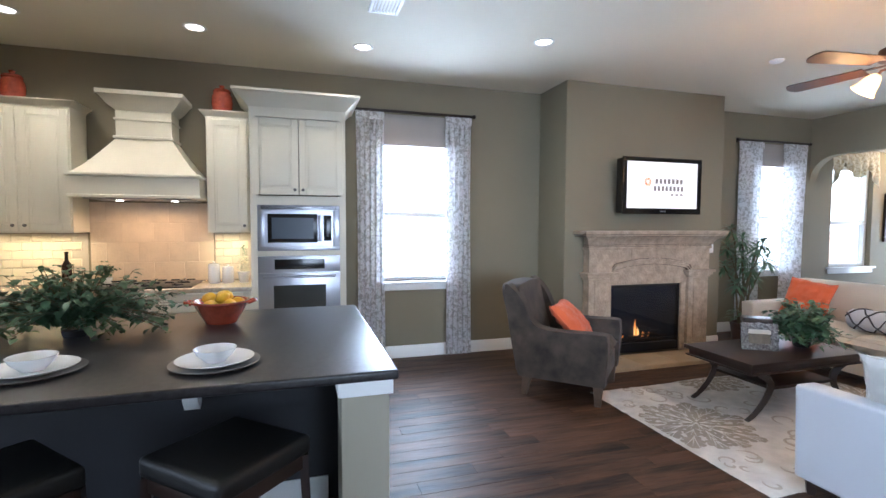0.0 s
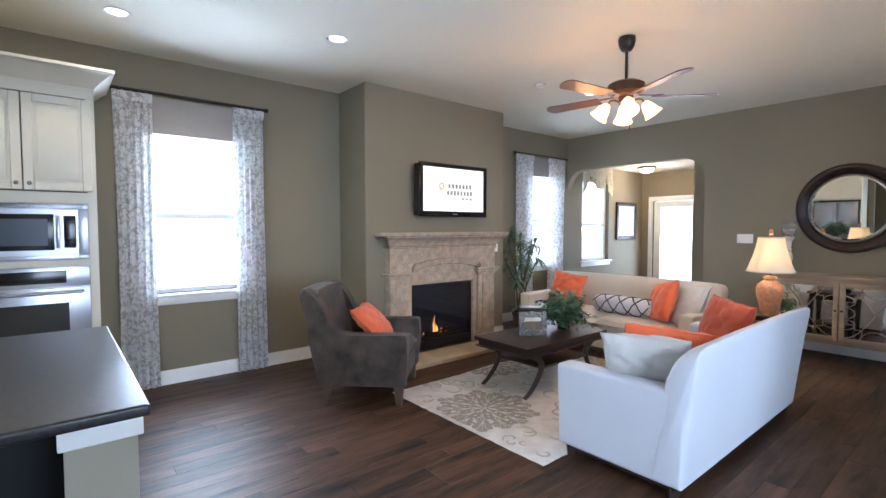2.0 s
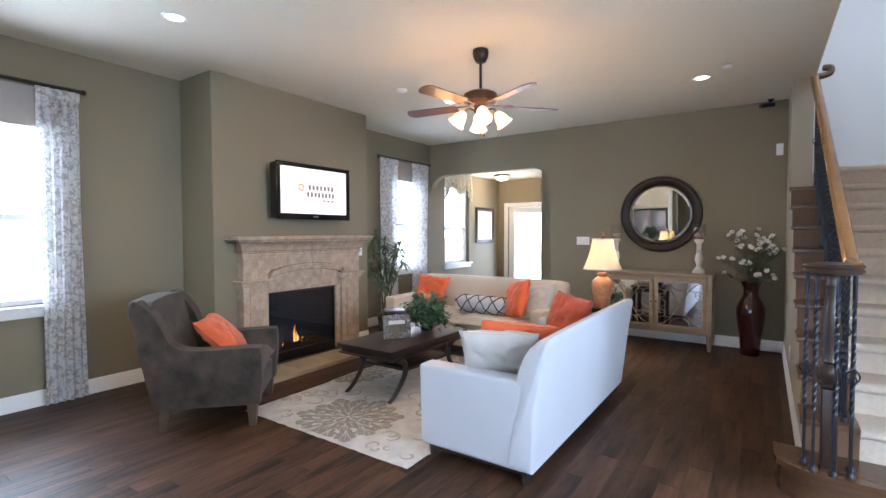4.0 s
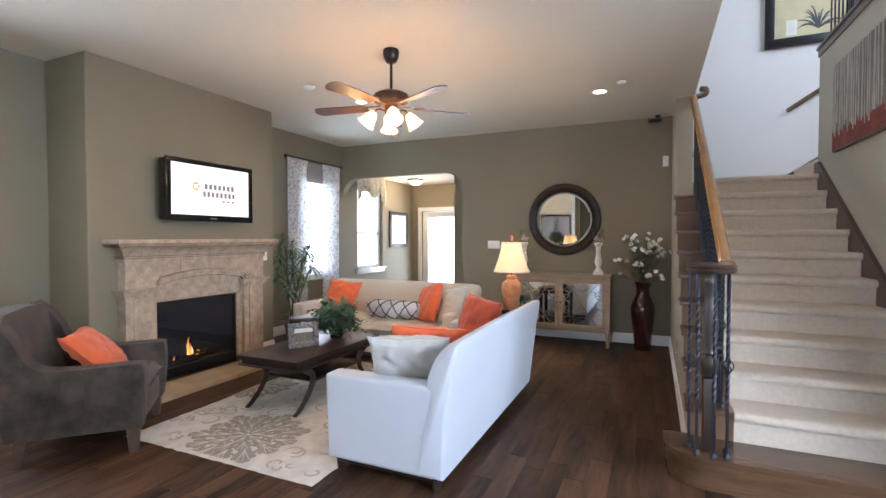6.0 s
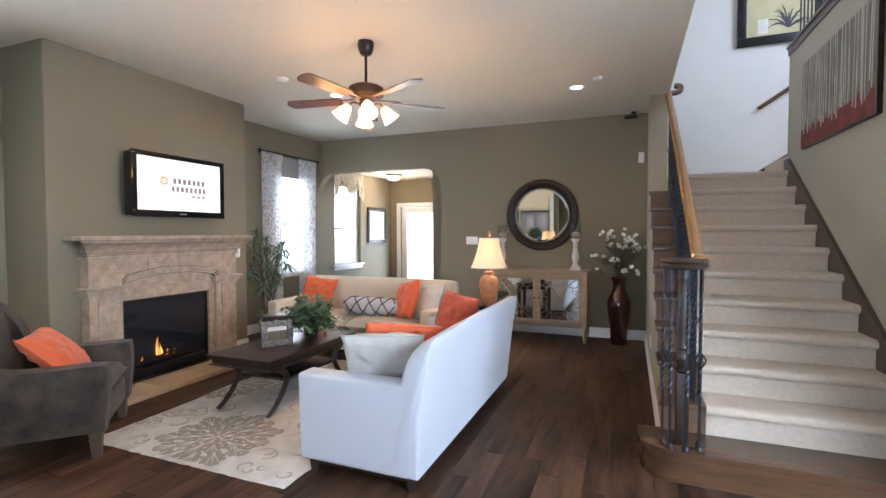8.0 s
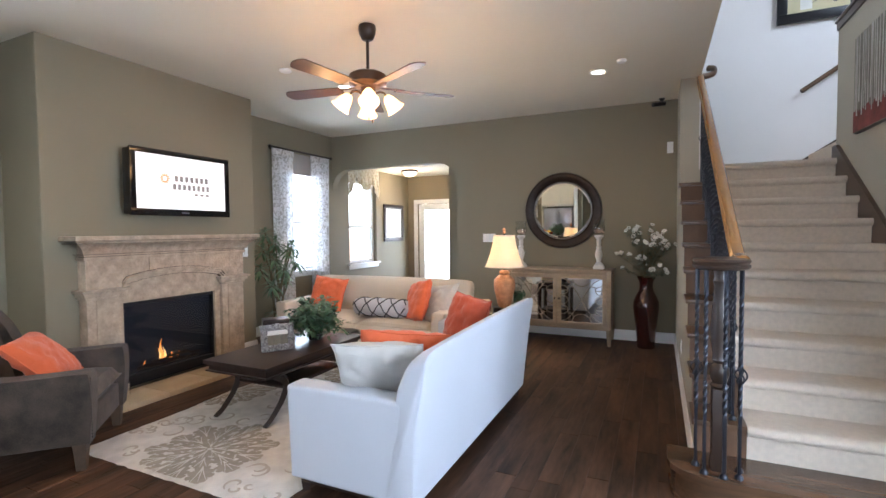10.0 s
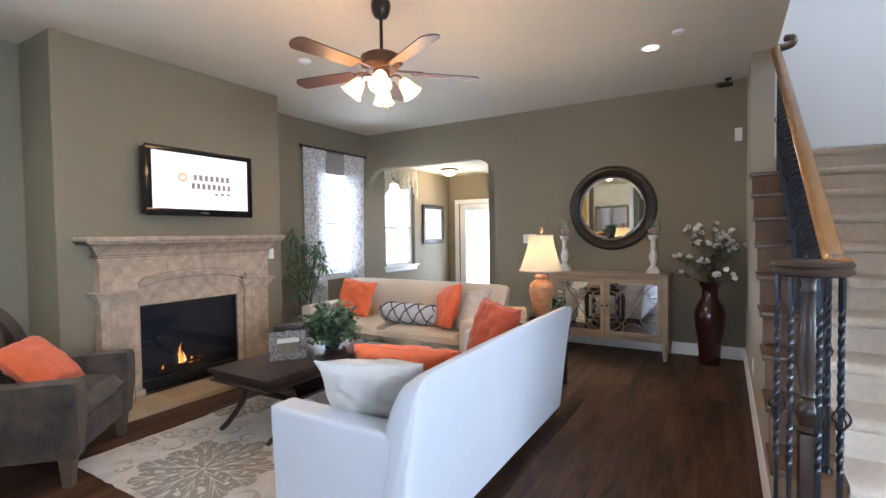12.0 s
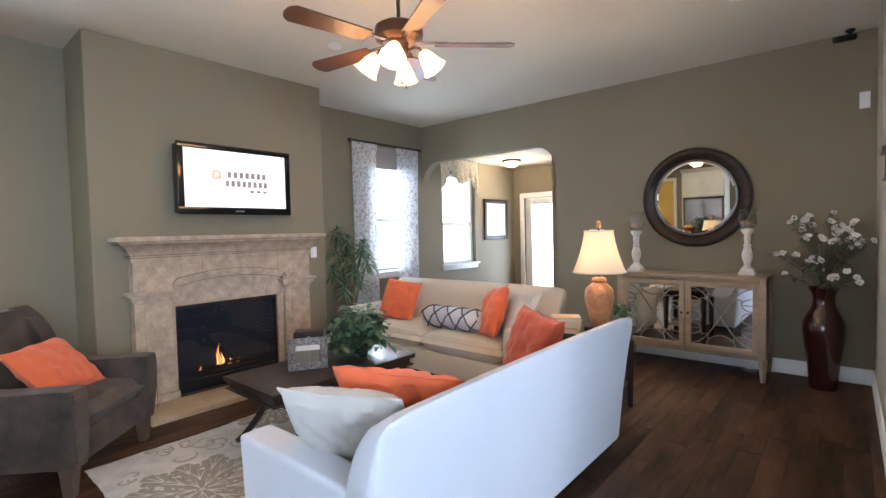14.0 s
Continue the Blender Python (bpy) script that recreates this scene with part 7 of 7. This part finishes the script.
top = thing("peninsula_counter", pose(0, 0, 0), "dark polished granite peninsula top with a thick edge", "counter")
part("slab", cube(bmesh.new(), (1.04, -4.55, 0.863), (2.66, -2.38, 0.903), 0.010, 3), GRANITE, top)


def stool(x, y, turn):
    th = thing("bar_stool", pose(x, y, 0, 0, 0, turn), "black leather backless counter stool with dark legs", "stool", "stools at the peninsula")
    bm = cube(bmesh.new(), (-0.22, -0.22, 0.565), (0.22, 0.22, 0.645), 0.03, 4)
    for v in bm.verts:
        if v.co.z > 0.63:
            v.co.z += 0.018 * (1 - (v.co.x / 0.22) ** 2) * (1 - (v.co.y / 0.22) ** 2)
    part("seat", bm, SEATBLACK, th)
    part("seat_frame", cube(bmesh.new(), (-0.205, -0.205, 0.51), (0.205, 0.205, 0.566), 0.004), WALNUT, th)
    for a in (-1, 1):
        for b in (-1, 1):
            part("leg", tube(bmesh.new(), [(a * 0.195, b * 0.195, 0.565), (a * 0.215, b * 0.215, 0)], [0.026, 0.020], 4, square=True), WALNUT, th, smooth=False)
    for a in (-1, 1):
        part("stretcher", box((-0.20, a * 0.215 - 0.01, 0.20), (0.20, a * 0.215 + 0.01, 0.23)), WALNUT, th)
        part("stretcher", box((a * 0.215 - 0.01, -0.20, 0.26), (a * 0.215 + 0.01, 0.20, 0.29)), WALNUT, th)
    return th


stool(2.585, -3.035, 47)
stool(2.60, -3.80, 43)


def setting(x, y):
    z = 0.903
    for name, prof, mat, dz, lab in (("charger", [(0.12, 0), (0.13, 0.004), (0.175, 0.012), (0.178, 0.016), (0.17, 0.016), (0.12, 0.006), (0.001, 0.006)], PEWTER, 0, "pewter charger under a dinner plate"), ("dinner_plate", [(0.09, 0), (0.10, 0.004), (0.15, 0.02), (0.153, 0.024), (0.148, 0.024), (0.10, 0.009), (0.001, 0.007)], CHINA, 0.007, "white china dinner plate on a charger"), ("soup_bowl", [(0.04, 0), (0.045, 0.006), (0.07, 0.03), (0.082, 0.052), (0.085, 0.056), (0.080, 0.056), (0.066, 0.032), (0.04, 0.010), (0.001, 0.008)], CHINA, 0.015, "white china bowl on a plate")):
        ob = part(name, lathe(bmesh.new(), prof, 40), mat)
        ob.matrix_world = pose(x, y, z + dz)
        tagged(ob, lab, name.split("_")[-1] if "_" in name else "plate", "place settings")


setting(2.37, -3.11)
setting(2.30, -3.78)


def lemon_bowl():
    th = thing("fruit_bowl", pose(1.45, -3.22, 0.903), "glazed terracotta bowl with handles", "bowl")
    part("body", lathe(bmesh.new(), [(0.085, 0), (0.09, 0.01), (0.12, 0.06), (0.15, 0.115), (0.165, 0.125), (0.165, 0.135), (0.15, 0.135), (0.11, 0.06), (0.07, 0.02), (0.001, 0.018)], 32), TERRA, th)
    for s in (-1, 1):
        pts = [(-0.05, s * 0.155, 0.12), (-0.03, s * 0.19, 0.13), (0.03, s * 0.19, 0.13), (0.05, s * 0.155, 0.12)]
        part("handle", tube(bmesh.new(), spline(pts, 4), 0.010, 8), TERRA, th)
    rnd = random.Random(2)
    for i in range(11):
        a = i * 2.4
        r = 0.105 * math.sqrt((i % 7) / 7)
        bm = bmesh.new()
        lathe(bm, [(0.001, -0.044), (0.010, -0.039), (0.026, -0.024), (0.031, 0), (0.026, 0.024), (0.010, 0.039), (0.001, 0.044)], 12)
        ob = part("lemon", bm, LEMON)
        ob.matrix_world = pose(1.45 + r * math.cos(a), -3.22 + r * math.sin(a), 0.903 + (0.115 if i < 7 else 0.155), 70 + rnd.uniform(-20, 20), rnd.uniform(-30, 30), rnd.uniform(0, 360))
        tagged(ob, "ripe yellow lemon heaped in the bowl", "fruit", "lemons in the bowl")


lemon_bowl()
leafy("leafy_centrepiece", pose(1.62, -3.90, 0.903), "sprawling dark green foliage arrangement on the peninsula", 1500, 0.30, 0.56, 0.27, 0.12, 0.052, LEAF, [(0.05, 0), (0.055, 0.01), (0.06, 0.035), (0.055, 0.035)], POT_BK, 11)
leafy("cabinet_top_greenery", pose(-0.25, -2.86, 2.656), "green trailing leaves on top of the oven cabinet", 120, 0.12, 0.18, 0.05, 0.05, 0.05, LEAF, [(0.05, 0), (0.06, 0.03), (0.05, 0.03)], POT_BR, 13)
leafy("potted_herb", pose(-0.42, -4.45, 0.935), "small green herb pot beside the cooktop", 80, 0.10, 0.16, 0.07, 0.12, 0.04, LEAF, [(0.04, 0), (0.055, 0.07), (0.05, 0.07)], CHINA, 14)


def topiary():
    th = thing("topiary", pose(-0.33, -3.28, 0.935), "small cone topiary in a white pot on the counter", "plant")
    part("pot", lathe(bmesh.new(), [(0.04, 0), (0.055, 0.09), (0.06, 0.10), (0.05, 0.10), (0.001, 0.095)], 18), CHINA, th)
    rnd = random.Random(8)
    bm = bmesh.new()
    for k in range(170):
        t = rnd.random()
        a = rnd.uniform(0, 6.28)
        r = 0.062 * (1 - t) + 0.006
        leaf(bm, Vector((r * math.cos(a) * 0.8, r * math.sin(a) * 0.8, 0.11 + 0.24 * t)), Vector((math.cos(a), math.sin(a), 0.5)), Vector((0, 0, 1)), 0.026, 0.015, 0.2, 2)
    tagged(part("foliage", bm, LEAF, th), kind="stuff")


topiary()
for y, h in ((-3.54, 0.17), (-3.42, 0.14)):
    cn = thing("canister", pose(-0.32, y, 0.935), "white ceramic canister on the counter", "canister", "white canisters")
    part("body", lathe(bmesh.new(), [(0.045, 0), (0.052, 0.01), (0.052, h - 0.02), (0.048, h)], 20), CHINA, cn)
    part("lid", lathe(bmesh.new(), [(0.050, h + 0.001), (0.046, h + 0.014), (0.012, h + 0.018), (0.014, h + 0.032), (0.001, h + 0.036)], 20), CHINA, cn)
bt = thing("bottle", pose(-0.36, -4.72, 0.935), "dark red bottle on the counter", "bottle")
part("body", lathe(bmesh.new(), [(0.036, 0), (0.038, 0.01), (0.038, 0.19), (0.014, 0.235), (0.014, 0.29), (0.017, 0.295), (0.017, 0.31), (0.001, 0.312)], 18), REDGLAZE, bt)


def jar(y, s, label):
    th = thing("ceramic_jar", pose(-0.40, y, 2.527), label, "jar", "red jars on the cabinets")
    part("body", lathe(bmesh.new(), [(a * s, b * s) for a, b in ((0.07, 0), (0.085, 0.02), (0.095, 0.10), (0.09, 0.16), (0.075, 0.19), (0.08, 0.205), (0.07, 0.206))], 24), TERRA, th)
    part("lid", lathe(bmesh.new(), [(a * s, b * s) for a, b in ((0.078, 0.207), (0.07, 0.225), (0.03, 0.235), (0.02, 0.245), (0.026, 0.262), (0.001, 0.275))], 24), TERRA, th)


jar(-3.45, 1.0, "round glazed red lidded jar on the wall cabinet")
jar(-5.07, 0.95, "tall glazed red lidded jar on the wall cabinet")


# ---- behind the walk: what the mirror shows ----
def fridge():
    th = thing("refrigerator", pose(1.36, -5.62, 0), "stainless steel refrigerator between cabinet panels", "refrigerator")
    part("body", box((-0.48, -0.34, 0.02), (0.48, 0.33, 1.75)), STEEL, th)
    for a, b in ((-0.478, -0.003), (0.003, 0.478)):
        d = part("door", cube(bmesh.new(), (a, 0.332, 0.62), (b, 0.39, 1.75), 0.012), STEEL, th)
        x = b - 0.05 if a < -0.1 else a + 0.05
        part("handle", tube(bmesh.new(), [(x, 0.39, 0.75), (x, 0.44, 0.78), (x, 0.44, 1.60), (x, 0.39, 1.63)], 0.012, 8), STEEL, d)
    part("freezer_drawer", cube(bmesh.new(), (-0.478, 0.332, 0.06), (0.478, 0.39, 0.61), 0.012), STEEL, th)


fridge()
fc = thing("fridge_cabinet", pose(1.36, -5.62, 0), "cream cabinet surround above the refrigerator", "cabinet")
part("carcass", box((-0.52, -0.35, 1.80), (0.52, 0.36, 2.52)), CREAM, fc)
part("side_panel", box((-0.55, -0.35, 0.0), (-0.521, 0.38, 2.52)), CREAM, fc)
part("side_panel", box((0.521, -0.35, 0.0), (0.55, 0.38, 2.52)), CREAM, fc)
for a, b in ((-0.515, -0.003), (0.003, 0.515)):
    panel_door("door", fc, (a, 0.361, 1.84), (b, 0.381, 2.46), "y", CREAM)
bm = bmesh.new()
prism(bm, [(0.36, 2.521), (0.40, 2.53), (0.45, 2.60), (0.46, 2.60), (0.46, 2.62), (0.36, 2.62)], "x", -0.58, 0.58)
part("crown_moulding", bm, CREAM, fc)
bm = bmesh.new()
for lo, hi in (((-0.22, -5.978, 0), (-0.13, -5.945, 2.35)), ((0.40, -5.978, 0), (0.49, -5.945, 2.35)), ((-0.22, -5.978, 2.351), (0.49, -5.945, 2.44))):
    cube(bm, lo, hi, 0.005)
dw = structure("door_2", bm, TRIM, "white doorway casing with a yellow room beyond", "door")
part("room_beyond", box((-0.128, -5.978, 0), (0.398, -5.965, 2.349)), YELLOW, dw)
sg = thing("wall_sign", pose(0.14, -5.978, 2.72), "dark wooden sign above the pantry door", "sign")
part("board", cube(bmesh.new(), (-0.30, 0, -0.10), (0.30, 0.02, 0.10), 0.004), WALNUT, sg)
for i in range(5):
    part("mark", box((-0.22 + 0.09 * i, 0.0205, -0.03), (-0.16 + 0.09 * i, 0.023, 0.03)), ART_PALE, sg)

# ---- pieces of walls and floor ----
def tile_mesh(name, w, h, t, mat, b=0.004):
    bm = bmesh.new()
    o = [bm.verts.new(c) for c in ((0, 0, 0), (0, w, 0), (0, w, h), (0, 0, h))]
    i = [bm.verts.new(c) for c in ((t, b, b), (t, w - b, b), (t, w - b, h - b), (t, b, h - b))]
    bm.faces.new(i)
    for k in range(4):
        j = (k + 1) % 4
        bm.faces.new((o[k], o[j], i[j], i[k]))
    return mesh_of(name, bm, mat, False)


def tiled(y0, y1, z0, z1, w, h, mat, label, joint=None, t=0.008, b=0.004):
    base = structure("backsplash", box((WEST + 0.001, y0, z0), (WEST + 0.004, y1, z1)), joint or GROUT, label, "backsplash")
    whole, half = tile_mesh("tile", w - 0.004, h - 0.004, t, mat, b), tile_mesh("tile_half", w / 2 - 0.004, h - 0.004, t, mat, b)
    row, z = 0, z0
    while z < z1 - h * 0.6:
        y = y0
        if row % 2:
            o = new("tile", half)
            o.parent, o.location = base, (WEST + 0.004, y, z + 0.002)
            y += w / 2
        while y + w <= y1 + 0.01:
            o = new("tile", whole)
            o.parent, o.location = base, (WEST + 0.004, y + 0.002, z + 0.002)
            y += w
        row, z = row + 1, z + h


tiled(-5.6, -4.64, 0.937, 1.40, 0.152, 0.077, TILE, "cream subway tile backsplash")
tiled(-3.57, -3.20, 0.937, 1.40, 0.152, 0.077, TILE, "cream subway tile backsplash")
tiled(-4.62, -3.58, 0.937, 1.69, 0.26, 0.188, TRAVERTINE, "tumbled travertine panel behind the cooktop", GROUT_TR, 0.003, 0.0015)


def plank_mesh(name, w, ln):
    bm = bmesh.new()
    b, g = 0.0016, 0.0004
    o = [bm.verts.new(c) for c in ((g, g, -0.0012), (w - g, g, -0.0012), (w - g, ln - g, -0.0012), (g, ln - g, -0.0012))]
    d = [bm.verts.new((v.co.x, v.co.y, -0.012)) for v in o]
    i = [bm.verts.new(c) for c in ((b, b, 0), (w - b, b, 0), (w - b, ln - b, 0), (b, ln - b, 0))]
    bm.faces.new(i)
    for k in range(4):
        j = (k + 1) % 4
        bm.faces.new((o[k], o[j], i[j], i[k])), bm.faces.new((d[k], d[j], o[j], o[k]))
    return mesh_of(name, bm, PLANK, False)


def planks():
    base = bpy.data.objects["floor"]
    wide = 0.127
    rnd = random.Random(21)
    sizes = (0.7, 0.9, 1.1, 1.4, 1.7)
    shared = {s: plank_mesh("plank", wide, s) for s in sizes}
    rest = bmesh.new()
    count = 0
    x = WEST
    while x < 7.5:
        y = -7.0 - rnd.uniform(0, 0.8)
        while y < 7.1:
            s = rnd.choice(sizes)
            if -3.2 < y < 4.0 and x > 0.4 and x < 4.75 and count < 330:
                ob = new("plank", shared[s])
                ob.parent, ob.location = base, (x, y, rnd.uniform(-0.0006, 0.0))
                count += 1
            else:
                b = 0.0018
                v = [rest.verts.new(c) for c in ((x + b, y + b, 0), (x + wide - b, y + b, 0), (x + wide - b, y + s - b, 0), (x + b, y + s - b, 0))]
                o = [rest.verts.new(c) for c in ((x, y, -0.0014), (x + wide, y, -0.0014), (x + wide, y + s, -0.0014), (x, y + s, -0.0014))]
                rest.faces.new(v)
                for k in range(4):
                    j = (k + 1) % 4
                    rest.faces.new((o[k], o[j], v[j], v[k]))
            y += s
        x += wide
    me = mesh_of("plank_rest", rest, PLANK_REST, False)
    ob = new("far_planks", me)
    ob.parent = base
    tagged(ob, kind="stuff")


planks()
